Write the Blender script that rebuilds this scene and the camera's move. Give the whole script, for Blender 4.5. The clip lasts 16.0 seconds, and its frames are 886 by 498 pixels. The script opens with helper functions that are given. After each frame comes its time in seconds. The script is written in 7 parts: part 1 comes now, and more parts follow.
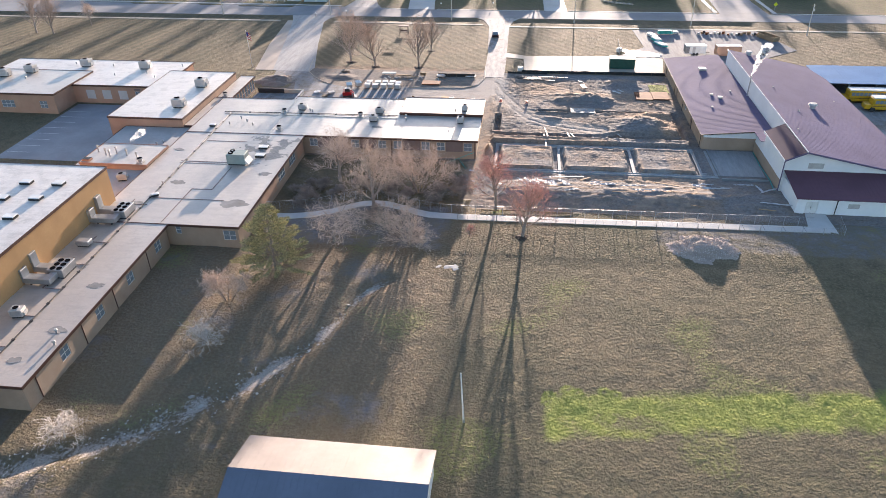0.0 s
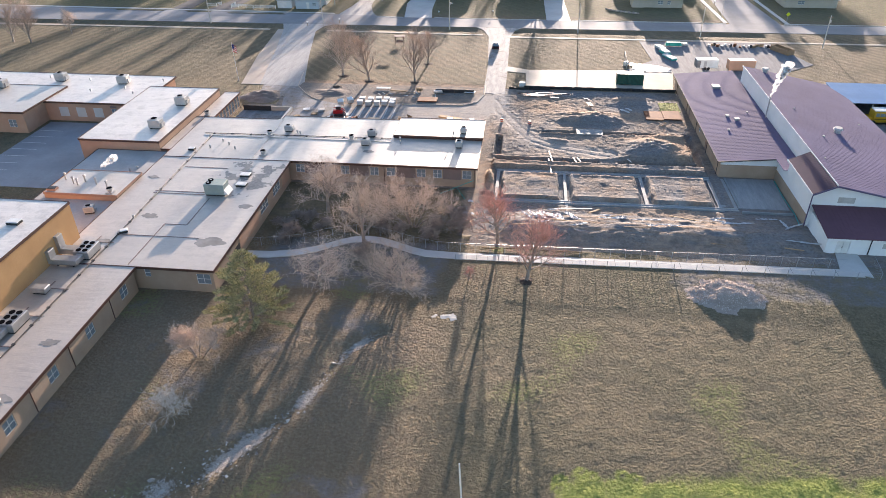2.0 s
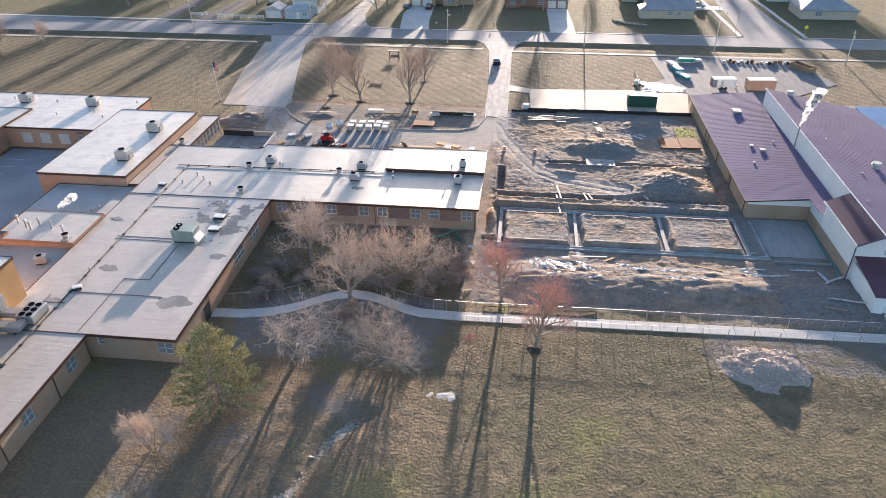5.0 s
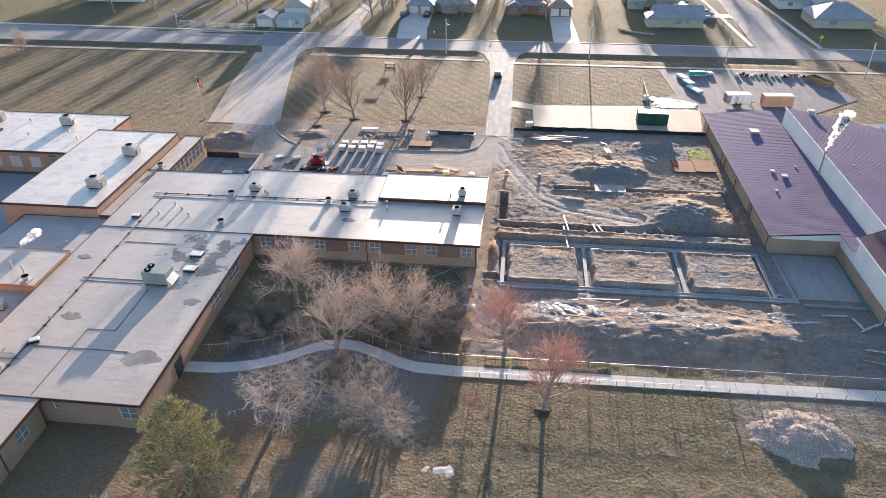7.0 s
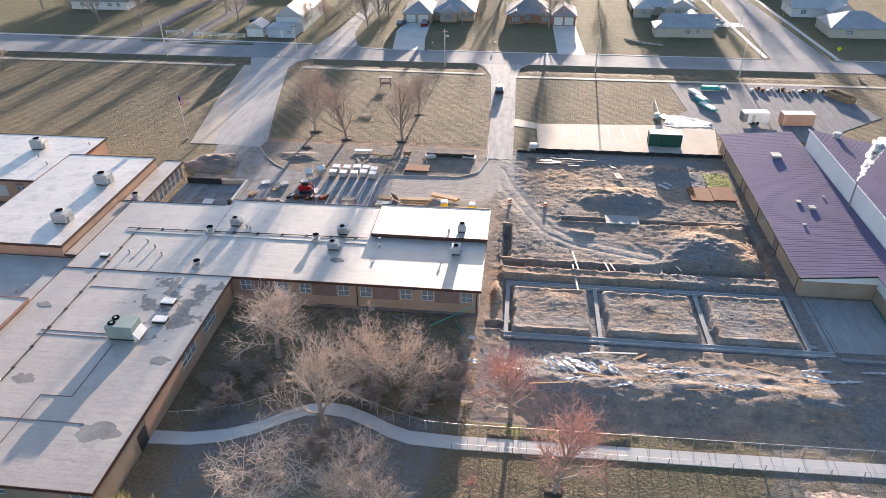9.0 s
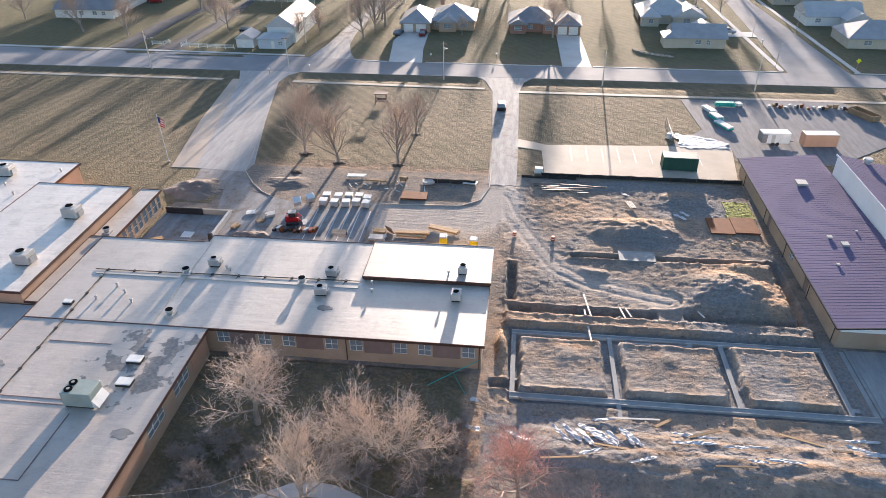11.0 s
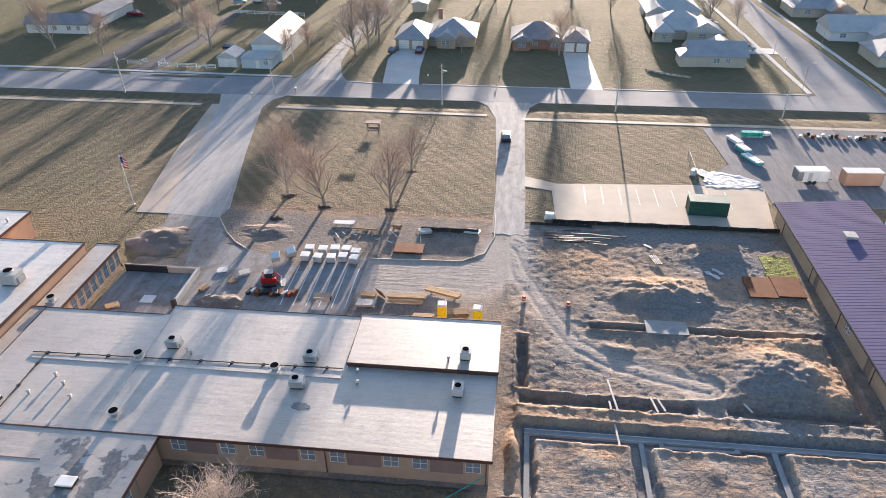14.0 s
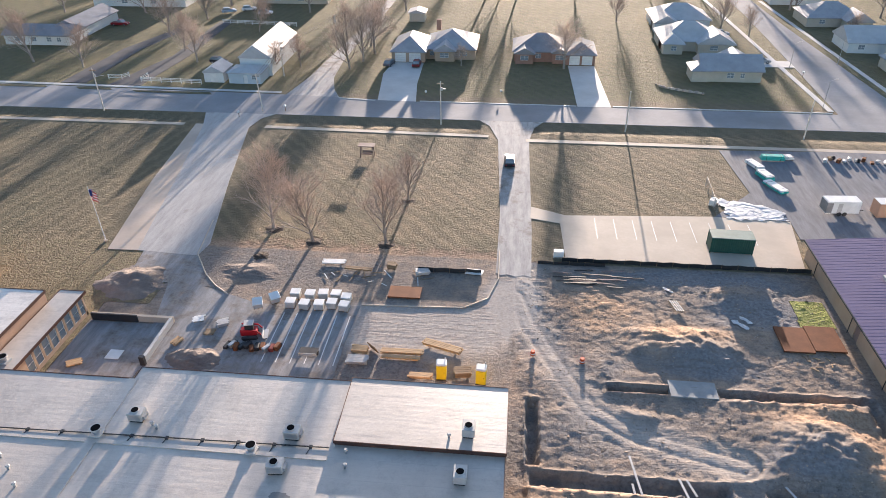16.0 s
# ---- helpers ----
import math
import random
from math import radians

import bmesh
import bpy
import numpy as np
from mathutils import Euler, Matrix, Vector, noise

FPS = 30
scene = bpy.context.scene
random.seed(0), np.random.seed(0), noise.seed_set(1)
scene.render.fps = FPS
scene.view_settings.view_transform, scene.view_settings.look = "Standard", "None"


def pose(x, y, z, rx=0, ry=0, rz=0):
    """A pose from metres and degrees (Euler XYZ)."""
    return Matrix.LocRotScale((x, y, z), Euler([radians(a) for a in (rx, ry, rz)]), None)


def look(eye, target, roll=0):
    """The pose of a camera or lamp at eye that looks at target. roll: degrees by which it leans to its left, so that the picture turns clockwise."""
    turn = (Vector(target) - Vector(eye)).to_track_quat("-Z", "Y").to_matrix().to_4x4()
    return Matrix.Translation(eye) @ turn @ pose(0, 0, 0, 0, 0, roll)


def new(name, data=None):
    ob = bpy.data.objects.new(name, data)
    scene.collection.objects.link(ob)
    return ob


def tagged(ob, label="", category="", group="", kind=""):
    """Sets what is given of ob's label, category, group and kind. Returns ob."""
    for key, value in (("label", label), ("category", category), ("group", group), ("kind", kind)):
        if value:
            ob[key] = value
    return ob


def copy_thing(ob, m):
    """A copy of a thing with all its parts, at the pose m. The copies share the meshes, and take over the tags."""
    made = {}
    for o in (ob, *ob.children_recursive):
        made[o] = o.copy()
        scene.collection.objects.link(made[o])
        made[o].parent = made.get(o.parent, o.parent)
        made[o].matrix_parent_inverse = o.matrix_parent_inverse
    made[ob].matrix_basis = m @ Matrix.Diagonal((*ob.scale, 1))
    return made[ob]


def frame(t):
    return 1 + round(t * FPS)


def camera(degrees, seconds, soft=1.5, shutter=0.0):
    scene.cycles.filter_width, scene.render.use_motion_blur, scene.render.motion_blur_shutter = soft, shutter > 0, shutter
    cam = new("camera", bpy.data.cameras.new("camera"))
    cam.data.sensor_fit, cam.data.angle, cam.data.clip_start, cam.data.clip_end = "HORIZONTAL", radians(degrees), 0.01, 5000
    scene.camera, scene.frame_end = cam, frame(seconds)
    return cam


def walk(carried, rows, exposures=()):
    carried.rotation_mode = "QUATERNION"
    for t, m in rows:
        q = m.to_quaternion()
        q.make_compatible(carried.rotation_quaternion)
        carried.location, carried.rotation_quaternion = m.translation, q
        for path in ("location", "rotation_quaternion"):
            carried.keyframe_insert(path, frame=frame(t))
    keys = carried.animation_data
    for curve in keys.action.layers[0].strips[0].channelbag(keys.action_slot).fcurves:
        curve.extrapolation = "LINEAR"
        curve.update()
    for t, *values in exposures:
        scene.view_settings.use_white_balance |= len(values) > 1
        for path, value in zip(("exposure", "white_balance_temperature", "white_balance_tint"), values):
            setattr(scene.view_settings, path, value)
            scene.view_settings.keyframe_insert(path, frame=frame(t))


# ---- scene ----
cam = camera(65.21, 16.0, soft=0.7)
# seconds, x, y, z, pitch, roll, yaw
PATH = [
    (0.0, 0.000, 0.000, 54.300, -32.338, 0.811, 6.706),
    (0.5, -0.328, 3.013, 54.347, -32.358, 0.741, 6.677),
    (1.0, -0.638, 5.936, 54.390, -32.377, 0.678, 6.650),
    (1.5, -0.932, 8.688, 54.429, -32.395, 0.622, 6.625),
    (2.0, -1.214, 11.257, 54.465, -32.411, 0.573, 6.602),
    (2.5, -1.484, 13.674, 54.497, -32.427, 0.531, 6.580),
    (3.0, -1.745, 15.989, 54.525, -32.441, 0.494, 6.559),
    (3.5, -1.998, 18.258, 54.551, -32.455, 0.463, 6.540),
    (4.0, -2.245, 20.530, 54.573, -32.467, 0.437, 6.522),
    (4.5, -2.488, 22.842, 54.593, -32.478, 0.417, 6.504),
    (5.0, -2.727, 25.218, 54.610, -32.489, 0.401, 6.487),
    (5.5, -2.965, 27.669, 54.624, -32.498, 0.389, 6.471),
    (6.0, -3.203, 30.192, 54.635, -32.506, 0.381, 6.455),
    (6.5, -3.441, 32.776, 54.645, -32.512, 0.377, 6.439),
    (7.0, -3.681, 35.404, 54.652, -32.518, 0.376, 6.423),
    (7.5, -3.923, 38.056, 54.657, -32.523, 0.378, 6.407),
    (8.0, -4.168, 40.715, 54.661, -32.527, 0.382, 6.391),
    (8.5, -4.418, 43.366, 54.662, -32.530, 0.389, 6.374),
    (9.0, -4.672, 46.000, 54.662, -32.531, 0.397, 6.356),
    (9.5, -4.932, 48.615, 54.661, -32.532, 0.407, 6.337),
    (10.0, -5.197, 51.215, 54.658, -32.532, 0.418, 6.318),
    (10.5, -5.468, 53.808, 54.654, -32.530, 0.430, 6.297),
    (11.0, -5.744, 56.406, 54.649, -32.528, 0.442, 6.274),
    (11.5, -6.027, 59.023, 54.644, -32.524, 0.454, 6.251),
    (12.0, -6.315, 61.667, 54.637, -32.520, 0.466, 6.225),
    (12.5, -6.609, 64.346, 54.630, -32.515, 0.477, 6.198),
    (13.0, -6.909, 67.057, 54.623, -32.508, 0.487, 6.169),
    (13.5, -7.214, 69.792, 54.616, -32.501, 0.495, 6.138),
    (14.0, -7.524, 72.535, 54.608, -32.493, 0.502, 6.104),
    (14.5, -7.837, 75.265, 54.600, -32.483, 0.507, 6.068),
    (15.0, -8.154, 77.968, 54.593, -32.473, 0.510, 6.029),
    (15.5, -8.474, 80.642, 54.586, -32.462, 0.509, 5.987),
    (16.0, -8.795, 83.319, 54.579, -32.449, 0.506, 5.943),
]
walk(cam, [(t, pose(x, y, z, 90 + p, r, yaw)) for t, x, y, z, p, r, yaw in PATH], [(0.0, 2.0, 6500, 20), (8.0, 1.97, 6500, 19), (16.0, 1.97, 6500, 19)])

# ---- light ----
world = bpy.data.worlds.new("sky")
scene.world = world
world.use_nodes = True
wn = world.node_tree.nodes
sky = wn.new("ShaderNodeTexSky")
sky.sky_type = "NISHITA"
sky.sun_disc = False
SUN_ELEV, SUN_AZ = radians(6.5), radians(3.0)
sky.sun_elevation, sky.sun_rotation = SUN_ELEV, SUN_AZ
sky.dust_density, sky.air_density, sky.ozone_density = 1.0, 1.0, 2.2
world.node_tree.links.new(sky.outputs[0], wn["Background"].inputs[0])
wn["Background"].inputs[1].default_value = 0.12
sun = new("sun", bpy.data.lights.new("sun", "SUN"))
sun.data.energy, sun.data.angle, sun.data.color = 5.0, radians(0.6), (1.0, 0.86, 0.69)
sun.matrix_world = look((0, 300, 100), (-300 * math.sin(SUN_AZ), 300 - 300 * math.cos(SUN_AZ), 100 - 300 * math.tan(SUN_ELEV)))


# ---- materials ----
def link(nt, a, b):
    nt.links.new(a, b)


def noise_node(nt, vec, scale, detail=4.0, rough=0.6):
    n = nt.nodes.new("ShaderNodeTexNoise")
    n.inputs["Scale"].default_value, n.inputs["Detail"].default_value, n.inputs["Roughness"].default_value = scale, detail, rough
    link(nt, vec, n.inputs["Vector"])
    return n.outputs["Fac"]


def ramp(nt, fac, lo, hi):
    r = nt.nodes.new("ShaderNodeMapRange")
    r.inputs["From Min"].default_value, r.inputs["From Max"].default_value = lo, hi
    link(nt, fac, r.inputs["Value"])
    return r.outputs[0]


def mixc(nt, fac, a, b, mode="MIX"):
    m = nt.nodes.new("ShaderNodeMix")
    m.data_type, m.blend_type = "RGBA", mode
    if isinstance(fac, float):
        m.inputs[0].default_value = fac
    else:
        link(nt, fac, m.inputs[0])
    for k, v in ((6, a), (7, b)):
        if isinstance(v, tuple):
            m.inputs[k].default_value = (*v, 1)
        else:
            link(nt, v, m.inputs[k])
    return m.outputs[2]


def math_node(nt, op, a, b=0.0):
    m = nt.nodes.new("ShaderNodeMath")
    m.operation = op
    for k, v in ((0, a), (1, b)):
        if isinstance(v, (int, float)):
            m.inputs[k].default_value = v
        else:
            link(nt, v, m.inputs[k])
    return m.outputs[0]


def bump(nt, bsdf, height, strength, distance):
    b = nt.nodes.new("ShaderNodeBump")
    b.inputs["Strength"].default_value, b.inputs["Distance"].default_value = strength, distance
    link(nt, height, b.inputs["Height"])
    link(nt, b.outputs[0], bsdf.inputs["Normal"])


def start(name, rough=0.8, metal=0.0, spec=0.3):
    m = bpy.data.materials.new(name)
    m.use_nodes = True
    nt = m.node_tree
    p = nt.nodes["Principled BSDF"]
    p.inputs["Roughness"].default_value, p.inputs["Metallic"].default_value = rough, metal
    p.inputs["Specular IOR Level"].default_value = spec
    pos = nt.nodes.new("ShaderNodeNewGeometry").outputs["Position"]
    return m, nt, p, pos


def mat(name, a, b=None, big=0.15, fine=3.0, rough=0.8, metal=0.0, spec=0.3, bumpy=0.2, depth=0.02, vary=0.0):
    """A weathered surface: colours a and b mixed by large stains and fine grain."""
    m, nt, p, pos = start(name, rough, metal, spec)
    b = b or tuple(c * 0.7 for c in a)
    n1 = ramp(nt, noise_node(nt, pos, big), 0.35, 0.65)
    n2 = noise_node(nt, pos, fine, 3.0)
    col = mixc(nt, n1, a, b)
    col = mixc(nt, ramp(nt, n2, 0.3, 0.75), col, mixc(nt, 0.5, col, b))
    if vary:
        oi = nt.nodes.new("ShaderNodeObjectInfo")
        v = ramp(nt, oi.outputs["Random"], 0, 1)
        col = mixc(nt, math_node(nt, "MULTIPLY", v, vary), col, (0.02, 0.02, 0.02))
    link(nt, col, p.inputs["Base Color"])
    if bumpy:
        bump(nt, p, n2, bumpy, depth)
    return m


M = {}


def membrane(name, a, b, rough, ponding=None):
    """A rolled roof membrane: lap wrinkles along x, brown dust and ponding stains."""
    m, nt, p, pos = start(name, rough, 0.0, 1.0)
    mp = nt.nodes.new("ShaderNodeMapping")
    mp.inputs["Scale"].default_value = (0.22, 1.7, 1.0)
    link(nt, pos, mp.inputs["Vector"])
    streak = noise_node(nt, mp.outputs[0], 1.0, 6.0, 0.7)
    stain = noise_node(nt, pos, 0.11, 6.0, 0.65)
    grain = noise_node(nt, pos, 2.2, 5.0, 0.7)
    col = mixc(nt, ramp(nt, stain, 0.38, 0.66), a, b)
    col = mixc(nt, math_node(nt, "MULTIPLY", ramp(nt, streak, 0.46, 0.7), 0.32), col, (0.33, 0.28, 0.24))
    col = mixc(nt, math_node(nt, "MULTIPLY", ramp(nt, grain, 0.5, 0.75), 0.35), col, (0.3, 0.27, 0.24))
    mottle = noise_node(nt, pos, 0.45, 8.0, 0.75)
    col = mixc(nt, math_node(nt, "MULTIPLY", ramp(nt, mottle, 0.5, 0.66), 0.5), col, (0.27, 0.225, 0.19))
    sx = nt.nodes.new("ShaderNodeSeparateXYZ")
    link(nt, pos, sx.inputs[0])
    lap = ramp(nt, math_node(nt, "FRACT", math_node(nt, "MULTIPLY", math_node(nt, "ADD", sx.outputs[1], math_node(nt, "MULTIPLY", stain, 0.5)), 0.42)), 0.0, 0.045)
    col = mixc(nt, math_node(nt, "MULTIPLY", math_node(nt, "SUBTRACT", 1.0, lap), 0.3), col, (0.22, 0.2, 0.18))
    if ponding:
        # dirt left where water stands: cx, cy, radius x, radius y
        cx, cy, rx, ry = ponding
        dx = math_node(nt, "DIVIDE", math_node(nt, "SUBTRACT", sx.outputs[0], cx), rx)
        dy = math_node(nt, "DIVIDE", math_node(nt, "SUBTRACT", sx.outputs[1], cy), ry)
        d = math_node(nt, "SQRT", math_node(nt, "ADD", math_node(nt, "MULTIPLY", dx, dx), math_node(nt, "MULTIPLY", dy, dy)))
        near = math_node(nt, "SUBTRACT", 1.0, ramp(nt, d, 0.45, 1.15))
        blot = ramp(nt, math_node(nt, "ADD", noise_node(nt, pos, 0.42, 5.0, 0.55), math_node(nt, "MULTIPLY", near, 0.2)), 0.66, 0.685)
        col = mixc(nt, math_node(nt, "MULTIPLY", blot, ramp(nt, near, 0.0, 0.3)), col, mixc(nt, ramp(nt, grain, 0.4, 0.65), (0.17, 0.16, 0.15), (0.27, 0.25, 0.23)))
        link(nt, math_node(nt, "SUBTRACT", 1.0, math_node(nt, "MULTIPLY", blot, ramp(nt, near, 0.0, 0.3))), p.inputs["Specular IOR Level"])
    link(nt, col, p.inputs["Base Color"])
    r = math_node(nt, "ADD", rough - 0.1, math_node(nt, "MULTIPLY", grain, 0.3))
    link(nt, r, p.inputs["Roughness"])
    p.inputs["Coat Weight"].default_value, p.inputs["Coat Roughness"].default_value = 0.85, 0.4
    bump(nt, p, math_node(nt, "ADD", streak, math_node(nt, "MULTIPLY", grain, 0.5)), 0.38, 0.07)
    return m


M["roof_white"] = membrane("roof_membrane", (0.51, 0.445, 0.38), (0.41, 0.355, 0.3), 0.45)
M["roof_tan"] = membrane("dusty_roof_membrane", (0.48, 0.41, 0.345), (0.38, 0.32, 0.27), 0.46, (-45.2, 109.5, 6.5, 8.0))
M["roof_bright"] = membrane("newer_roof_membrane", (0.68, 0.61, 0.54), (0.57, 0.505, 0.45), 0.46)
M["roof_grey"] = mat("roof_aggregate", (0.5, 0.48, 0.46), (0.36, 0.34, 0.32), 0.2, 2.5, 0.8, bumpy=0.2)
M["patch"] = mat("roof_patch", (0.3, 0.29, 0.28), (0.2, 0.19, 0.18), 0.5, 3.0, 0.85)
M["brick_tan"] = mat("tan_brick", (0.43, 0.32, 0.235), (0.35, 0.25, 0.18), 0.3, 5.0, 0.85)
M["brick_orange"] = mat("orange_brick", (0.5, 0.3, 0.14), (0.42, 0.24, 0.11), 0.25, 5.0, 0.85)
M["brick_rust"] = mat("rust_red_parapet", (0.42, 0.25, 0.18), (0.34, 0.19, 0.13), 0.3, 4.0, 0.8)
M["brick_pink"] = mat("salmon_brick", (0.5, 0.32, 0.22), (0.42, 0.25, 0.17), 0.3, 4.0, 0.85)
M["panel_brown"] = mat("brown_panel", (0.25, 0.18, 0.16), (0.2, 0.14, 0.125), 0.5, 3.0, 0.7)
M["fascia"] = mat("brown_metal_fascia", (0.13, 0.07, 0.05), (0.1, 0.05, 0.04), 0.4, 3.0, 0.45, 0.3, bumpy=0)
M["purple"] = mat("plum_metal_roof", (0.178, 0.15, 0.238), (0.14, 0.118, 0.187), 0.1, 2.0, 0.85, 0.0, 0.1, bumpy=0.02)
M["maroon"] = mat("maroon_metal_roof", (0.17, 0.085, 0.105), (0.13, 0.065, 0.08), 0.1, 2.0, 0.75, 0.0, 0.15, bumpy=0.02)
# darker copy of the roof plum; holds the short west slope's shade
M["eave"] = mat("shaded_plum_metal", (0.1, 0.07, 0.1), (0.08, 0.056, 0.08), 0.1, 2.0, 0.85, 0.0, 0.1, bumpy=0.02)
M["white_metal"] = mat("white_metal_siding", (0.86, 0.86, 0.85), (0.76, 0.76, 0.76), 0.2, 2.0, 0.5, bumpy=0.03)
M["asphalt"] = mat("street_asphalt", (0.3, 0.3, 0.31), (0.22, 0.22, 0.225), 0.1, 2.0, 0.85, 0.0, 0.2, bumpy=0.15)
M["asphalt_dark"] = mat("dark_driveway", (0.11, 0.11, 0.115), (0.075, 0.075, 0.08), 0.2, 3.0, 0.85, 0.0, 0.2, bumpy=0.15)
M["concrete"] = mat("old_concrete", (0.55, 0.46, 0.365), (0.44, 0.365, 0.29), 0.15, 2.0, 0.8, bumpy=0.15)
M["walk"] = mat("pale_concrete", (0.58, 0.56, 0.53), (0.48, 0.46, 0.43), 0.2, 2.5, 0.75, bumpy=0.1)


def earth_colour(nt, pos):
    """Mixed clay, grey mud and dust, shared by bare ground and dirty paving."""
    big, mid, fine, grit = (noise_node(nt, pos, sc, d, 0.65) for sc, d in ((0.07, 6.0), (0.45, 6.0), (2.4, 5.0), (8.0, 2.0)))
    a = mixc(nt, ramp(nt, mid, 0.38, 0.62), (0.36, 0.27, 0.2), (0.17, 0.14, 0.12))
    b = mixc(nt, ramp(nt, fine, 0.38, 0.66), (0.26, 0.225, 0.198), (0.13, 0.115, 0.105))
    c = mixc(nt, ramp(nt, big, 0.42, 0.6), a, b)
    c = mixc(nt, math_node(nt, "MULTIPLY", ramp(nt, fine, 0.55, 0.75), 0.5), c, (0.08, 0.066, 0.056))
    return mixc(nt, math_node(nt, "MULTIPLY", ramp(nt, grit, 0.56, 0.72), 0.25), c, (0.44, 0.36, 0.29)), (big, mid, fine, grit)


def dirty_paving(name, a, b, dirt):
    m, nt, p, pos = start(name, 0.85, 0.0, 0.2)
    soil, (big, mid, fine, grit) = earth_colour(nt, pos)
    mp = nt.nodes.new("ShaderNodeMapping")
    mp.inputs["Scale"].default_value = (1.3, 0.22, 1.0)
    link(nt, pos, mp.inputs["Vector"])
    track = noise_node(nt, mp.outputs[0], 0.8, 5.0, 0.7)
    top = mixc(nt, ramp(nt, track, 0.35, 0.65), a, b)
    top = mixc(nt, math_node(nt, "MULTIPLY", ramp(nt, grit, 0.5, 0.75), 0.3), top, (0.1, 0.095, 0.09))
    mask = ramp(nt, math_node(nt, "ADD", math_node(nt, "MULTIPLY", big, 0.55), math_node(nt, "MULTIPLY", mid, 0.45)), 0.62 - dirt, 0.72 - dirt)
    link(nt, mixc(nt, mask, top, soil), p.inputs["Base Color"])
    bump(nt, p, math_node(nt, "ADD", mid, math_node(nt, "MULTIPLY", fine, 0.5)), 0.35, 0.05)
    return m


M["lot"] = dirty_paving("dusty_asphalt", (0.33, 0.32, 0.315), (0.2, 0.198, 0.2), 0.14)
M["drive"] = dirty_paving("drive_asphalt", (0.46, 0.435, 0.41), (0.27, 0.258, 0.25), 0.1)
M["drive_pale"] = dirty_paving("pale_drive_asphalt", (0.45, 0.43, 0.41), (0.34, 0.325, 0.31), 0.02)
M["yard"] = mat("yard_asphalt", (0.3, 0.305, 0.325), (0.2, 0.205, 0.22), 0.13, 2.5, 0.55, 0.0, 0.5, bumpy=0.1)
M["storage"] = dirty_paving("storage_asphalt", (0.21, 0.215, 0.23), (0.14, 0.143, 0.155), 0.03)
M["strip"] = mat("tan_concrete", (0.5, 0.41, 0.34), (0.4, 0.33, 0.27), 0.15, 2.0, 0.8, bumpy=0.15)
M["steel"] = mat("galvanised_steel", (0.5, 0.5, 0.5), (0.38, 0.38, 0.38), 0.8, 6.0, 0.45, 0.7, bumpy=0.05)
M["unit"] = mat("painted_unit", (0.55, 0.53, 0.5), (0.42, 0.4, 0.38), 0.8, 4.0, 0.55, 0.1, bumpy=0.05)
M["dark"] = mat("black_metal", (0.04, 0.04, 0.042), (0.025, 0.025, 0.027), 0.8, 6.0, 0.5, bumpy=0)
M["hole"] = mat("dark_opening", (0.012, 0.012, 0.013), (0.008, 0.008, 0.009), 0.8, 6.0, 1.0, 0.0, 0.0, bumpy=0)
M["glass"], _nt, _p, _pos = start("window_glass", 0.18, 0.0, 0.5)
_p.inputs["Base Color"].default_value = (0.2, 0.24, 0.27, 1)
M["white"] = mat("white_paint", (0.78, 0.77, 0.74), (0.64, 0.63, 0.6), 0.7, 4.0, 0.55, bumpy=0.05)
M["wood"] = mat("weathered_timber", (0.36, 0.25, 0.15), (0.26, 0.17, 0.1), 0.6, 5.0, 0.8, vary=0.3)
M["lumber"] = mat("new_lumber", (0.55, 0.36, 0.2), (0.46, 0.29, 0.15), 0.6, 5.0, 0.75, vary=0.2)
M["rust"] = mat("rusty_steel", (0.22, 0.08, 0.035), (0.15, 0.055, 0.025), 0.8, 5.0, 0.8, 0.2, bumpy=0.2)


# ---- mesh helpers ----
def box(bm, x0, x1, y0, y1, z0, z1, m=None):
    v = [bm.verts.new(m @ Vector(c) if m else c) for c in ((x0, y0, z0), (x1, y0, z0), (x1, y1, z0), (x0, y1, z0), (x0, y0, z1), (x1, y0, z1), (x1, y1, z1), (x0, y1, z1))]
    for f in ((3, 2, 1, 0), (4, 5, 6, 7), (0, 1, 5, 4), (1, 2, 6, 5), (2, 3, 7, 6), (3, 0, 4, 7)):
        bm.faces.new([v[i] for i in f])


def tube(bm, a, b, r0, r1=None, sides=6, cap=True):
    a, b = Vector(a), Vector(b)
    r1 = r0 if r1 is None else r1
    d = (b - a).normalized()
    u = d.orthogonal().normalized()
    w = d.cross(u)
    rings = []
    for c, r in ((a, r0), (b, r1)):
        rings.append([bm.verts.new(c + r * (math.cos(k * 2 * math.pi / sides) * u + math.sin(k * 2 * math.pi / sides) * w)) for k in range(sides)])
    for k in range(sides):
        bm.faces.new((rings[0][k], rings[0][(k + 1) % sides], rings[1][(k + 1) % sides], rings[1][k]))
    if cap:
        bm.faces.new(rings[0][::-1])
        bm.faces.new(rings[1])


def prism(bm, pts, z0, z1):
    """A slab over the outline pts, which runs counter-clockwise."""
    lo = [bm.verts.new((x, y, z0)) for x, y in pts]
    hi = [bm.verts.new((x, y, z1)) for x, y in pts]
    bm.faces.new(lo[::-1])
    bm.faces.new(hi)
    n = len(pts)
    for k in range(n):
        bm.faces.new((lo[k], lo[(k + 1) % n], hi[(k + 1) % n], hi[k]))


def solid(bm, quads):
    for q in quads:
        bm.faces.new([bm.verts.new(c) for c in q])


def bevel(bm, w, seg=1):
    bmesh.ops.remove_doubles(bm, verts=bm.verts, dist=1e-5)
    bmesh.ops.bevel(bm, geom=[e for e in bm.edges if e.is_manifold and e.calc_face_angle(0) > 0.4], offset=w, segments=seg, affect="EDGES", profile=0.6)


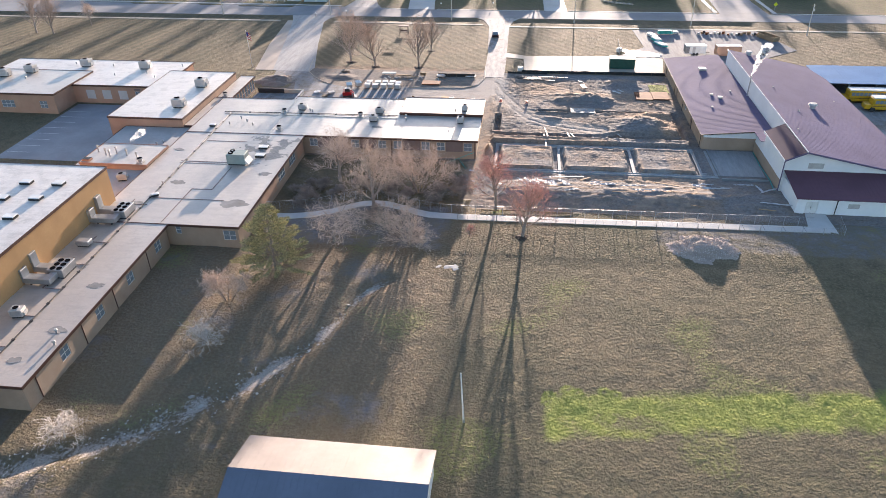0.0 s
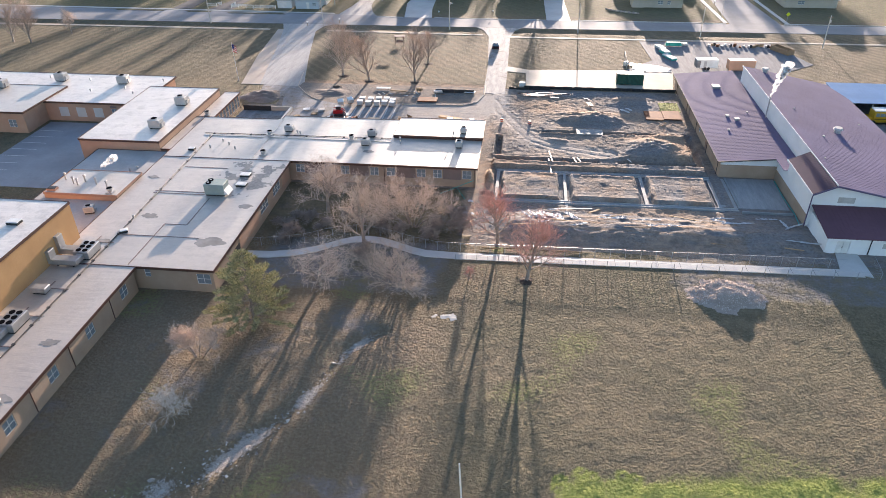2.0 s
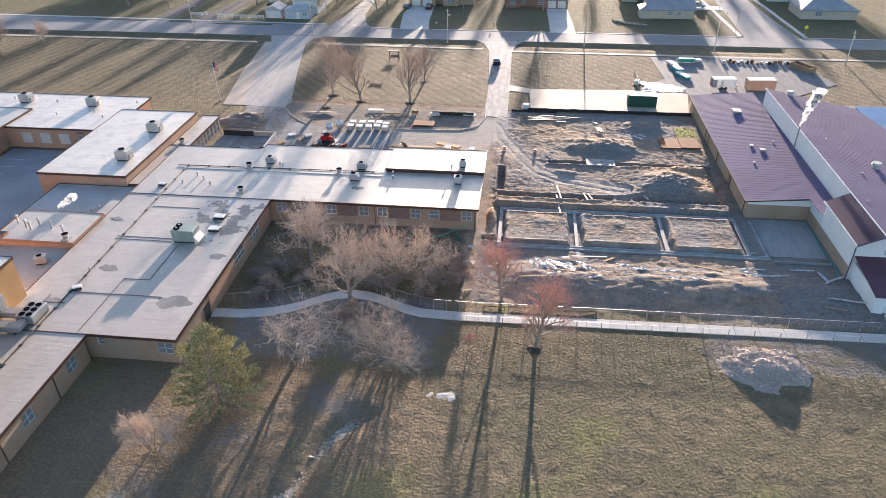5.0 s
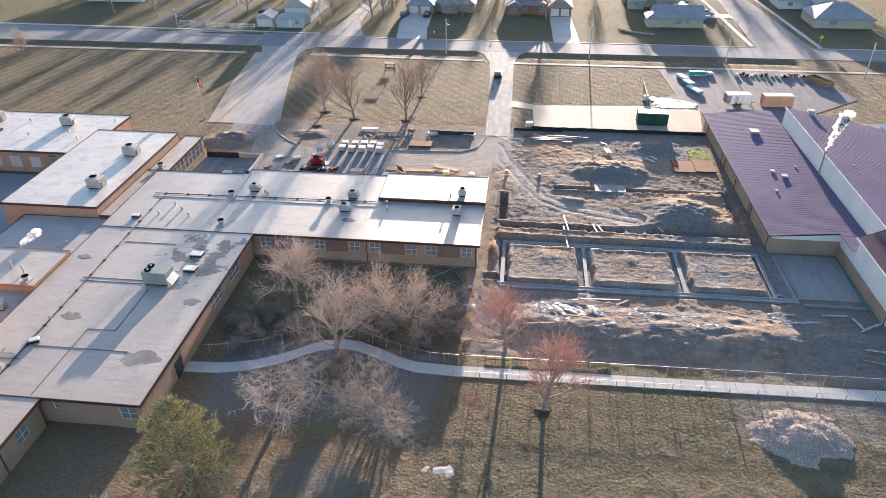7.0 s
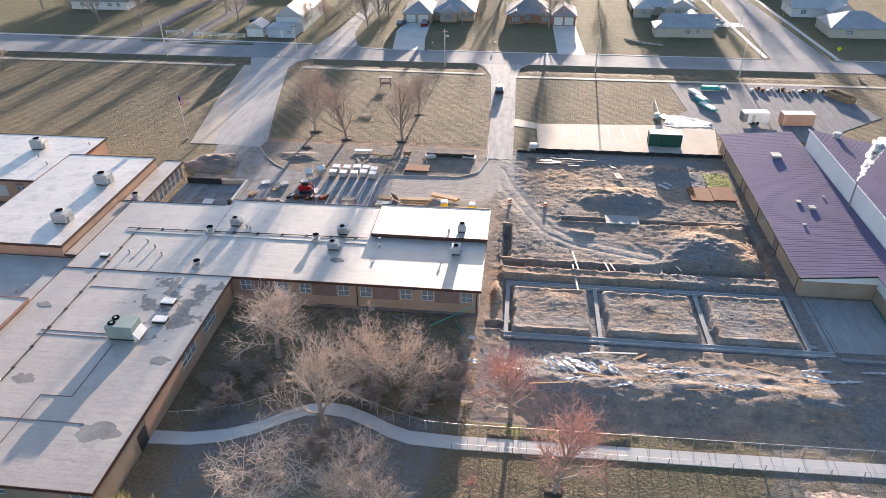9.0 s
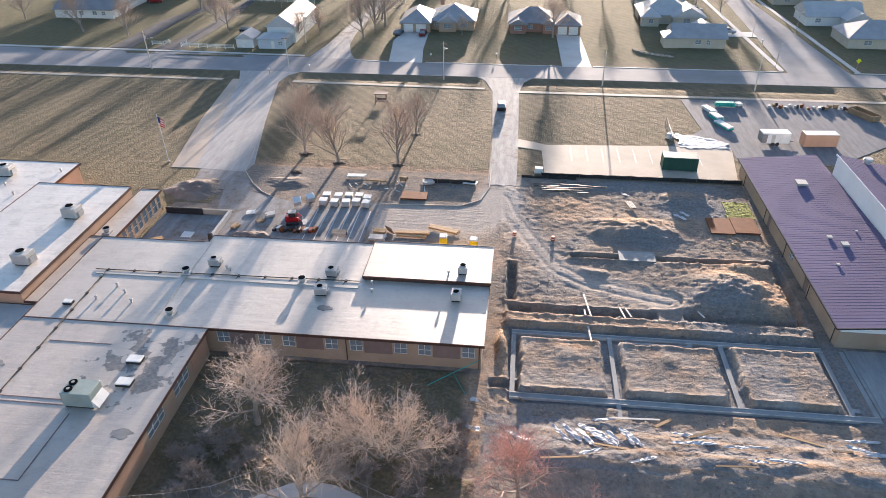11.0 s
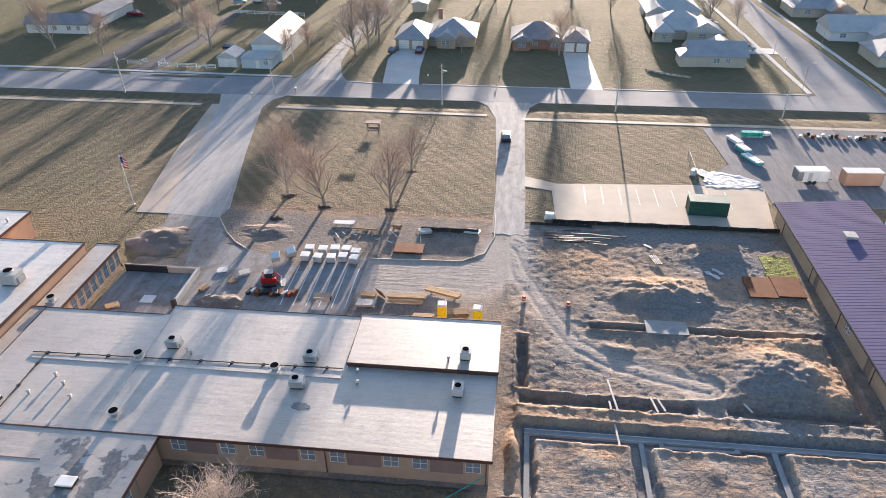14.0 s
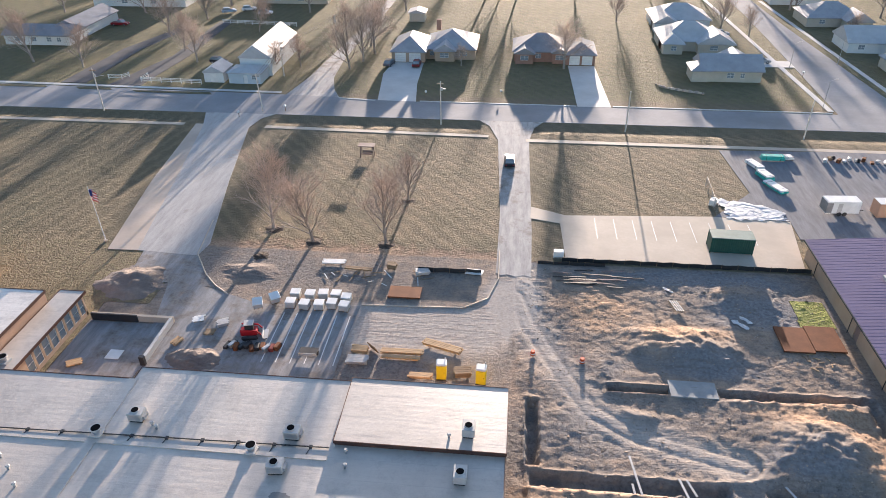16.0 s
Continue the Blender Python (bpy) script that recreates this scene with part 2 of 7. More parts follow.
def mesh_of(bm, name, material, smooth=False):
    me = bpy.data.meshes.new(name)
    bm.normal_update()
    bm.to_mesh(me)
    bm.free()
    for m in material if isinstance(material, (list, tuple)) else [material]:
        me.materials.append(m)
    if smooth:
        me.shade_smooth()
    return me


def part(name, bm, material, parent, label="", smooth=False):
    me = bm if isinstance(bm, bpy.types.Mesh) else mesh_of(bm, name, material, smooth)
    ob = new(name, me)
    ob.parent = parent
    if label:
        ob["label"] = label
    return ob


def thing(name, label, category, group="", kind="", at=(0, 0, 0), turn=0.0):
    ob = new(name)
    ob.matrix_basis = pose(*at, 0, 0, turn)
    return tagged(ob, label, category, group, kind)


def single(name, bm, material, label, category, kind="", group="", smooth=False):
    return tagged(new(name, mesh_of(bm, name, material, smooth)), label, category, group, kind)


def boxes(*dims):
    bm = bmesh.new()
    for d in dims:
        box(bm, *d)
    return bm


def height(x, y, s, seed=0.0):
    return noise.noise((x * s, y * s, seed))


# ---- ground ----
SITE = (-7.5, 32.3, 98.0, 166.0)


def slab(name, pts, z, material, label, category, thick=0.25):
    bm = bmesh.new()
    prism(bm, pts, z - thick, z)
    return single(name, bm, material, label, category, "structure")


def grid_patch(bm, x0, x1, y0, y1, step, zfun, layer=None, paint=None):
    nx, ny = max(1, round((x1 - x0) / step)), max(1, round((y1 - y0) / step))
    rows = []
    for j in range(ny + 1):
        y = y0 + (y1 - y0) * j / ny
        row = []
        for i in range(nx + 1):
            x = x0 + (x1 - x0) * i / nx
            v = bm.verts.new((x, y, zfun(x, y)))
            if layer:
                v[layer] = paint(x, y)
            row.append(v)
        rows.append(row)
    for j in range(ny):
        for i in range(nx):
            bm.faces.new((rows[j][i], rows[j][i + 1], rows[j + 1][i + 1], rows[j + 1][i]))


def ground_material():
    m, nt, p, pos = start("soil_and_turf", 0.95, 0.0, 0.15)
    at = nt.nodes.new("ShaderNodeVertexColor")
    at.layer_name = "cover"
    sep = nt.nodes.new("ShaderNodeSeparateColor")
    link(nt, at.outputs["Color"], sep.inputs[0])
    big, mid, fine, grit = (noise_node(nt, pos, s, d) for s, d in ((0.06, 5.0), (0.5, 5.0), (2.6, 5.0), (9.0, 2.0)))
    dry = mixc(nt, ramp(nt, mid, 0.35, 0.65), (0.225, 0.175, 0.112), (0.138, 0.113, 0.073))
    dry = mixc(nt, math_node(nt, "MULTIPLY", ramp(nt, big, 0.4, 0.65), 0.6), dry, (0.1, 0.098, 0.058))
    dry = mixc(nt, math_node(nt, "MULTIPLY", ramp(nt, fine, 0.45, 0.7), 0.55), dry, (0.29, 0.245, 0.165))
    # redder dormant turf towards the ditch
    sp = nt.nodes.new("ShaderNodeSeparateXYZ")
    link(nt, pos, sp.inputs[0])
    west = math_node(nt, "SUBTRACT", 1.0, ramp(nt, math_node(nt, "ADD", sp.outputs[0], math_node(nt, "MULTIPLY", big, 14.0)), -10.0, 4.0))
    south = math_node(nt, "SUBTRACT", 1.0, ramp(nt, sp.outputs[1], 90.0, 100.0))
    dry = mixc(nt, math_node(nt, "MULTIPLY", math_node(nt, "MULTIPLY", west, south), 0.42), dry, mixc(nt, ramp(nt, fine, 0.4, 0.65), (0.3, 0.19, 0.125), (0.38, 0.28, 0.2)))
    dry = mixc(nt, math_node(nt, "MULTIPLY", ramp(nt, grit, 0.5, 0.75), 0.35), dry, (0.07, 0.07, 0.04))
    # greener turf to the south, darkened for the blades' own shade; straw-coloured lawns to the north
    self_shade = math_node(nt, "SUBTRACT", 1.0, ramp(nt, math_node(nt, "ADD", sp.outputs[1], math_node(nt, "MULTIPLY", big, 30.0)), 52.0, 84.0))
    dry = mixc(nt, math_node(nt, "MULTIPLY", self_shade, 0.62), dry, mixc(nt, ramp(nt, mid, 0.4, 0.6), (0.085, 0.088, 0.05), (0.14, 0.118, 0.078)))
    north = ramp(nt, sp.outputs[1], 158.0, 172.0)
    straw = math_node(nt, "MULTIPLY", north, ramp(nt, sp.outputs[0], -78.0, -60.0))
    dry = mixc(nt, math_node(nt, "MULTIPLY", straw, 0.6), dry, mixc(nt, ramp(nt, fine, 0.4, 0.65), (0.265, 0.197, 0.134), (0.175, 0.14, 0.094)))
    dry = mixc(nt, math_node(nt, "MULTIPLY", math_node(nt, "MULTIPLY", straw, ramp(nt, noise_node(nt, pos, 0.11, 4.0), 0.47, 0.62)), 0.5), dry, (0.125, 0.115, 0.07))
    # west lawn: duller olive turf, its tone lowered further for tree shadows
    dull = math_node(nt, "MULTIPLY", north, math_node(nt, "SUBTRACT", 1.0, ramp(nt, sp.outputs[0], -90.0, -66.0)))
    dry = mixc(nt, math_node(nt, "MULTIPLY", dull, 0.4), dry, (0.12, 0.105, 0.072))
    # gardens across the street: green-grey, with tree and house shade in the colour
    yards = ramp(nt, sp.outputs[1], 229.0, 236.0)
    dry = mixc(nt, math_node(nt, "MULTIPLY", yards, 0.6), dry, mixc(nt, ramp(nt, mid, 0.4, 0.62), (0.105, 0.105, 0.065), (0.175, 0.145, 0.09)))
    # mown swaths across the front lawns
    sx = nt.nodes.new("ShaderNodeSeparateXYZ")
    link(nt, pos, sx.inputs[0])
    waves = []
    for kx, ky in ((2.45, -0.58), (2.05, 1.75)):
        diag = math_node(nt, "ADD", math_node(nt, "MULTIPLY", sx.outputs[0], kx), math_node(nt, "MULTIPLY", sx.outputs[1], ky))
        waves.append(math_node(nt, "SINE", math_node(nt, "ADD", diag, math_node(nt, "MULTIPLY", mid, 9.0))))
    side = ramp(nt, sx.outputs[0], -62.0, -60.0)
    sw = ramp(nt, math_node(nt, "ADD", math_node(nt, "MULTIPLY", waves[0], math_node(nt, "SUBTRACT", 1.0, side)), math_node(nt, "MULTIPLY", waves[1], side)), -0.5, 1.0)
    dry = mixc(nt, math_node(nt, "MULTIPLY", math_node(nt, "MULTIPLY", math_node(nt, "SUBTRACT", 1.0, sw), at.outputs["Alpha"]), 0.3), dry, (0.1, 0.092, 0.062))
    dry = mixc(nt, math_node(nt, "MULTIPLY", math_node(nt, "MULTIPLY", sw, at.outputs["Alpha"]), 0.18), dry, (0.34, 0.255, 0.165))
    lush = mixc(nt, ramp(nt, fine, 0.35, 0.65), (0.36, 0.385, 0.1), (0.19, 0.215, 0.055))
    gmask = ramp(nt, math_node(nt, "ADD", sep.outputs[0], math_node(nt, "MULTIPLY", math_node(nt, "SUBTRACT", fine, 0.5), 1.3)), 0.2, 0.8)
    col = mixc(nt, gmask, dry, lush)
    earth = earth_colour(nt, pos)[0]
    # freshly cut ochre and tan soil where alpha is high, grey mud where it is low, scraped along the grading; on the
    # heaps alpha also holds painted sun and shade
    mp = nt.nodes.new("ShaderNodeMapping")
    mp.inputs["Scale"].default_value, mp.inputs["Rotation"].default_value = (0.16, 1.5, 1.0), (0, 0, 0.12)
    link(nt, pos, mp.inputs["Vector"])
    scrape = noise_node(nt, mp.outputs[0], 1.0, 6.0, 0.7)
    tone = math_node(nt, "ADD", at.outputs["Alpha"], math_node(nt, "MULTIPLY", math_node(nt, "SUBTRACT", math_node(nt, "ADD", math_node(nt, "MULTIPLY", scrape, 0.5), math_node(nt, "MULTIPLY", mid, 0.5)), 0.5), 1.6))
    tan = mixc(nt, ramp(nt, fine, 0.38, 0.62), (0.46, 0.31, 0.205), (0.28, 0.175, 0.11))
    mud = mixc(nt, ramp(nt, fine, 0.38, 0.62), (0.25, 0.245, 0.245), (0.15, 0.147, 0.15))
    earth = mixc(nt, math_node(nt, "MULTIPLY", ramp(nt, tone, 0.55, 0.95), 0.85), earth, tan)
    earth = mixc(nt, math_node(nt, "MULTIPLY", math_node(nt, "SUBTRACT", 1.0, ramp(nt, tone, 0.05, 0.42)), 0.8), earth, mud)
    earth = mixc(nt, math_node(nt, "MULTIPLY", ramp(nt, scrape, 0.54, 0.7), 0.45), earth, (0.1, 0.085, 0.075))
    dmask = ramp(nt, math_node(nt, "ADD", sep.outputs[2], math_node(nt, "MULTIPLY", math_node(nt, "SUBTRACT", mid, 0.5), 0.8)), 0.35, 0.65)
    col = mixc(nt, dmask, col, earth)
    rock = mixc(nt, ramp(nt, grit, 0.42, 0.7), (0.48, 0.42, 0.36), (0.2, 0.17, 0.145))
    rmask = ramp(nt, math_node(nt, "ADD", sep.outputs[1], math_node(nt, "MULTIPLY", math_node(nt, "SUBTRACT", fine, 0.5), 1.1)), 0.4, 0.6)
    col = mixc(nt, rmask, col, rock)
    # packed pale dust on the haul road
    dust = ramp(nt, math_node(nt, "ADD", sep.outputs[2], math_node(nt, "MULTIPLY", math_node(nt, "SUBTRACT", math_node(nt, "ADD", math_node(nt, "MULTIPLY", mid, 0.4), math_node(nt, "MULTIPLY", scrape, 0.6)), 0.5), 1.6)), 1.15, 1.9)
    col = mixc(nt, math_node(nt, "MULTIPLY", dust, 0.75), col, mixc(nt, ramp(nt, fine, 0.35, 0.65), (0.5, 0.45, 0.4), (0.38, 0.34, 0.305)))
    link(nt, col, p.inputs["Base Color"])
    rough = math_node(nt, "ADD", mid, math_node(nt, "ADD", math_node(nt, "MULTIPLY", fine, 1.1), math_node(nt, "MULTIPLY", grit, 0.35)))
    bump(nt, p, math_node(nt, "MULTIPLY", rough, math_node(nt, "MULTIPLY", math_node(nt, "SUBTRACT", 1.0, math_node(nt, "MULTIPLY", dmask, 0.68)), math_node(nt, "SUBTRACT", 1.0, math_node(nt, "MULTIPLY", dust, 0.75)))), 1.0, 0.3)
    return m


def fade(v, a, b):
    return max(0.0, min(1.0, (v - a) / (b - a)))


def seg_dist(x, y, pts):
    best = 1e9
    for (ax, ay), (bx, by) in zip(pts, pts[1:]):
        dx, dy = bx - ax, by - ay
        k = max(0.0, min(1.0, ((x - ax) * dx + (y - ay) * dy) / (dx * dx + dy * dy)))
        best = min(best, math.hypot(x - ax - k * dx, y - ay - k * dy))
    return best


CREEK = [(-17.8, 76.5), (-20.3, 73.0), (-23.8, 63.3), (-29.3, 54.8), (-38.1, 47.1), (-49.4, 40.3), (-62, 36)]
APRON = [(-7.6, 172), (-7.6, 159), (-9.2, 154.6), (-13.0, 151.2), (-20, 150.6), (-29, 150.6)]
HAUL = [(-7.4, 158), (-5.8, 152), (-4.3, 149), (-1.6, 142.8), (0.9, 138), (4.8, 135.2), (9.5, 133.4), (15, 131.8)]
# trenches: x0, x1, y0, y1, depth
TRENCHES = [(3.0, 31.4, 141.0, 142.3, 1.0), (-6.0, -4.6, 130.0, 139.3, 1.1), (-5.6, 13.2, 127.5, 129.3, 0.9), (16.5, 31.5, 127.7, 129.0, 0.55), (30.4, 31.8, 128.0, 142.3, 0.7),
            (-7.5, -4.0, 113.4, 115.0, 0.6)]
# flat-topped ground with cut edges: x0, x1, y0, y1, height, width of the west, east, south and north edge
BENCHES = [(-4.1, 5.8, 113.2, 122.5, 0.45, 0.3, 0.3, 0.3, 0.3), (7.6, 19.0, 113.6, 122.4, 0.42, 0.3, 0.3, 0.3, 0.3), (20.6, 30.6, 113.5, 122.9, 0.4, 0.3, 0.3, 0.3, 0.3),
           (-6.2, 31.8, 124.7, 127.3, 0.5, 0.4, 0.6, 0.3, 0.4), (12.5, 30.3, 129.3, 140.8, 0.55, 6.0, 0.5, 1.0, 0.4)]
FORMED = (-5.4, 33.2, 111.6, 124.5)
# spoil heaps: x, y, radius x, radius y, height
HEAPS = [(23.8, 134.6, 6.6, 5.2, 0.95), (13.0, 149.4, 8.6, 4.6, 1.1), (22.4, 160.2, 6.6, 4.4, 0.6), (1.6, 119.6, 3.2, 2.6, 0.6), (13.2, 119.8, 2.0, 1.7, 0.4),
         (25.0, 118.0, 2.8, 2.4, 0.25), (-6.2, 121.0, 0.9, 4.0, 0.8), (28, 131, 3, 4, 0.5), (6.0, 137.5, 4.0, 1.2, 0.3), (27.5, 139.6, 4.5, 1.8, 0.45)]


def site_height(x, y):
    y_plan = y
    z = 0.14 * height(x, y, 0.22) + 0.09 * height(x, y, 0.9, 3) + 0.06 * height(x, y, 2.4, 7)
    for cx, cy, rx, ry, h in HEAPS:
        d = math.hypot((x - cx) / rx, (y - cy) / ry) + 0.22 * height(x, y, 0.45, cx)
        if d < 1:
            k = 1 - d
            crag = 1 - 2 * abs(height(x, y, 0.75, cy)) + 0.6 * (0.5 - abs(height(x, y, 1.9, cx)))
            z += h * (k * k * (3 - 2 * k)) * (0.82 + 0.3 * crag) + 0.1 * h * min(1.0, 3 * k) * height(x, y, 2.2, 5)
    # bank along the south edge of the raised pad
    y += 0.6 * height(x, y, 0.2, 19) + 0.12 * height(x, y, 1.0, 23)
    ridge = fade(x, -4.5, -1.0) * (1 - fade(x, 41.0, 44.0)) * (0.7 + 0.2 * height(x, y, 0.22, 14))
    z += ridge * min(fade(y, 99.2, 103.6), 1 - fade(y, 105.0, 109.8)) ** 1.1
    y = y_plan
    w = 0.16 * height(x, y, 1.1, 11) + 0.22 * height(x, y, 0.4, 29)
    if FORMED[0] < x < FORMED[1] and FORMED[2] < y < FORMED[3]:
        z = z * 0.3 - 0.3
    for x0, x1, y0, y1, h, fw, fe, fs, fn in BENCHES:
        k = min(fade(x - x0 + w, 0, fw), fade(x1 - x + w, 0, fe), fade(y - y0 + w, 0, fs), fade(y1 - y + w, 0, fn))
        if k > 0:
            rim = 0.14 * (1 - fade(min(x - x0, x1 - x, y - y0, y1 - y), 0.2, 0.9))
            z += k * (h + rim + (0.3 if y < 123 else 0.0) + 0.05 * height(x, y, 1.6, 33) + 0.03 * height(x, y, 3.5, 35))
    for x0, x1, y0, y1, d in TRENCHES:
        inside = min(x - x0, x1 - x, y - y0, y1 - y) + w
        if inside > -0.5:
            z += 0.22 * fade(inside, -0.5, 0.0) * (1 - fade(inside, 0.0, 0.12))
            z = z * (1 - fade(inside, 0.0, 0.3)) - d * fade(inside, 0.0, 0.3)
    # wheel ruts
    r = seg_dist(x, y, HAUL)
    if r < 2.0:
        z = z * 0.4 - 0.07 * math.exp(-((r - 0.9) / 0.3) ** 2)
    if 100.5 < y < 110:
        z += 0.09 * math.sin(y * 2.3 + 2.5 * height(x, y, 0.12) + 1.5 * height(x, y, 0.5)) * fade(x, -6, 2) * (0.5 + height(x, y, 0.3, 8))
    e = max(min(x - SITE[0], SITE[1] - x, y - SITE[2], SITE[3] - y), min(x - 20, 44.4 - x, y - SITE[2], 110.6 - y))
    return z * fade(e, 0, 0.8)


def in_paving(x, y):
    return (-72 < x < -52 and 140 < y < 221) or (-15 < x < -3 and 150 < y < 221) or (208.5 < y < 212.6) or y > 217.5


def lawn_height(x, y):
    z = 0.10 * height(x, y, 0.12) + 0.06 * height(x, y, 0.7, 2) + 0.05 * height(x, y, 1.7, 4)
    c = seg_dist(x, y, CREEK)
    if c < 4:
        z -= 0.5 * math.exp(-(c / 1.5) ** 2)
    if 90.5 < y < 100.5:
        z *= 0.15
    e = min(x + 70, 70 - x, y - 24, 98 - y)
    return z * fade(e, 0, 1.5)


def front_height(x, y):
    z = 0.0
    if 212.8 < y < 218 and not (-72 < x < -58.5 or -15 < x < -5.5 or x > 66):
        z = -0.4 * math.sin(math.pi * (y - 212.8) / 5.2)
    elif 166 < y < 208 and not in_paving(x, y) and not (-1 < x < 66 and y < 209):
        z = 0.06 * height(x, y, 0.5)
    return z - 0.02


def site_tone(x, y):
    """How ochre (1) or how grey (0) the bare soil is; heap sides carry painted sun and shade."""
    t = 0.5 + 0.35 * height(x, y, 0.13, 41)
    if FORMED[0] < x < FORMED[1] and FORMED[2] < y < FORMED[3]:
        inside = any(a < x < b and c < y < d for a, b, c, d, *_ in BENCHES[:3])
        t = 0.62 + 0.3 * height(x, y, 0.5, 42) if inside else 0.0
        if inside and 21.5 < x < 26.0 and y < 121.5:
            t = 0.2
    if 102.8 < y < 106.8 or 107.8 < y < 109.6:
        line = fade(math.sin(3.1 * y + 1.6 * height(x, y, 0.15, 45) + 0.12 * x), 0.1, 0.9)
        t = max(0.08, (0.1 + 0.6 * line + 0.3 * height(x, y, 0.3, 43)) * fade(x, 0.0, 5.0) * (1 - fade(x, 30.0, 34.0)))
    if 124.6 < y < 127.4:
        t = 0.75 if x < 18 else 0.35
    # ochre patches; the first two paint the sunlit north sides of heaps
    for cx, cy, rx, ry in ((24.0, 139.2, 8.0, 2.2), (14.0, 152.0, 7.0, 2.0), (3.0, 156.0, 8.0, 5.0), (28.5, 133.0, 2.5, 5.0), (-6.4, 120.0, 1.2, 6.0), (2.5, 121.5, 3.0, 1.2)):
        t += 0.5 * (1 - fade(math.hypot((x - cx) / rx, (y - cy) / ry), 0.4, 1.1))
    # grey patches; the first three paint the heaps' shaded south faces
    for cx, cy, rx, ry in ((13.0, 146.0, 7.0, 3.0), (22.5, 133.2, 6.0, 3.6), (22.0, 157.0, 7.0, 4.0), (16.0, 163.8, 18.0, 2.2), (20.0, 125.8, 4.0, 1.5), (16.0, 127.5, 8.0, 1.2)):
        t -= 0.5 * (1 - fade(math.hypot((x - cx) / rx, (y - cy) / ry), 0.5, 1.1))
    return max(0.0, min(1.2, t))


def cover(x, y):
    green = gravel = dirt = swath = 0.0
    if y < 98:
        n = height(x, y, 0.5, 9)
        top = 57.2 + 0.105 * (x - 3.6) + 0.6 * n
        bot = 49.9 + 0.125 * (x - 3.6) + 0.9 * n
        green = 0.85 * min(fade(x, 3.2, 4.6), fade(y, bot - 0.6, bot + 1.6), 1 - fade(y, top - 1.8, top + 0.5)) * (1 - fade(x, 42, 44))
        bare = math.hypot((x - 13) / 5.0, (y - 53.4) / 1.5)
        green *= (0.45 + 0.55 * fade(bare, 0.5, 1.1)) * (1.0 + 0.7 * height(x, y, 0.35, 17))
        for k in range(16):
            cx, cy = 4.2 + 0.62 * k + 0.5 * math.sin(5.0 * k), 55.6 + 1.9 * math.sin(2.7 * k)
            green = max(green, 0.8 * (1 - fade(abs(math.hypot(x - cx, y - cy) - 0.55), 0.15, 0.4)))
        green = max(green, 0.35 * fade(height(x, y, 0.11, 5), 0.15, 0.5))
        for cx, cy, r in ((-7.2, 44.5, 1.3), (-20, 46, 1.6), (-3.5, 97.3, 1.6)):
            green = max(green, 0.6 * (1 - fade(math.hypot(x - cx, y - cy), 0.3 * r, r)))
        c = seg_dist(x, y, CREEK)
        gravel = 0.74 * (1 - fade(c, 0.2, 1.2 + 2.0 * fade(-y, -66, -50))) * (0.75 + 0.9 * height(x, y, 0.3, 1))
        dirt = 0.5 * fade(y, 86.5, 88.5) * fade(x, 16, 22) + 0.45 * (1 - fade(y, 40, 46)) * (1 - fade(x, -45, -36))
        dirt = max(dirt, 0.55 * fade(y, 82.5, 86) * (1 - fade(x, -12, -8)) * fade(x, -40, -36))
        dirt = max(dirt, (0.25 + 0.4 * height(x, y, 0.16, 31)) * (1 - fade(x, -14, -8)) * fade(y, 40, 44) * (1 - fade(y, 86, 89)))
    elif SITE[0] <= x <= SITE[1] and y <= SITE[3]:
        dirt = 1.0
        green = 0.0
        if 154.6 < y < 160.2 and 28.0 + 0.4 * height(x, y, 0.6) < x < 32.2:
            dirt, green = 0.0, 0.7
        dirt += 0.75 * (1 - fade(seg_dist(x, y, HAUL), 0.6, 4.2)) + 0.85 * (1 - fade(seg_dist(x, y, APRON), 2.0, 5.0)) if dirt > 0.9 else 0.0
        if 113.6 < y < 122.7 and -4.0 < x < 30.6:
            dirt = 1.3 + 0.5 * height(x, y, 0.3, 26)
        gravel = 0.35 * fade(height(x, y, 0.25, 6), 0.2, 0.5)
        swath = site_tone(x, y)
    elif y <= 166 and x < SITE[0]:
        dirt, swath = (0.35 if y < 116 else 0.95), 0.45
        if -11 < x and 101 < y < 116:
            dirt, swath = fade(x, -11.5, -8.5), 0.5 + 0.6 * fade(height(x, y, 0.4, 44), -0.2, 0.3)
        if y > 159 and x < -10:
            dirt = 0.85
        if x < -61 or (x < -55 and y > 152):
            dirt, green = 0.0, 0.15
        dirt += 0.85 * (1 - fade(seg_dist(x, y, APRON), 4.0, 8.5)) * (1 - fade(y, 160, 166)) * (1 - 0.8 * fade(y, 154.2, 155.2) * (1 - fade(x, -13.0, -10.5))) + 0.5 * (1 - fade(seg_dist(x, y, HAUL), 1.0, 4.5))
    elif y <= 166:
        dirt, swath = (1.15 if 111.8 < y < 124.5 else 1.0), 0.25
    else:
        swath = 1.0 if 166 < y < 216 else 0.35
        green = 0.22 if y > 232 else 0.0
        if -56 < x < -10 and y < 174:
            dirt = 0.85 * (1 - fade(y, 165, 173))
        for cx, cy in ((-44.8, 172.1), (-37.7, 169), (-26.8, 169.3), (-44.3, 164.5)):
            dirt = max(dirt, 1 - fade(math.hypot(x - cx, y - cy), 0.7, 1.4))
    return (green, gravel, dirt, swath)


bm = bmesh.new()
lay = bm.verts.layers.float_color.new("cover")
grid_patch(bm, -70, 70, 24, 98, 0.42, lawn_height, lay, cover)
grid_patch(bm, SITE[0], SITE[1], SITE[2], SITE[3], 0.23, site_height, lay, cover)
grid_patch(bm, -70, SITE[0], 98, 166, 0.6, lambda x, y: -0.01, lay, cover)
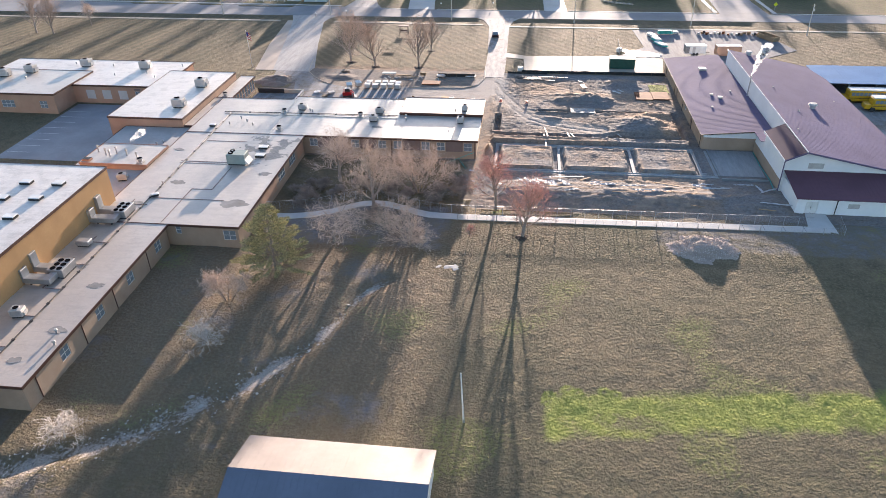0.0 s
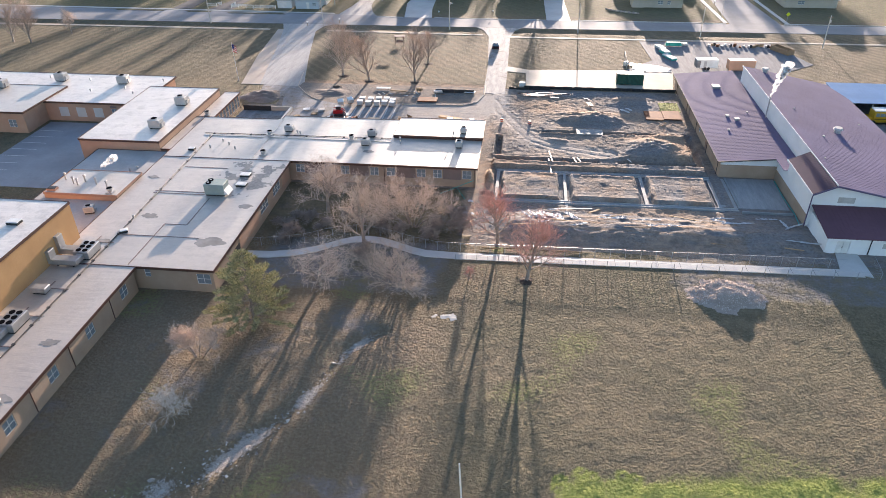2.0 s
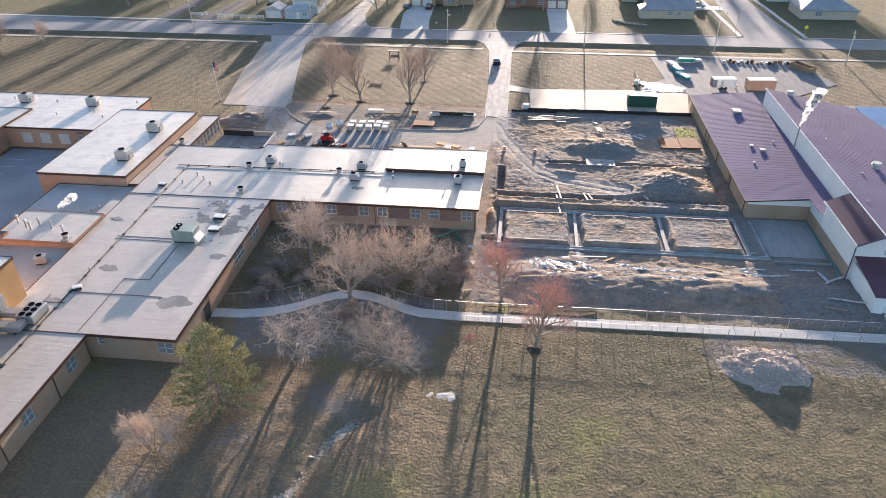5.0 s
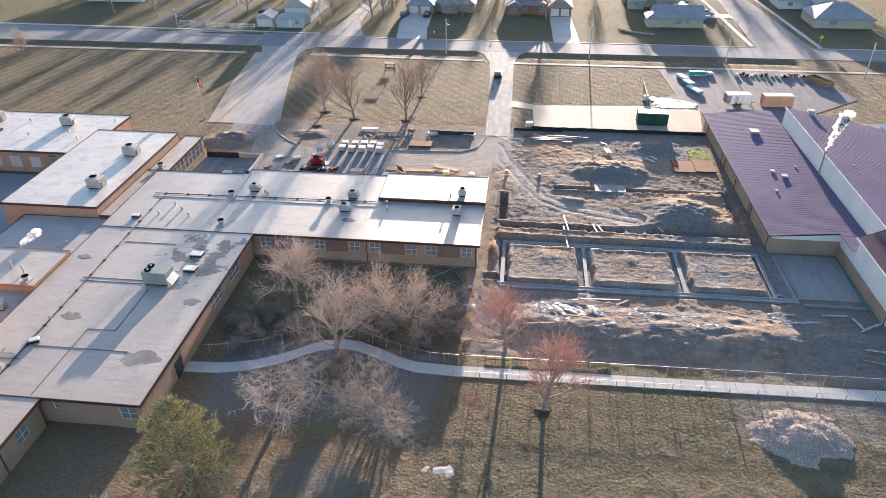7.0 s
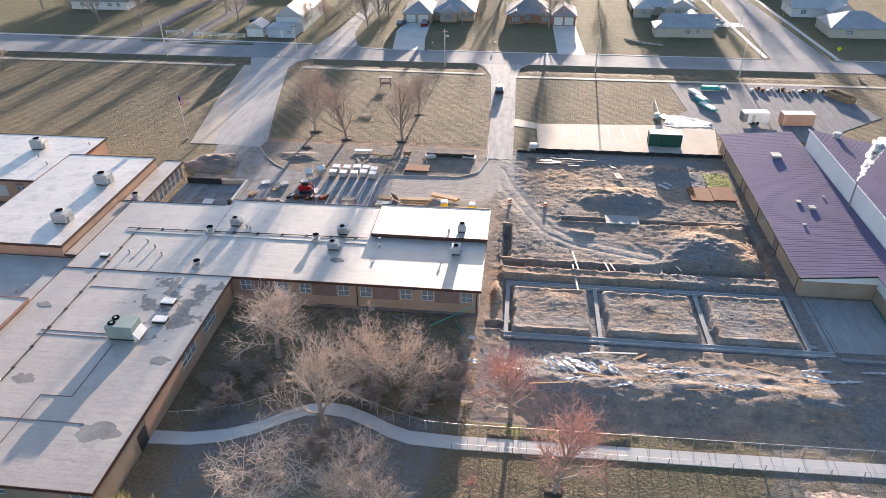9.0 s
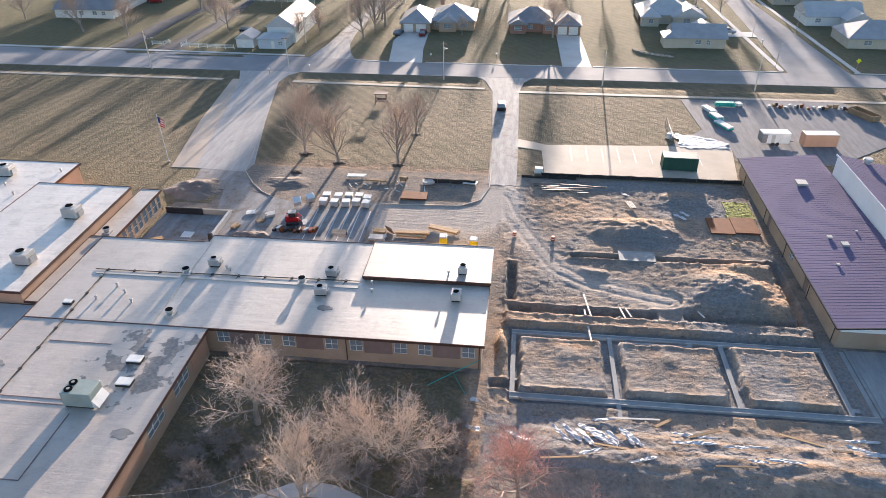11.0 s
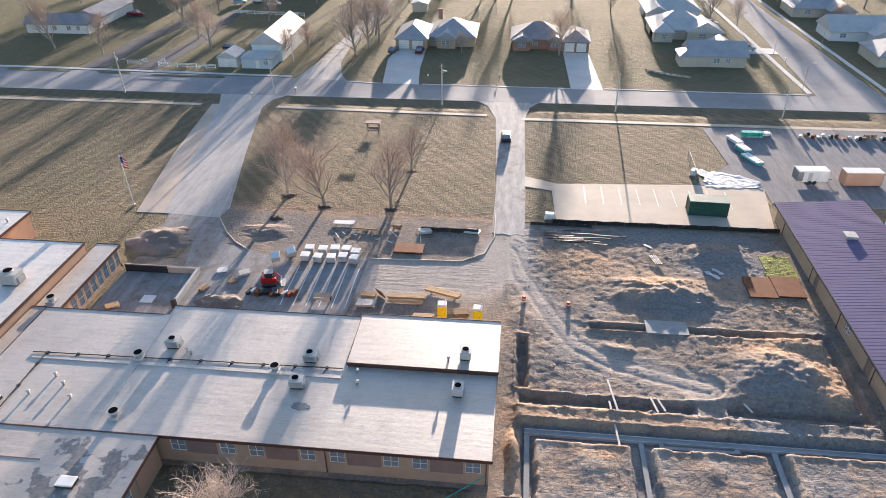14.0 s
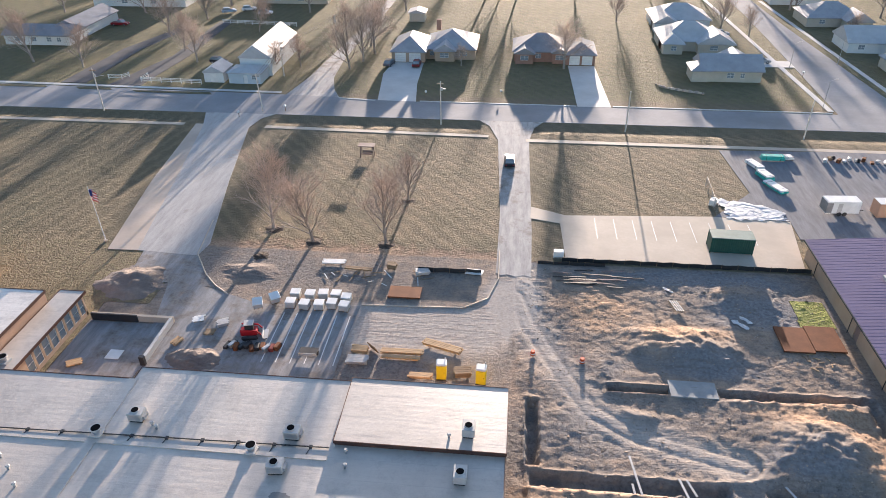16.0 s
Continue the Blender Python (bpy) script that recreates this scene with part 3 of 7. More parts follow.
grid_patch(bm, SITE[1], 44.4, 98, 110.6, 0.3, site_height, lay, cover)
grid_patch(bm, 44.4, 70, 98, 110.6, 1.5, lambda x, y: -0.01, lay, cover)
grid_patch(bm, SITE[1], 70, 110.6, 166, 1.5, lambda x, y: -0.01, lay, cover)
grid_patch(bm, -190, 130, 166, 330, 0.9, front_height, lay, cover)
for r in ((-190, -70, 24, 166), (70, 130, 24, 166), (-190, 130, -300, 24), (-2200, -190, -300, 330), (130, 2200, -300, 330), (-2200, 2200, 330, 3500)):
    grid_patch(bm, *r, 60.0, lambda x, y: -0.02, lay, cover)
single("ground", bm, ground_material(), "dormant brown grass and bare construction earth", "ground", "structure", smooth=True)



def scatter(name, label, category, count, area, keep, make, material, seed):
    """Many small shapes in one mesh of kind stuff."""
    rng = random.Random(seed)
    v, f = [], []
    x0, x1, y0, y1 = area
    for _ in range(count):
        x, y = rng.uniform(x0, x1), rng.uniform(y0, y1)
        if keep(x, y, rng):
            make(rng, x, y, v, f)
    me = bpy.data.meshes.new(name)
    me.from_pydata(v, [], f)
    me.materials.append(material)
    return tagged(new(name, me), label, category, kind="stuff")


def tuft(rng, x, y, v, f):
    z = lawn_height(x, y) - 0.02
    for _ in range(3):
        a, h, w = rng.random() * math.tau, rng.uniform(0.025, 0.055), rng.uniform(0.04, 0.1)
        px, py = x + rng.gauss(0, 0.08), y + rng.gauss(0, 0.08)
        i = len(v)
        v += [(px - w * math.cos(a), py - w * math.sin(a), z), (px + w * math.cos(a), py + w * math.sin(a), z), (px + rng.gauss(0, 0.07), py + rng.gauss(0, 0.07), z + h)]
        f.append((i, i + 1, i + 2))


def stone(rng, x, y, v, f):
    clod(rng, x, y, v, f, 1.55)


def clod(rng, x, y, v, f, k=1.0):
    z = site_height(x, y) if SITE[0] < x < SITE[1] and SITE[2] < y < SITE[3] else lawn_height(x, y)
    s = k * rng.uniform(0.05, 0.13) * (1.8 if rng.random() < 0.05 else 1.0)
    i = len(v)
    for dx, dy, dz in ((1, 0, 0), (0, 1, 0), (-1, 0, 0), (0, -1, 0), (0, 0, 0.35)):
        v.append((x + s * (dx + rng.gauss(0, 0.25)), y + s * (dy + rng.gauss(0, 0.25)), z + s * (dz + rng.gauss(0, 0.12)) - 0.02))
    f += [(i, i + 1, i + 4), (i + 1, i + 2, i + 4), (i + 2, i + 3, i + 4), (i + 3, i, i + 4)]


def island_mat(name, a, b, rough=0.9):
    m, nt, p, pos = start(name, rough, 0.0, 0.15)
    isl = nt.nodes.new("ShaderNodeNewGeometry").outputs["Random Per Island"]
    link(nt, mixc(nt, isl, a, b), p.inputs["Base Color"])
    return m


def on_lawn(x, y, rng):
    return seg_dist(x, y, CREEK) > 1.4 and not (-25.2 < x < -6 and y < 45) and not (x < -49 and y < 83) and y < 93 and cover(x, y)[0] < 0.5


scatter("dry_grass_tufts", "straw-brown dormant grass tufts", "grass", 60000, (-50, 60, 38, 93), on_lawn, tuft, island_mat("straw_blades", (0.29, 0.24, 0.155), (0.15, 0.13, 0.08)), 5)
scatter("green_grass_tufts", "bright green grass tufts in a watered strip", "grass", 16000, (3, 45, 49, 63), lambda x, y, rng: cover(x, y)[0] > 0.4 + 0.3 * rng.random(), tuft, island_mat("green_blades", (0.46, 0.47, 0.12), (0.22, 0.27, 0.07)), 6)
scatter("earth_clods", "loose earth clods and rubble", "rubble", 20000, (SITE[0] + 0.5, SITE[1] - 0.5, 99, 165.5), lambda x, y, rng: height(x, y, 0.2, 21) + 0.55 > rng.random() and site_height(x, y) > -0.35, clod, island_mat("clods", (0.4, 0.3, 0.22), (0.14, 0.115, 0.095)), 7)
scatter("creek_stones", "pale and dark stones in the dry ditch", "stones", 9000, (-60, -17, 36, 77), lambda x, y, rng: seg_dist(x, y, CREEK) < rng.uniform(0.2, 1.2 + 2.2 * fade(-y, -66, -50)), stone, island_mat("ditch_stones", (0.6, 0.55, 0.48), (0.12, 0.1, 0.09)), 8)

# ---- streets and paving ----
slab("road", [(-500, 217.6), (500, 219.8), (500, 228.0), (60, 227.8), (-30, 228.4), (-60, 230.5), (-130, 232.6), (-500, 241)], 0.05, M["asphalt"], "two-lane grey asphalt street with worn surface", "road")
slab("side_street", [(58.5, 227.8), (73, 227.7), (68.6, 300), (65, 420), (58, 420), (60.6, 310)], 0.046, M["asphalt"], "pale asphalt residential side street", "road")
slab("lane", [(-60.5, 230.3), (-48.0, 229.8), (-50.2, 234.5), (-52.4, 243), (-53.0, 256), (-52.4, 275), (-51, 300), (-50, 330), (-53, 330), (-54, 300), (-55.9, 275), (-57.4, 256), (-58.4, 243)], 0.046, M["drive"], "narrow gravelled lane beside power lines", "road")
slab("yard_drive", [(-117.2, 234.6), (-110.8, 234.6), (-110.4, 262), (-105.6, 286), (-108.8, 286), (-115.6, 262)], 0.05, M["asphalt_dark"], "dark asphalt driveway between gardens", "road")
slab("yard_drive", [(-104.8, 233.8), (-96.8, 233.8), (-94.8, 257), (-95.8, 292), (-99.8, 292), (-99.2, 257)], 0.052, M["asphalt_dark"], "dark asphalt driveway between gardens", "road")
slab("entrance_drive", [(-10.2, 163.2), (-9.5, 162.6), (-8.6, 162.9), (-7.4, 162.4), (-6.4, 162.8), (-5.3, 162.5), (-5.2, 175), (-5.6, 209), (-4.5, 216), (-2.5, 219), (-16, 219), (-13.6, 216), (-11.6, 209), (-10.2, 180)], 0.04, M["drive"], "dusty asphalt entrance drive", "road")
slab("school_drive", [(-63.0, 164.3), (-53.6, 163.6), (-53.0, 167), (-54.2, 172.1), (-57.7, 187.4), (-62.4, 211), (-61.5, 216), (-58.5, 219.4), (-74.5, 218.4), (-72.6, 212.5), (-68.1, 191)], 0.043, M["drive_pale"], "wide pale asphalt school drive", "road")
slab("drive_walk", [(-67.6, 164.2), (-63.0, 164.3), (-68.1, 191), (-72.4, 212.2), (-74.1, 212.2), (-71.3, 186.2)], 0.05, M["strip"], "pale concrete walk beside the drive", "pavement")
for x0, x1, y0, y1 in ((-190, -76.5, 211.9, 212.9), (-59.2, -13.5, 210.6, 212.4), (-6.2, 130, 209.0, 209.8)):
    slab("pavement", [(x0, y1 - 1.3), (x1, y0 - 0.6), (x1, y0 + 0.6), (x0, y1)], 0.055, M["concrete"], "narrow concrete pavement along the street", "pavement")
slab("pavement", [(-190, 234.5), (-128, 233.2), (-62, 231.4), (-62, 232.4), (-128, 234.4), (-190, 235.8)], 0.055, M["walk"], "concrete pavement on the house side", "pavement")
for x0, x1 in ((-48, -39.5), (-29.6, 4.6), (12.4, 57.5), (74, 130)):
    slab("kerb", [(x0, 228.5 + (0.6 if x0 < -30 else 0)), (x1, 228.2), (x1, 228.6), (x0, 228.9 + (0.6 if x0 < -30 else 0))], 0.12, M["walk"], "pale concrete street kerb", "kerb")
slab("house_drive", [(-39, 228.6), (-30.4, 228.4), (-31.7, 240), (-32.2, 256), (-39.9, 256), (-41, 247)], 0.065, M["walk"], "pale concrete double driveway", "pavement")
slab("house_drive", [(4.8, 228.2), (12.0, 228.2), (10.6, 256.4), (4.1, 256.4)], 0.065, M["walk"], "pale concrete double driveway", "pavement")
slab("house_drive", [(48, 259), (59.5, 259), (59.5, 264), (48, 264)], 0.065, M["walk"], "concrete driveway off the side street", "pavement")
for s, a in ((57.0, 60), (74.6, 66)):
    slab("pavement", [(s, 229.5), (s + 1.2, 229.5), (s + 1.2 - 5, 330), (s - 5, 330)], 0.058, M["walk"], "concrete pavement along the side street", "pavement")
slab("concrete_lot", [(-0.4, 167.3), (32.5, 167.3), (34.7, 181.2), (23, 181.8), (0.2, 180.2), (-5.3, 182.6), (-5.4, 178.8), (-0.8, 177.6)], 0.05, M["concrete"], "sunlit concrete parking pad", "pavement")
slab("storage_lot", [(23.5, 181.9), (34.7, 181.3), (34.5, 176), (52, 176), (70, 190), (64, 209), (29.8, 207.5), (31, 190.5)], 0.045, M["storage"], "worn blue-grey asphalt storage yard", "pavement")
slab("bus_lot", [(65.2, 122), (120, 122), (120, 176), (65.2, 176)], 0.045, M["lot"], "asphalt bus yard", "pavement")
slab("rear_yard", [(-99, 109), (-77, 109), (-77, 137.6), (-99, 137.6)], 0.045, M["yard"], "blue-grey asphalt school yard", "pavement")
slab("parking_lot", [(-51, 139.5), (-27.8, 139.5), (-27.8, 146.4), (-27.4, 153.8), (-41, 153.2), (-50, 156.5), (-55, 157.5), (-53, 149)], 0.045, M["lot"], "dusty asphalt parking lot strewn with dirt", "pavement")
bm = bmesh.new()
for side in (((-55.2, 173.8), (-53.7, 164.1), (-50.5, 159.2), (-48.2, 156.7), (-45.5, 154.7)), ((-9.9, 168.8), (-9.8, 161.6), (-11.0, 157.0), (-14.1, 154.7), (-27.3, 154.1))):
    for (ax, ay), (bx, by) in zip(side, side[1:]):
        tube(bm, (ax, ay, 0.04), (bx, by, 0.04), 0.1, sides=6)
single("kerb_edge", bm, M["concrete"], "curved concrete kerb edge of the drive", "kerb", "structure")
slab("turnaround", [(-61, 157), (-53, 156.6), (-48, 156.2), (-53.4, 163.5), (-62, 164.2)], 0.047, M["lot"], "muddy asphalt turnaround", "pavement")
M["verge"] = mat("verge_grass", (0.17, 0.14, 0.08), (0.1, 0.09, 0.05), 0.6, 4.0, 0.95, bumpy=0.8, depth=0.1)
for pts in ([(-134.5, 230.9), (-118.5, 231.0), (-119.5, 232.0), (-136.3, 232.3)], [(-110.1, 230.3), (-102.1, 230.4), (-103.2, 231.6), (-111.6, 231.6)], [(-95.7, 229.4), (-77.5, 229.2), (-78.5, 230.6), (-97.0, 230.4)]):
    slab("grass_verge", pts, 0.12, M["verge"], "narrow grass island beside the street", "grass verge")
WALK = [(-40.6, 92.2), (-36.5, 92.4), (-33.0, 93.2), (-30.0, 94.6), (-27.2, 96.6), (-25.4, 97.6), (-23.4, 98.0), (-21.2, 97.8), (-18.6, 96.8), (-16.2, 95.6), (-14.0, 94.9), (-9, 94.7), (46.5, 95.7)]
lo = [(x, y - 0.85) for x, y in WALK]
hi = [(x, y + 0.85) for x, y in WALK][::-1]
slab("walkway", lo + hi, 0.1, M["walk"], "curving pale concrete walkway", "path")
slab("walkway", [(43.8, 96.6), (47.6, 94.8), (47.6, 100.8), (44.6, 100.8)], 0.104, M["walk"], "concrete apron at the gym door", "path")
bm = bmesh.new()
for k in range(18):
    x = -8 + 3 * k
    box(bm, x, x + 0.04, 93.9 + 0.018 * (x + 9), 95.6 + 0.018 * (x + 9), 0.1, 0.104)
single("walkway_joints", bm, M["dark"], "dark joints between walkway slabs", "joint", "structure")
bm = bmesh.new()
for k in range(6):
    x = -36.9 + 1.72 * k
    box(bm, x - 0.06, x + 0.06, 142.2, 151.6, 0.046, 0.05)
for k in range(9):
    x = 4.6 + 2.9 * k
    box(bm, x - 0.05, x + 0.05, 173.6, 179.6, 0.051, 0.055)
for k in range(8):
    box(bm, -98.5, -93.5, 112.0 + 3.0 * k, 112.1 + 3.0 * k, 0.046, 0.05)
box(bm, -80.2, -80.1, 110.5, 127.0, 0.046, 0.05)
single("parking_stripes", bm, M["white"], "faded white parking stripes", "marking", "structure")


# ---- school ----
def wall_run(bm, axis, a0, a1, face, inward, z0, z1, openings=(), t=0.3):
    """A wall along x or y with its outer face at `face`, `inward` +1 or -1, and openings (a0, a1, sill, head)."""
    cuts = sorted({a0, a1, *[o[0] for o in openings], *[o[1] for o in openings]})
    for c0, c1 in zip(cuts, cuts[1:]):
        hole = [o for o in openings if o[0] <= c0 and c1 <= o[1]]
        spans = [(z0, hole[0][2]), (hole[0][3], z1)] if hole else [(z0, z1)]
        for s0, s1 in spans:
            if s1 - s0 < 0.01:
                continue
            f0, f1 = sorted((face, face + inward * t))
            if axis == "x":
                box(bm, c0, c1, f0, f1, s0, s1)
            else:
                box(bm, f0, f1, c0, c1, s0, s1)


def window_in(parent, axis, a0, a1, face, inward, z0, z1, cols=2, rows=2, frame_mat="white", name="window"):
    bm = bmesh.new()
    d0, d1 = sorted((face + inward * 0.06, face + inward * 0.14))

    def bar(p0, p1, q0, q1):
        box(bm, *((p0, p1, d0, d1) if axis == "x" else (d0, d1, p0, p1)), q0, q1)
    w = 0.05
    bar(a0, a1, z0, z0 + w), bar(a0, a1, z1 - w, z1), bar(a0, a0 + w, z0 + w, z1 - w), bar(a1 - w, a1, z0 + w, z1 - w)
    for k in range(1, cols):
        c = a0 + (a1 - a0) * k / cols
        bar(c - w / 2, c + w / 2, z0 + w, z1 - w)
    for k in range(1, rows):
        c = z0 + (z1 - z0) * k / rows
        for j in range(cols):
            bar(a0 + (a1 - a0) * j / cols + w / 2, a0 + (a1 - a0) * (j + 1) / cols - w / 2, c - 0.025, c + 0.025)
    win = part(name, bm, M[frame_mat], parent)
    g0, g1 = sorted((face + inward * 0.09, face + inward * 0.105))
    for j in range(cols):
        p0, p1 = a0 + (a1 - a0) * j / cols + 0.03, a0 + (a1 - a0) * (j + 1) / cols - 0.03
        part("pane", boxes((p0, p1, g0, g1, z0 + 0.03, z1 - 0.03) if axis == "x" else (g0, g1, p0, p1, z0 + 0.03, z1 - 0.03)), M["glass"], win)
    return win


def flat_block(name, label, x0, x1, y0, y1, z, wall, roof="roof_white", over=0.35, south=(), east=(), west=(), north=(), fascia="fascia", parapet=0.0, z0=0.0):
    """A flat-roofed wing: four walls with openings, a roof deck and a metal edge. Its openings are (from, to, sill, head, columns)."""
    b = thing(name, label, "school building", "wings of the school")
    top = z - 0.26
    X0, X1, Y0, Y1 = x0 + over, x1 - over, y0 + over, y1 - over
    for nm, axis, a0, a1, face, inw, ops in (("wall", "x", X0, X1, Y0, 1, south), ("wall", "y", Y0 + 0.3, Y1 - 0.3, X1, -1, east),
                                             ("wall", "y", Y0 + 0.3, Y1 - 0.3, X0, 1, west), ("wall", "x", X0, X1, Y1, -1, north)):
        bm = bmesh.new()
        wall_run(bm, axis, a0, a1, face, inw, z0, top, ops)
        part(nm, bm, M[wall], b)
        for o in ops:
            window_in(b, axis, o[0], o[1], face, inw, o[2], o[3], o[4] if len(o) > 4 else 2)
    part("roof", boxes((x0 + 0.06, x1 - 0.06, y0 + 0.06, y1 - 0.06, top, z)), M[roof], b)
    w, h = 0.06, z + 0.07
    part("fascia", boxes((x0, x1, y0, y0 + w, top - 0.05, h), (x0, x1, y1 - w, y1, top - 0.05, h), (x0, x0 + w, y0 + w, y1 - w, top - 0.05, h), (x1 - w, x1, y0 + w, y1 - w, top - 0.05, h)), M[fascia], b)
    return b


SILL, HEAD = 1.5, 3.05
cw = flat_block("classroom_wing", "long tan-brick classroom wing with pale flat roof", -47.6, -8.0, 116.0, 136.2, 3.7, "brick_tan",
                south=[(a, a + 1.5, SILL, HEAD) for a in (-39.5, -34.5, -31.6, -26.5, -23.6, -18.4, -15.6, -10.6)])
for a0, a1 in ((-37.9, -34.8), (-29.9, -26.7), (-21.9, -18.6), (-13.9, -10.8)):
    part("spandrel_panel", boxes((a0, a1, 116.31, 116.348, 1.35, 3.35)), M["panel_brown"], cw, "brown panel between windows")
for x in (-24.0, -8.6):
    bm = bmesh.new()
    tube(bm, (x, 116.27, 0.1), (x, 116.27, 3.4), 0.06, sides=6)
    part("downspout", bm, M["fascia"], cw)
flat_block("raised_roof_wing", "slightly raised end of the classroom wing roof", -24.3, -7.9, 127.4, 136.1, 4.27, "fascia", "roof_tan", over=0.1, z0=3.71)
flat_block("link_wing", "flat-roofed link between school wings", -63.2, -47.6, 116.0, 134.4, 3.7, "brick_tan")
lw = flat_block("corridor_wing", "tan-brick wing with patched pale flat roof", -63.2, -40.2, 82.2, 116.0, 3.7, "brick_tan", "roof_tan",
                south=[(-50.1, -49.3, 2.0, 3.2, 1), (-42.9, -41.0, 1.3, 2.9, 2)], east=[(101.0, 104.5, 1.4, 2.9, 3), (107.0, 110.5, 1.4, 2.9, 3)])
for y0, y1 in ((92.0, 99.8), (111.5, 115.2)):
    part("spandrel_panel", boxes((-40.548, -40.51, y0, y1, 0.9, 3.2)), M["brick_pink"], lw)
part("doorway", boxes((-40.545, -40.5, 90.2, 91.8, 0.0, 2.2)), M["dark"], lw, "dark recessed doorway")
sw = flat_block("south_wing", "tan-brick classroom wing with pale flat roof", -63.2, -50.9, 48.0, 82.2, 3.7, "brick_tan", "roof_tan",
                east=[(a, a + 1.7, 1.2, 2.8, 2) for a in (54.8, 62.4, 70.0, 78.0)])
for y in (50.4, 59.4, 66.6, 75.6):
    bm = bmesh.new()
    tube(bm, (-51.19, y, 0.1), (-51.19, y, 3.4), 0.06, sides=6)
    part("downspout", bm, M["fascia"], sw)
hall = flat_block("assembly_hall", "tall orange-brick hall with white flat roof", -96.0, -62.4, 20.0, 88.7, 9.4, "brick_orange", "roof_bright", over=0.1)
flat_block("stage_block", "tall salmon-brick block with white flat roof", -80.5, -65.1, 118.9, 147.0, 5.0, "brick_pink", "roof_bright", over=0.12)
flat_block("link_corner", "narrow flat-roofed strip between school wings", -65.1, -63.2, 118.9, 134.5, 3.66, "brick_tan", "roof_tan", over=0.02)
flat_block("kitchen_wing", "low flat-roofed kitchen wing", -77.0, -63.2, 88.7, 118.85, 3.2, "brick_pink", "roof_grey", over=0.1)
flat_block("kitchen_penthouse", "low rooftop penthouse with orange parapet", -75.4, -63.1, 100.1, 108.4, 4.2, "brick_pink", "roof_white", over=0.08, fascia="brick_rust", z0=3.21)
hatch = thing("roof_hatch", "open dark roof hatch at the penthouse corner", "hatch", at=(-74.4, 101.2, 4.2))
part("curb", boxes((-0.7, 0.7, -0.5, 0.5, 0, 0.35)), M["brick_rust"], hatch)
part("lid", boxes((-0.62, 0.62, -0.42, 0.42, 0.352, 0.4)), M["dark"], hatch, "dark metal lid")
gw = flat_block("gallery_wing", "salmon-brick front wing with white flat roof", -124.0, -79.0, 138.3, 156.0, 4.2, "brick_pink", "roof_bright",
           south=[(-85.5, -84.3, 1.2, 2.9, 2)])
flat_block("west_wing", "salmon-brick side wing with pale flat roof", -124.0, -99.6, 131.2, 147.0, 4.5, "brick_pink",
           south=[(-112.5, -109.5, 1.2, 2.8, 3), (-103.6, -101.9, 1.2, 2.8, 2)])
for x in (-97.0, -93.2, -89.4):
    part("window_board", boxes((x, x + 2.0, 138.6, 138.648, 1.0, 3.0)), M["walk"], gw, "pale board over a window")
part("louvre", boxes((-85.6, -84.2, 138.6, 138.646, 3.1, 3.5)), M["panel_brown"], gw)
fo = flat_block("entrance_foyer", "tan entrance foyer with tall white windows", -65.1, -61.7, 134.6, 149.4, 3.4, "brick_tan",
                east=[(137.0 + 1.55 * k, 138.2 + 1.55 * k, 0.5, 2.8, 1) for k in range(8)])

# pipe and joint lines over the roofs
bm = bmesh.new()
for p, q in (((-58.2, 126.4, 3.8), (-56.7, 50, 3.8)), ((-59.8, 126.4, 3.8), (-24.6, 127.0, 3.8))):
    tube(bm, p, q, 0.07, sides=5)
    n = int((Vector(q) - Vector(p)).length / 3.4)
    for k in range(n):
        c = Vector(p).lerp(Vector(q), (k + 0.5) / n)
        box(bm, c.x - 0.16, c.x + 0.16, c.y - 0.16, c.y + 0.16, 3.702, 3.86)
        if q[1] > 100:
            tube(bm, (c.x, c.y, 3.75), (c.x - 0.25, c.y - 1.0, 3.75), 0.04, sides=4)
single("roof_pipe_run", bm, M["dark"], "dark pipe run clamped along the flat roof", "pipe")
bm = bmesh.new()
box(bm, -59.4, -24.5, 125.5, 126.0, 3.69, 3.79)
single("roof_ridge", bm, M["roof_white"], "low membrane-covered ridge across the flat roof", "roof ridge", "structure")
bm = bmesh.new()
box(bm, -48.1, -47.1, 116.1, 134.3, 3.69, 3.785)
single("roof_seam_strip", bm, M["roof_white"], "membrane strip covering the joint between two roofs", "roof strip", "structure")
bm = bmesh.new()
for y, x0, x1 in ((115.95, -48.0, -40.3), (90.0, -57.0, -45.5), (112.2, -57.5, -50.0), (103.4, -58.5, -50.0), (102.7, -58.5, -50.0), (93.4, -52.2, -48.8)):
    box(bm, x0, x1, y - 0.05, y + 0.05, 3.702, 3.745)
for x, y0, y1 in ((-52.2, 82.6, 93.4), (-48.8, 93.4, 101.6)):
    box(bm, x - 0.05, x + 0.05, y0, y1, 3.704, 3.75)
for k in range(7):
    y = 54 + 5.6 * k
    box(bm, -59.6, -56.9, y, y + 0.07, 3.703, 3.78)
    box(bm, -59.7, -59.6, y, y + 1.6, 3.703, 3.77)
single("roof_seams", bm, M["panel_brown"], "raised dark seams of the roof membrane", "seam", "structure")
random.seed(4)
bm = bmesh.new()
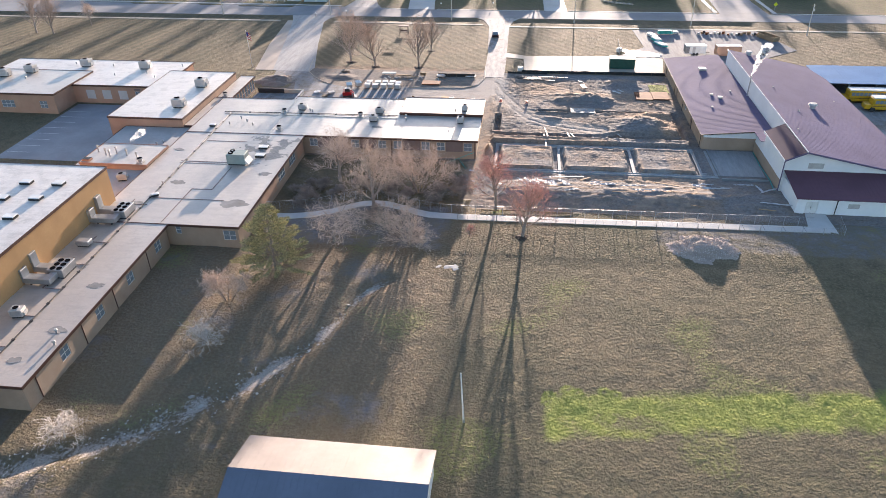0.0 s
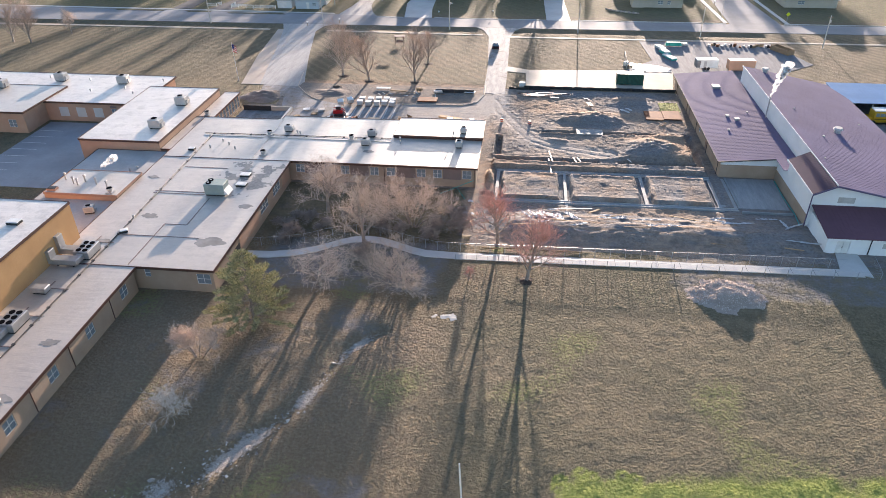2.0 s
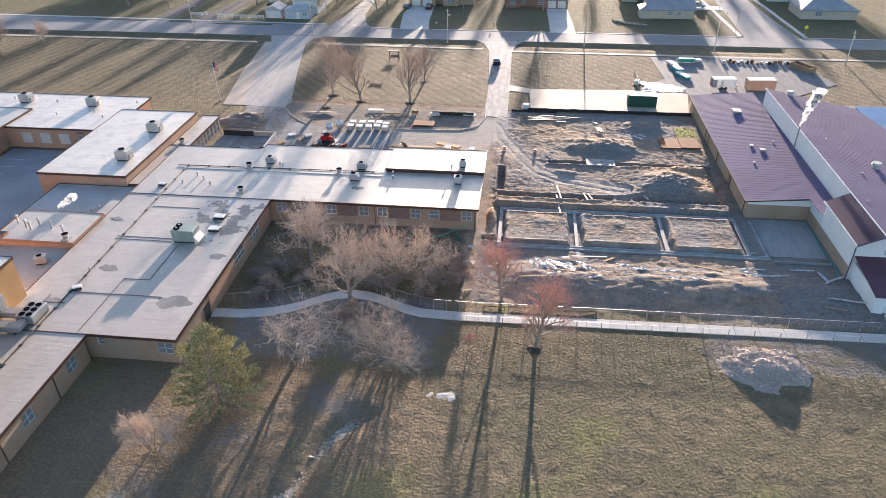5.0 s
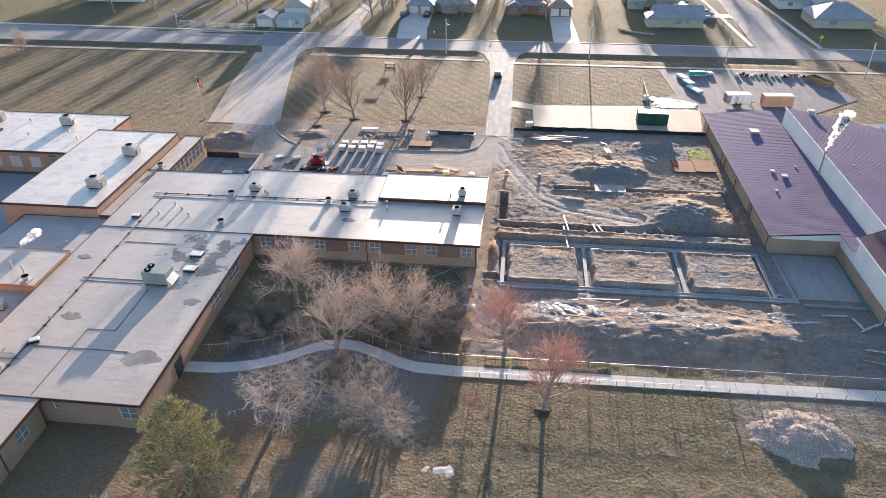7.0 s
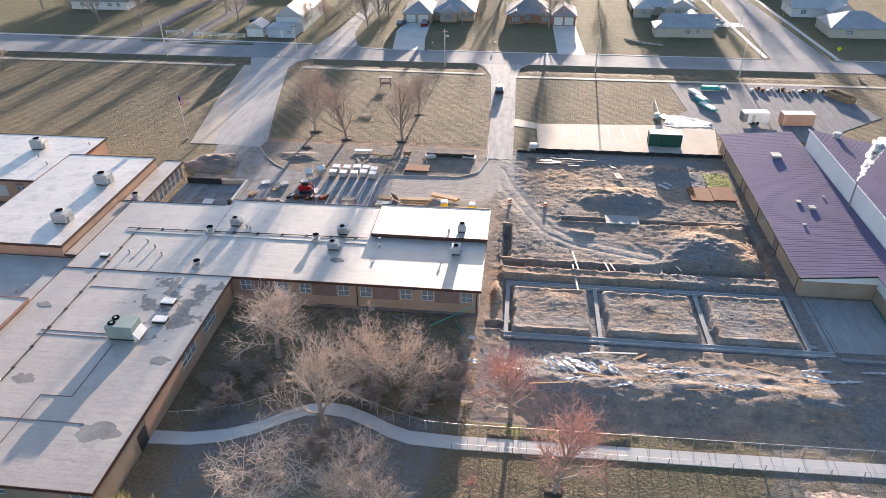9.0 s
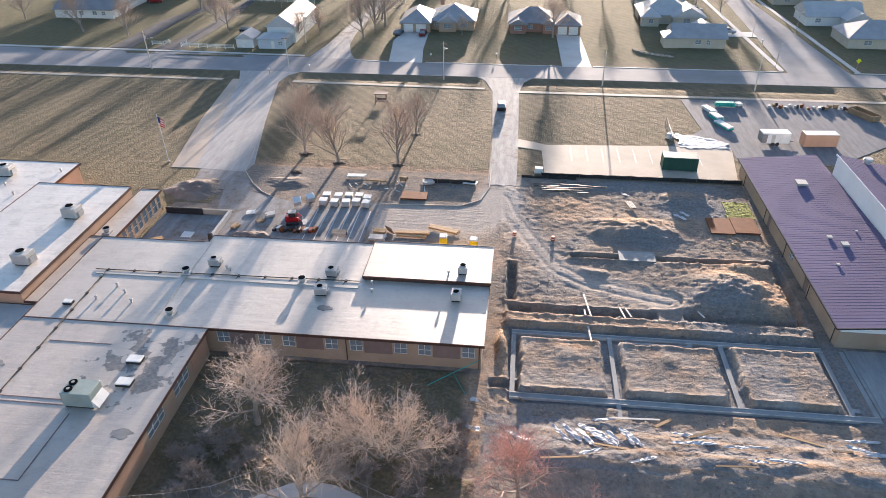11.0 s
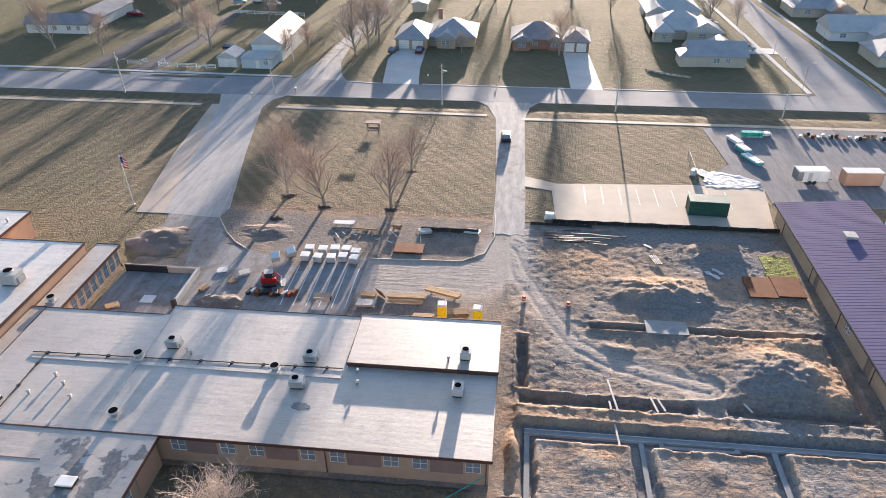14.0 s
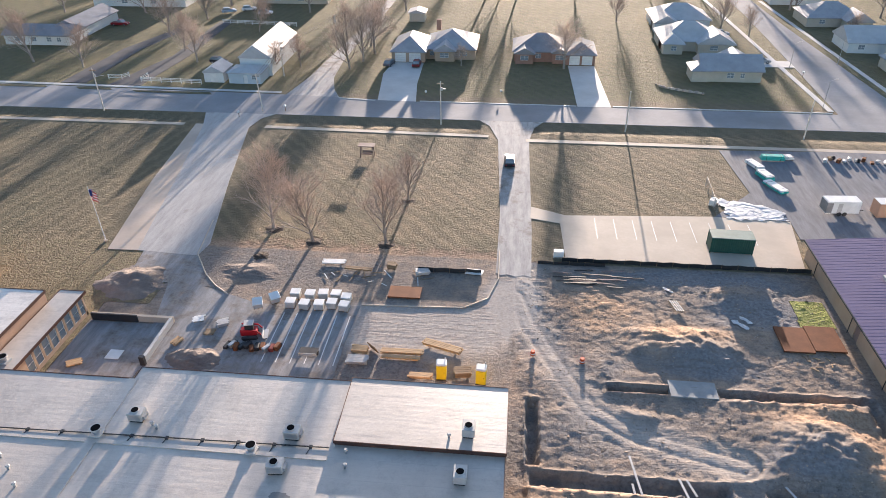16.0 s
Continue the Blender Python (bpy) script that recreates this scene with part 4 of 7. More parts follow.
for i, (x, y, r) in enumerate(((-43.5, 89.2, 1.9), (-55.4, 95.5, 1.1), (-42.3, 99.6, 1.0), (-57.5, 70.5, 0.8), (-53.2, 66.5, 1.0), (-52.8, 57.5, 1.0), (-54.5, 52, 0.7), (-27.6, 121.2, 0.8), (-61.0, 108.0, 0.8), (-58.8, 88.0, 0.9))):
    ring = []
    for k in range(24):
        a = k * math.tau / 24
        rr = r * (0.85 + 0.5 * height(2 * math.cos(a), 2 * math.sin(a), 1.0, x) + random.uniform(-0.08, 0.08))
        ring.append((x + rr * 1.3 * math.cos(a), y + rr * 0.75 * math.sin(a)))
    prism(bm, ring, 3.701, 3.706 + 0.004 * i)
single("roof_repairs", bm, M["patch"], "dark tar repairs on the roof membrane", "roof repair", "structure")


# ---- gym with plum metal roofs ----
def ribbed(x0, x1, ya, yb, za, zb, along="x", pitch=0.62, t=0.08):
    """What roof_sheet() needs of a sloping ribbed roof: it rises from za to zb along x or y."""
    return (x0, x1, ya, yb, za, zb, along, pitch, t)


def slope_box(bm, x0, x1, y0, y1, za, zb, along, h0, h1):
    q = []
    for h in (h0, h1):
        for x, y, e in ((x0, y0, 0), (x1, y0, 1), (x1, y1, 2), (x0, y1, 3)):
            hi = e in ((1, 2) if along == "x" else (2, 3))
            q.append(bm.verts.new((x, y, (zb if hi else za) + h)))
    for f in ((3, 2, 1, 0), (4, 5, 6, 7), (0, 1, 5, 4), (1, 2, 6, 5), (2, 3, 7, 6), (3, 0, 4, 7)):
        bm.faces.new([q[i] for i in f])


def roof_sheet(name, spec, material, parent, label=""):
    """A metal roof slope whose standing ribs are parts of their own."""
    x0, x1, ya, yb, za, zb, along, pitch, t = spec
    bm = bmesh.new()
    slope_box(bm, x0, x1, ya, yb, za, zb, along, -t, 0)
    sheet = part(name, bm, material, parent, label)
    bm = bmesh.new()
    if along == "x":
        slope_box(bm, x0 + 0.02, x1 - 0.02, -0.045, 0.045, za, zb, along, 0.0, 0.011)
    else:
        slope_box(bm, -0.045, 0.045, ya + 0.02, yb - 0.02, za, zb, along, 0.0, 0.016)
    rib = mesh_of(bm, "rib", material)
    span = (yb - ya) if along == "x" else (x1 - x0)
    n = int(span / pitch)
    for k in range(n + 1):
        c = 0.05 + (span - 0.1) * k / n
        part("rib", rib, None, sheet).location = (0, ya + c, 0) if along == "x" else (x0 + c, 0, 0)
    return sheet


gym = thing("gymnasium", "white metal gymnasium with plum standing-seam roof", "gymnasium")
roof_sheet("roof", ribbed(45.4, 65.3, 107.7, 164.0, 7.4, 3.4), M["purple"], gym, "plum standing-seam metal roof")
roof_sheet("roof", ribbed(42.2, 45.4, 107.7, 119.8, 5.85, 7.4), M["eave"], gym, "short plum roof slope in a darker shaded tone")
bm = bmesh.new()
wall_run(bm, "y", 119.8, 163.6, 45.4, 1, 0, 7.28)
part("clerestory_wall", bm, M["white_metal"], gym)
bm = bmesh.new()
box(bm, 45.3, 45.42, 107.6, 164.1, 7.22, 7.52)
box(bm, 42.1, 42.2, 107.6, 119.9, 5.6, 5.92)
part("ridge_trim", bm, M["white_metal"], gym, "white metal ridge trim")
bm = bmesh.new()
for x, z in ((42.6, 5.75), (64.9, 3.35)):
    wall_run(bm, "y", 108.5, 163.3 if x > 50 else 119.6, x, 1 if x < 50 else -1, 0, z)
part("side_wall", bm, M["white_metal"], gym)
for ya, yb in ((108.2, 108.5), (163.3, 163.6)):
    bm = bmesh.new()
    pts = [(42.6, 0), (64.9, 0), (64.9, 3.35), (45.4, 7.28), (42.6, 5.75)] if ya < 120 else [(45.7, 0), (64.9, 0), (64.9, 3.35), (45.7, 7.2)]
    a = [bm.verts.new((x, ya, z)) for x, z in pts]
    c = [bm.verts.new((x, yb, z)) for x, z in pts]
    bm.faces.new(a), bm.faces.new(c[::-1])
    for k in range(len(pts)):
        bm.faces.new((a[k], c[k], c[(k + 1) % len(pts)], a[(k + 1) % len(pts)]))
    part("gable_wall", bm, M["white_metal"], gym)
bm = bmesh.new()
for p, q in (((42.2, 107.66, 5.72), (45.4, 107.66, 7.27)), ((45.4, 107.66, 7.27), (65.3, 107.66, 3.27))):
    tube(bm, p, q, 0.14, sides=4)
tube(bm, (42.42, 108.05, 0.2), (42.42, 108.05, 5.7), 0.09, sides=6)
part("gutter", bm, M["purple"], gym, "plum gable trim and downspout")
part("wainscot", boxes((42.545, 42.598, 108.6, 124.3, 0.0, 1.9)), M["brick_tan"], gym, "tan lower wall panel")
part("louvre", boxes((46.2, 48.6, 108.15, 108.198, 4.35, 5.3)), M["unit"], gym, "pale grey wall louvre")
bm = bmesh.new()
wall_run(bm, "y", 119.65, 124.35, 42.6, 1, 0, 3.85)
part("side_wall", bm, M["white_metal"], gym)
# lean-to at the south side
roof_sheet("lean_to_roof", ribbed(42.7, 66.0, 100.4, 108.2, 2.75, 3.9, "y"), M["maroon"], gym, "maroon lean-to roof")
bm = bmesh.new()
wall_run(bm, "x", 43.0, 65.6, 100.8, 1, 0, 2.72, [(44.4, 46.2, 0.0, 2.1)])
wall_run(bm, "y", 101.1, 108.2, 43.0, 1, 0, 2.75)
wall_run(bm, "y", 101.1, 108.2, 65.6, -1, 0, 2.75)
part("lean_to_wall", bm, M["white_metal"], gym)
door = part("door", boxes((44.45, 45.28, 100.86, 100.92, 0.11, 2.06), (45.32, 46.15, 100.86, 100.92, 0.11, 2.06)), M["white"], gym, "white double door")
part("handle", boxes((45.2, 45.25, 100.8, 100.86, 1.0, 1.3)), M["dark"], door)
part("louvre", boxes((50.6, 52.3, 100.75, 100.797, 1.2, 2.0)), M["unit"], gym)
bm = bmesh.new()
tube(bm, (48.9, 100.72, 0.1), (48.9, 100.72, 2.7), 0.08, sides=6)
part("downspout", bm, M["dark"], gym)
# annex with the single long slope
annex = thing("gym_annex", "tan-brick annex with single plum metal roof slope", "annex")
roof_sheet("roof", ribbed(32.7, 45.3, 124.1, 170.8, 3.1, 4.2), M["purple"], annex, "plum standing-seam metal roof")
roof_sheet("roof", ribbed(42.0, 45.3, 119.8, 124.1, 3.92, 4.2), M["purple"], annex)
bm = bmesh.new()
wall_run(bm, "y", 124.7, 170.2, 33.3, 1, 0, 2.98, [(135.0, 136.4, 0, 2.1), (141.4, 142.8, 1.0, 2.1), (152.0, 153.2, 0, 2.1)])
wall_run(bm, "x", 33.3, 42.9, 124.4, 1, 0, 2.4)
wall_run(bm, "x", 33.3, 45.3, 170.5, -1, 0, 2.4)
part("wall", bm, M["brick_tan"], annex)
for y in (124.4, 170.2):
    bm = bmesh.new()
    pts = [(33.3, 2.402), (45.2, 2.402), (45.2, 4.08), (33.3, 3.04)]
    a = [bm.verts.new((x, y, z)) for x, z in pts]
    c = [bm.verts.new((x, y + 0.28, z)) for x, z in pts]
    bm.faces.new(a), bm.faces.new(c[::-1])
    for k in range(4):
        bm.faces.new((a[k], c[k], c[(k + 1) % 4], a[(k + 1) % 4]))
    part("gable_wall", bm, M["white_metal"], annex, "white gable panel")
for y0, y1 in ((135.0, 136.4), (152.0, 153.2)):
    part("door", boxes((33.38, 33.44, y0 + 0.03, y1 - 0.03, 0.03, 2.07)), M["panel_brown"], annex)
window_in(annex, "y", 141.4, 142.8, 33.3, 1, 1.0, 2.1)
bm = bmesh.new()
tube(bm, (32.65, 124.05, 3.02), (45.3, 124.05, 4.1), 0.12, sides=4)
tube(bm, (32.63, 124.1, 3.02), (32.63, 170.8, 3.02), 0.12, sides=5)
for y in (125.2, 134, 144, 154, 166):
    tube(bm, (33.0, y, 0.1), (33.0, y, 2.95), 0.06, sides=5)
part("gutter", bm, M["dark"], annex, "dark eave gutter and downspouts")
for x, y, s in ((39.6, 160.2, 0.6), (38.4, 144.0, 0.25), (39.7, 142.0, 0.35), (37.2, 137.2, 0.16), (42.4, 145.4, 0.12)):
    z = 3.1 + 0.0873 * (x - 32.7)
    bm = bmesh.new()
    box(bm, x - s, x + s, y - s, y + s, z - 0.25, z + 0.15)
    box(bm, x - s * 1.35, x + s * 1.35, y - s * 1.35, y + s * 1.35, z + 0.15, z + 0.15 + s * 0.6)
    part("roof_vent", bm, M["unit"], annex)
for x, y, s in ((54.2, 132.5, 0.75), (49.8, 163.0, 0.7), (49.2, 141.0, 0.16), (50.4, 128.5, 0.2), (61.0, 140.0, 0.14), (47.0, 118.0, 0.14)):
    z = 7.4 - (x - 45.4) * 0.201
    bm = bmesh.new()
    tube(bm, (x, y, z - 0.3), (x, y, z + s * 0.9), s * 0.75, sides=10)
    tube(bm, (x, y, z + s * 0.9), (x, y, z + s * 1.3), s * 1.15, s * 0.9, sides=10)
    part("roof_vent", bm, M["unit"], gym)
bm = bmesh.new()
tube(bm, (45.05, 142.5, 4.1), (45.05, 142.5, 8.1), 0.13, sides=8)
tube(bm, (45.05, 142.5, 8.1), (45.05, 142.5, 8.35), 0.2, 0.2, sides=8)
part("flue", bm, M["steel"], gym, "steel boiler flue")


# ---- roof machinery ----
def condenser(s=1.0, label="grey rooftop air-conditioning unit on a curb"):
    t = thing("rooftop_unit", label, "air conditioner", "rooftop units")
    bm = boxes((-0.75 * s, 0.75 * s, -0.6 * s, 0.6 * s, 0.22, 1.15 * s))
    bevel(bm, 0.04)
    part("body", bm, M["unit"], t)
    part("curb", boxes((-0.65 * s, 0.65 * s, -0.5 * s, 0.5 * s, 0, 0.22)), M["dark"], t)
    bm = bmesh.new()
    tube(bm, (-0.1 * s, 0, 1.15 * s), (-0.1 * s, 0, 1.25 * s), 0.42 * s, 0.42 * s, 14)
    fan = part("fan_shroud", bm, M["unit"], t)
    bm = bmesh.new()
    tube(bm, (-0.1 * s, 0, 1.25 * s), (-0.1 * s, 0, 1.262 * s), 0.36 * s, 0.36 * s, 14)
    part("fan", bm, M["hole"], fan, "dark fan opening")
    bm = boxes((0.751 * s, 0.95 * s, -0.4 * s, 0.4 * s, 0.3, 0.75 * s))
    part("hood", bm, M["steel"], t)
    part("grille", boxes((-0.6 * s, 0.6 * s, -0.615 * s, -0.602 * s, 0.4, 1.0 * s)), M["steel"], t)
    return t


def round_vent(r=0.5, h=0.9):
    t = thing("roof_ventilator", "round galvanised roof ventilator with dark opening", "ventilator", "roof ventilators")
    part("curb", boxes((-r * 1.1, r * 1.1, -r * 1.1, r * 1.1, 0, 0.25)), M["unit"], t)
    bm = bmesh.new()
    tube(bm, (0, 0, 0.25), (0, 0, h * 0.75), r * 0.7, sides=12)
    part("neck", bm, M["steel"], t)
    bm = bmesh.new()
    tube(bm, (0, 0, h * 0.75), (0, 0, h), r * 1.0, r * 1.1, sides=14)
    cap = part("cap", bm, M["unit"], t)
    bm = bmesh.new()
    tube(bm, (0, 0, h), (0, 0, h + 0.012), r * 0.9, sides=14)
    part("opening", bm, M["hole"], cap)
    return t


def stub_vent(h=0.42, r=0.12):
    t = thing("vent_pipe", "short metal vent pipe with cap", "vent pipe", "vent pipes")
    bm = bmesh.new()
    tube(bm, (0, 0, 0), (0, 0, h), r, sides=8)
    part("pipe", bm, M["steel"], t)
    bm = bmesh.new()
    tube(bm, (0, 0, h), (0, 0, h + 0.16), r * 1.9, r * 1.2, sides=8)
    part("cap", bm, M["unit"], t)
    return t


def skylight(s=0.8):
    t = thing("skylight", "white domed skylight on the roof", "skylight", "skylights")
    part("curb", boxes((-s, s, -s * 0.7, s * 0.7, 0, 0.3)), M["dark"], t)
    bm = boxes((-s * 1.05, s * 1.05, -s * 0.75, s * 0.75, 0.3, 0.45))
    bevel(bm, 0.09)
    part("dome", bm, M["white"], t)
    return t


def spread(master, places):
    """The master goes to the first place, copies to the rest; each place is x, y, z, turn."""
    for k, (x, y, z, a) in enumerate(places):
        if k == 0:
            master.matrix_basis = pose(x, y, z, 0, 0, a)
        else:
            copy_thing(master, pose(x, y, z, 0, 0, a))


R = 3.7
spread(condenser(1.0), [(-44.4, 128.9, R, 0), (-28.4, 128.1, R, 0), (-28.8, 124.0, R, 4), (-11.6, 129.6, 4.27, 90), (-12.0, 124.6, R, 90), (-65.6, 96.4, 3.2, 20), (-59.0, 59.6, R, 10)])
spread(condenser(1.5, "large pale rooftop air handler on the white roof"), [(-68.9, 137.2, 5.0, 0), (-68.5, 125.2, 5.0, 0), (-103.5, 151.2, 4.2, 0), (-88.6, 150.6, 4.2, 5), (-113.5, 145.0, 4.5, 0), (-118.0, 142.0, 4.5, 0)])
spread(round_vent(), [(-47.4, 126.6, R, 0), (-31.8, 126.0, R, 0), (-45.7, 118.0, R, 0), (-63.4, 135.8, 3.4, 0), (-64.6, 129.0 - 28, 4.2, 0)])
spread(stub_vent(), [(-56.3, 120.2, R, 0), (-51.6, 120.0, R, 0), (-57.6, 94.6, R, 0), (-22.9, 126.6, R, 0), (-22.6, 124.9, R, 0), (-13.4, 128.9, 4.27, 0), (-97.0, 151.5, 4.2, 0), (-93.2, 145.0, 4.2, 0),
                     (-86.5, 147.0, 4.2, 0), (-83.2, 144.2, 4.2, 0), (-80.4, 152.6, 4.2, 0), (-107.0, 152.5, 4.2, 0), (-112.0, 140.5, 4.5, 0), 
                     (-66.6, 110.6, 3.2, 0), (-65.8, 111.6, 3.2, 0), (-42.6, 128.2, R, 0), (-42.0, 127.8, R, 0), (-53.4, 121.8, R, 0), (-55.0, 123.0, R, 0), (-52.6, 57.0, R, 0), (-51.6, 55.0, R, 0)])
spread(stub_vent(1.15, 0.13), [(-72.2, 103.5, 4.2, 0), (-71.2, 103.0, 4.2, 0), (-70.6, 104.2, 4.2, 0), (-66.0, 102.6, 4.2, 0), (-74.2, 104.6, 4.2, 0), (-68.4, 103.6, 4.2, 0)])
spread(skylight(), [(-45.9, 109.8, R, 0), (-45.3, 106.3, R, 0), (-71.2, 82.4, 9.4, 0), (-66.2, 82.4, 9.4, 0), (-66.8, 77.9, 9.4, 0), (-67.0, 72.6, 9.4, 0), (-71.6, 77.6, 9.4, 0), (-71.8, 72.4, 9.4, 0), (-68, 67, 9.4, 0)])
spread(skylight(0.55), [(-59.2, 119.0, R, 0), (-57.0, 90.6, R, 30)])

big = thing("rooftop_air_handler", "large pale green rooftop air handler with twin fans", "air handler", at=(-48.1, 103.4, R))
bm = boxes((-1.7, 1.5, -1.0, 1.2, 0.2, 1.95))
bevel(bm, 0.05)
part("cabinet", bm, mat("pale_green_enamel", (0.34, 0.4, 0.36), (0.28, 0.33, 0.3), 0.6, 4.0, 0.5, 0.1, bumpy=0.03), big)
part("curb", boxes((-1.6, 1.4, -0.9, 1.1, 0, 0.2)), M["dark"], big)
solid_hood = bmesh.new()
solid(solid_hood, [[(1.5, -0.95, 0.25), (2.1, -0.95, 0.25), (1.5, -0.95, 1.1)], [(1.5, 1.1, 0.25), (1.5, 1.1, 1.1), (2.1, 1.1, 0.25)], [(2.1, -0.95, 0.25), (2.1, 1.1, 0.25), (1.5, 1.1, 1.1), (1.5, -0.95, 1.1)], [(1.5, -0.95, 0.25), (1.5, 1.1, 0.25), (2.1, 1.1, 0.25), (2.1, -0.95, 0.25)]])
part("intake_hood", solid_hood, M["white"], big, "white sloping intake hood")
for k in range(2):
    bm = bmesh.new()
    tube(bm, (-1.05, -0.35 + 0.95 * k, 1.95), (-1.05, -0.35 + 0.95 * k, 2.07), 0.42, sides=14)
    f = part("fan_shroud", bm, M["hole"], big)
    bm = bmesh.new()
    tube(bm, (-1.05, -0.35 + 0.95 * k, 2.07), (-1.05, -0.35 + 0.95 * k, 2.085), 0.18, sides=8)
    part("motor", bm, M["steel"], f)


def duct_set(x, y):
    """Air handler with a bank of fans, and square ducts that climb the hall's wall."""
    t = thing("ducted_air_handler", "galvanised air handler with square ducts to the hall wall", "air handler", "ducted air handlers", at=(x, y, R))
    bm = boxes((-0.6, 1.6, 0.6, 3.6, 0.2, 1.3))
    bevel(bm, 0.04)
    body = part("cabinet", bm, M["steel"], t)
    for i in range(2):
        for j in range(3):
            bm = bmesh.new()
            tube(bm, (0.05 + 0.9 * i, 1.1 + 0.95 * j, 1.3), (0.05 + 0.9 * i, 1.1 + 0.95 * j, 1.36), 0.36, sides=12)
            part("fan", bm, M["hole"], body)
    part("curb", boxes((-0.5, 1.5, 0.7, 3.5, 0, 0.2)), M["dark"], t)
    bm = boxes((-2.6, -0.6, 1.2, 2.4, 0.4, 1.2), (-3.5, -2.6, 1.2, 2.4, 0.4, 3.1), (-2.6, 0.9, -1.2, 0.1, 0.3, 1.05), (-3.6, -2.6, -1.2, 0.1, 0.3, 2.2), (0.0, 0.9, 0.1, 0.6, 0.3, 1.05))
    bevel(bm, 0.05)
    part("duct", bm, M["steel"], t, "square galvanised duct")
    for px in (-2.0, 0.2):
        part("stand", boxes((px, px + 0.1, -1.1, 0.0, 0, 0.3)), M["dark"], t)
    return t


spread(duct_set(-59.6, 82.6), [(-59.4, 82.4, R, 0), (-59.6, 66.8, R, 0)])
dv = thing("duct_elbow_unit", "small galvanised duct elbow on the roof", "air handler", at=(-60.0, 75.6, R))
bm = boxes((-1.0, 1.0, -0.6, 0.6, 0.15, 0.9))
bevel(bm, 0.1)
part("body", bm, M["steel"], dv)
part("stand", boxes((-0.8, 0.8, -0.5, 0.5, 0, 0.15)), M["dark"], dv)


# ---- trees ----
def bark(name, a, b):
    return mat(name, a, b, 0.8, 9.0, 0.9, bumpy=0.4, depth=0.02, vary=0.15)


BARK = {"grey": bark("grey_bark", (0.42, 0.35, 0.295), (0.28, 0.23, 0.2)), "red": bark("reddish_twigs", (0.66, 0.38, 0.31), (0.48, 0.28, 0.23)),
        "tan": bark("tan_twigs", (0.68, 0.54, 0.44), (0.5, 0.4, 0.33)), "pale": bark("pale_bark", (0.74, 0.66, 0.58), (0.56, 0.5, 0.44)), "brown": bark("brown_twigs", (0.55, 0.42, 0.34), (0.4, 0.3, 0.24))}


class Limbs:
    """Collects tapered branch pieces and turns them into one mesh."""

    def __init__(self):
        self.v, self.f = [], []

    def add(self, a, b, r0, r1, n):
        d = (b - a)
        if d.length < 1e-4:
            return
        d.normalize()
        u = d.orthogonal().normalized()
        w = d.cross(u)
        i = len(self.v)
        for c, r in ((a, r0), (b, r1)):
            for k in range(n):
                t = k * math.tau / n
                self.v.append(c + r * (math.cos(t) * u + math.sin(t) * w))
        for k in range(n):
            self.f.append((i + k, i + (k + 1) % n, i + n + (k + 1) % n, i + n + k))

    def mesh(self, name, material):
        me = bpy.data.meshes.new(name)
        me.from_pydata([tuple(p) for p in self.v], [], self.f)
        me.materials.append(material)
        return me


def branch(rng, wood, twigs, p, d, length, r, level, cfg):
    steps = 4 if level < 2 else 3
    pts = [p]
    for k in range(steps):
        d = (d + Vector((rng.gauss(0, 1), rng.gauss(0, 1), rng.gauss(0, 0.7))) * cfg["wander"] + Vector((0, 0, cfg["lift"]))).normalized()
        q = pts[-1] + d * length / steps
        ra, rb = r * (1 - 0.55 * k / steps), r * (1 - 0.55 * (k + 1) / steps)
        (wood if r > 0.045 else twigs).add(pts[-1], q, max(ra, cfg.get("fine", 0.0075)), max(rb, cfg.get("fine", 0.0075) * 0.8), 6 if r > 0.12 else (4 if r > 0.045 else 3))
        pts.append(q)
    if level >= cfg["levels"]:
        return
    n = cfg["kids"][min(level, len(cfg["kids"]) - 1)]
    for k in range(n):
        f = 0.3 + 0.7 * (k + rng.random()) / n if level else cfg["clear"] + (1 - cfg["clear"]) * (k + rng.random()) / n
        j = min(int(f * steps), steps - 1)
        base = pts[j].lerp(pts[j + 1], f * steps - j)
        az = rng.random() * math.tau if level else k * 2.4 + rng.random()
        tilt = radians(rng.uniform(*cfg["angle"])) * (1.0 if level else 1.15 - 0.45 * f)
        u = d.orthogonal().normalized()
        w = d.cross(u)
        nd = (d * math.cos(tilt) + (u * math.cos(az) + w * math.sin(az)) * math.sin(tilt)).normalized()
        branch(rng, wood, twigs, base, nd, length * rng.uniform(*cfg["shrink"]) * (1.0 if level else 1.1 - 0.45 * f), r * (0.48 if level else 0.4) * (1.1 - 0.4 * f), level + 1, cfg)


SHAPES = {
    "oak": dict(fine=0.0105, levels=4, kids=[14, 8, 6, 3], clear=0.24, angle=(32, 60), shrink=(0.46, 0.68), wander=0.07, lift=0.07, stems=1, trunk=0.66),
    "upright": dict(fine=0.011, levels=4, kids=[18, 8, 5, 3], clear=0.16, angle=(30, 58), shrink=(0.44, 0.64), wander=0.06, lift=0.06, stems=1, trunk=0.74),
    "bush": dict(fine=0.011, levels=4, kids=[8, 6, 4, 3], clear=0.22, angle=(26, 58), shrink=(0.44, 0.66), wander=0.08, lift=0.035, stems=7, trunk=0.74),
    "vase": dict(fine=0.013, levels=4, kids=[18, 7, 4, 3], clear=0.14, angle=(24, 50), shrink=(0.46, 0.7), wander=0.08, lift=0.06, stems=1, trunk=0.8),
    "spread": dict(fine=0.013, levels=4, kids=[10, 6, 4, 3], clear=0.14, angle=(42, 80), shrink=(0.5, 0.8), wander=0.15, lift=0.03, stems=1, trunk=0.6),
}


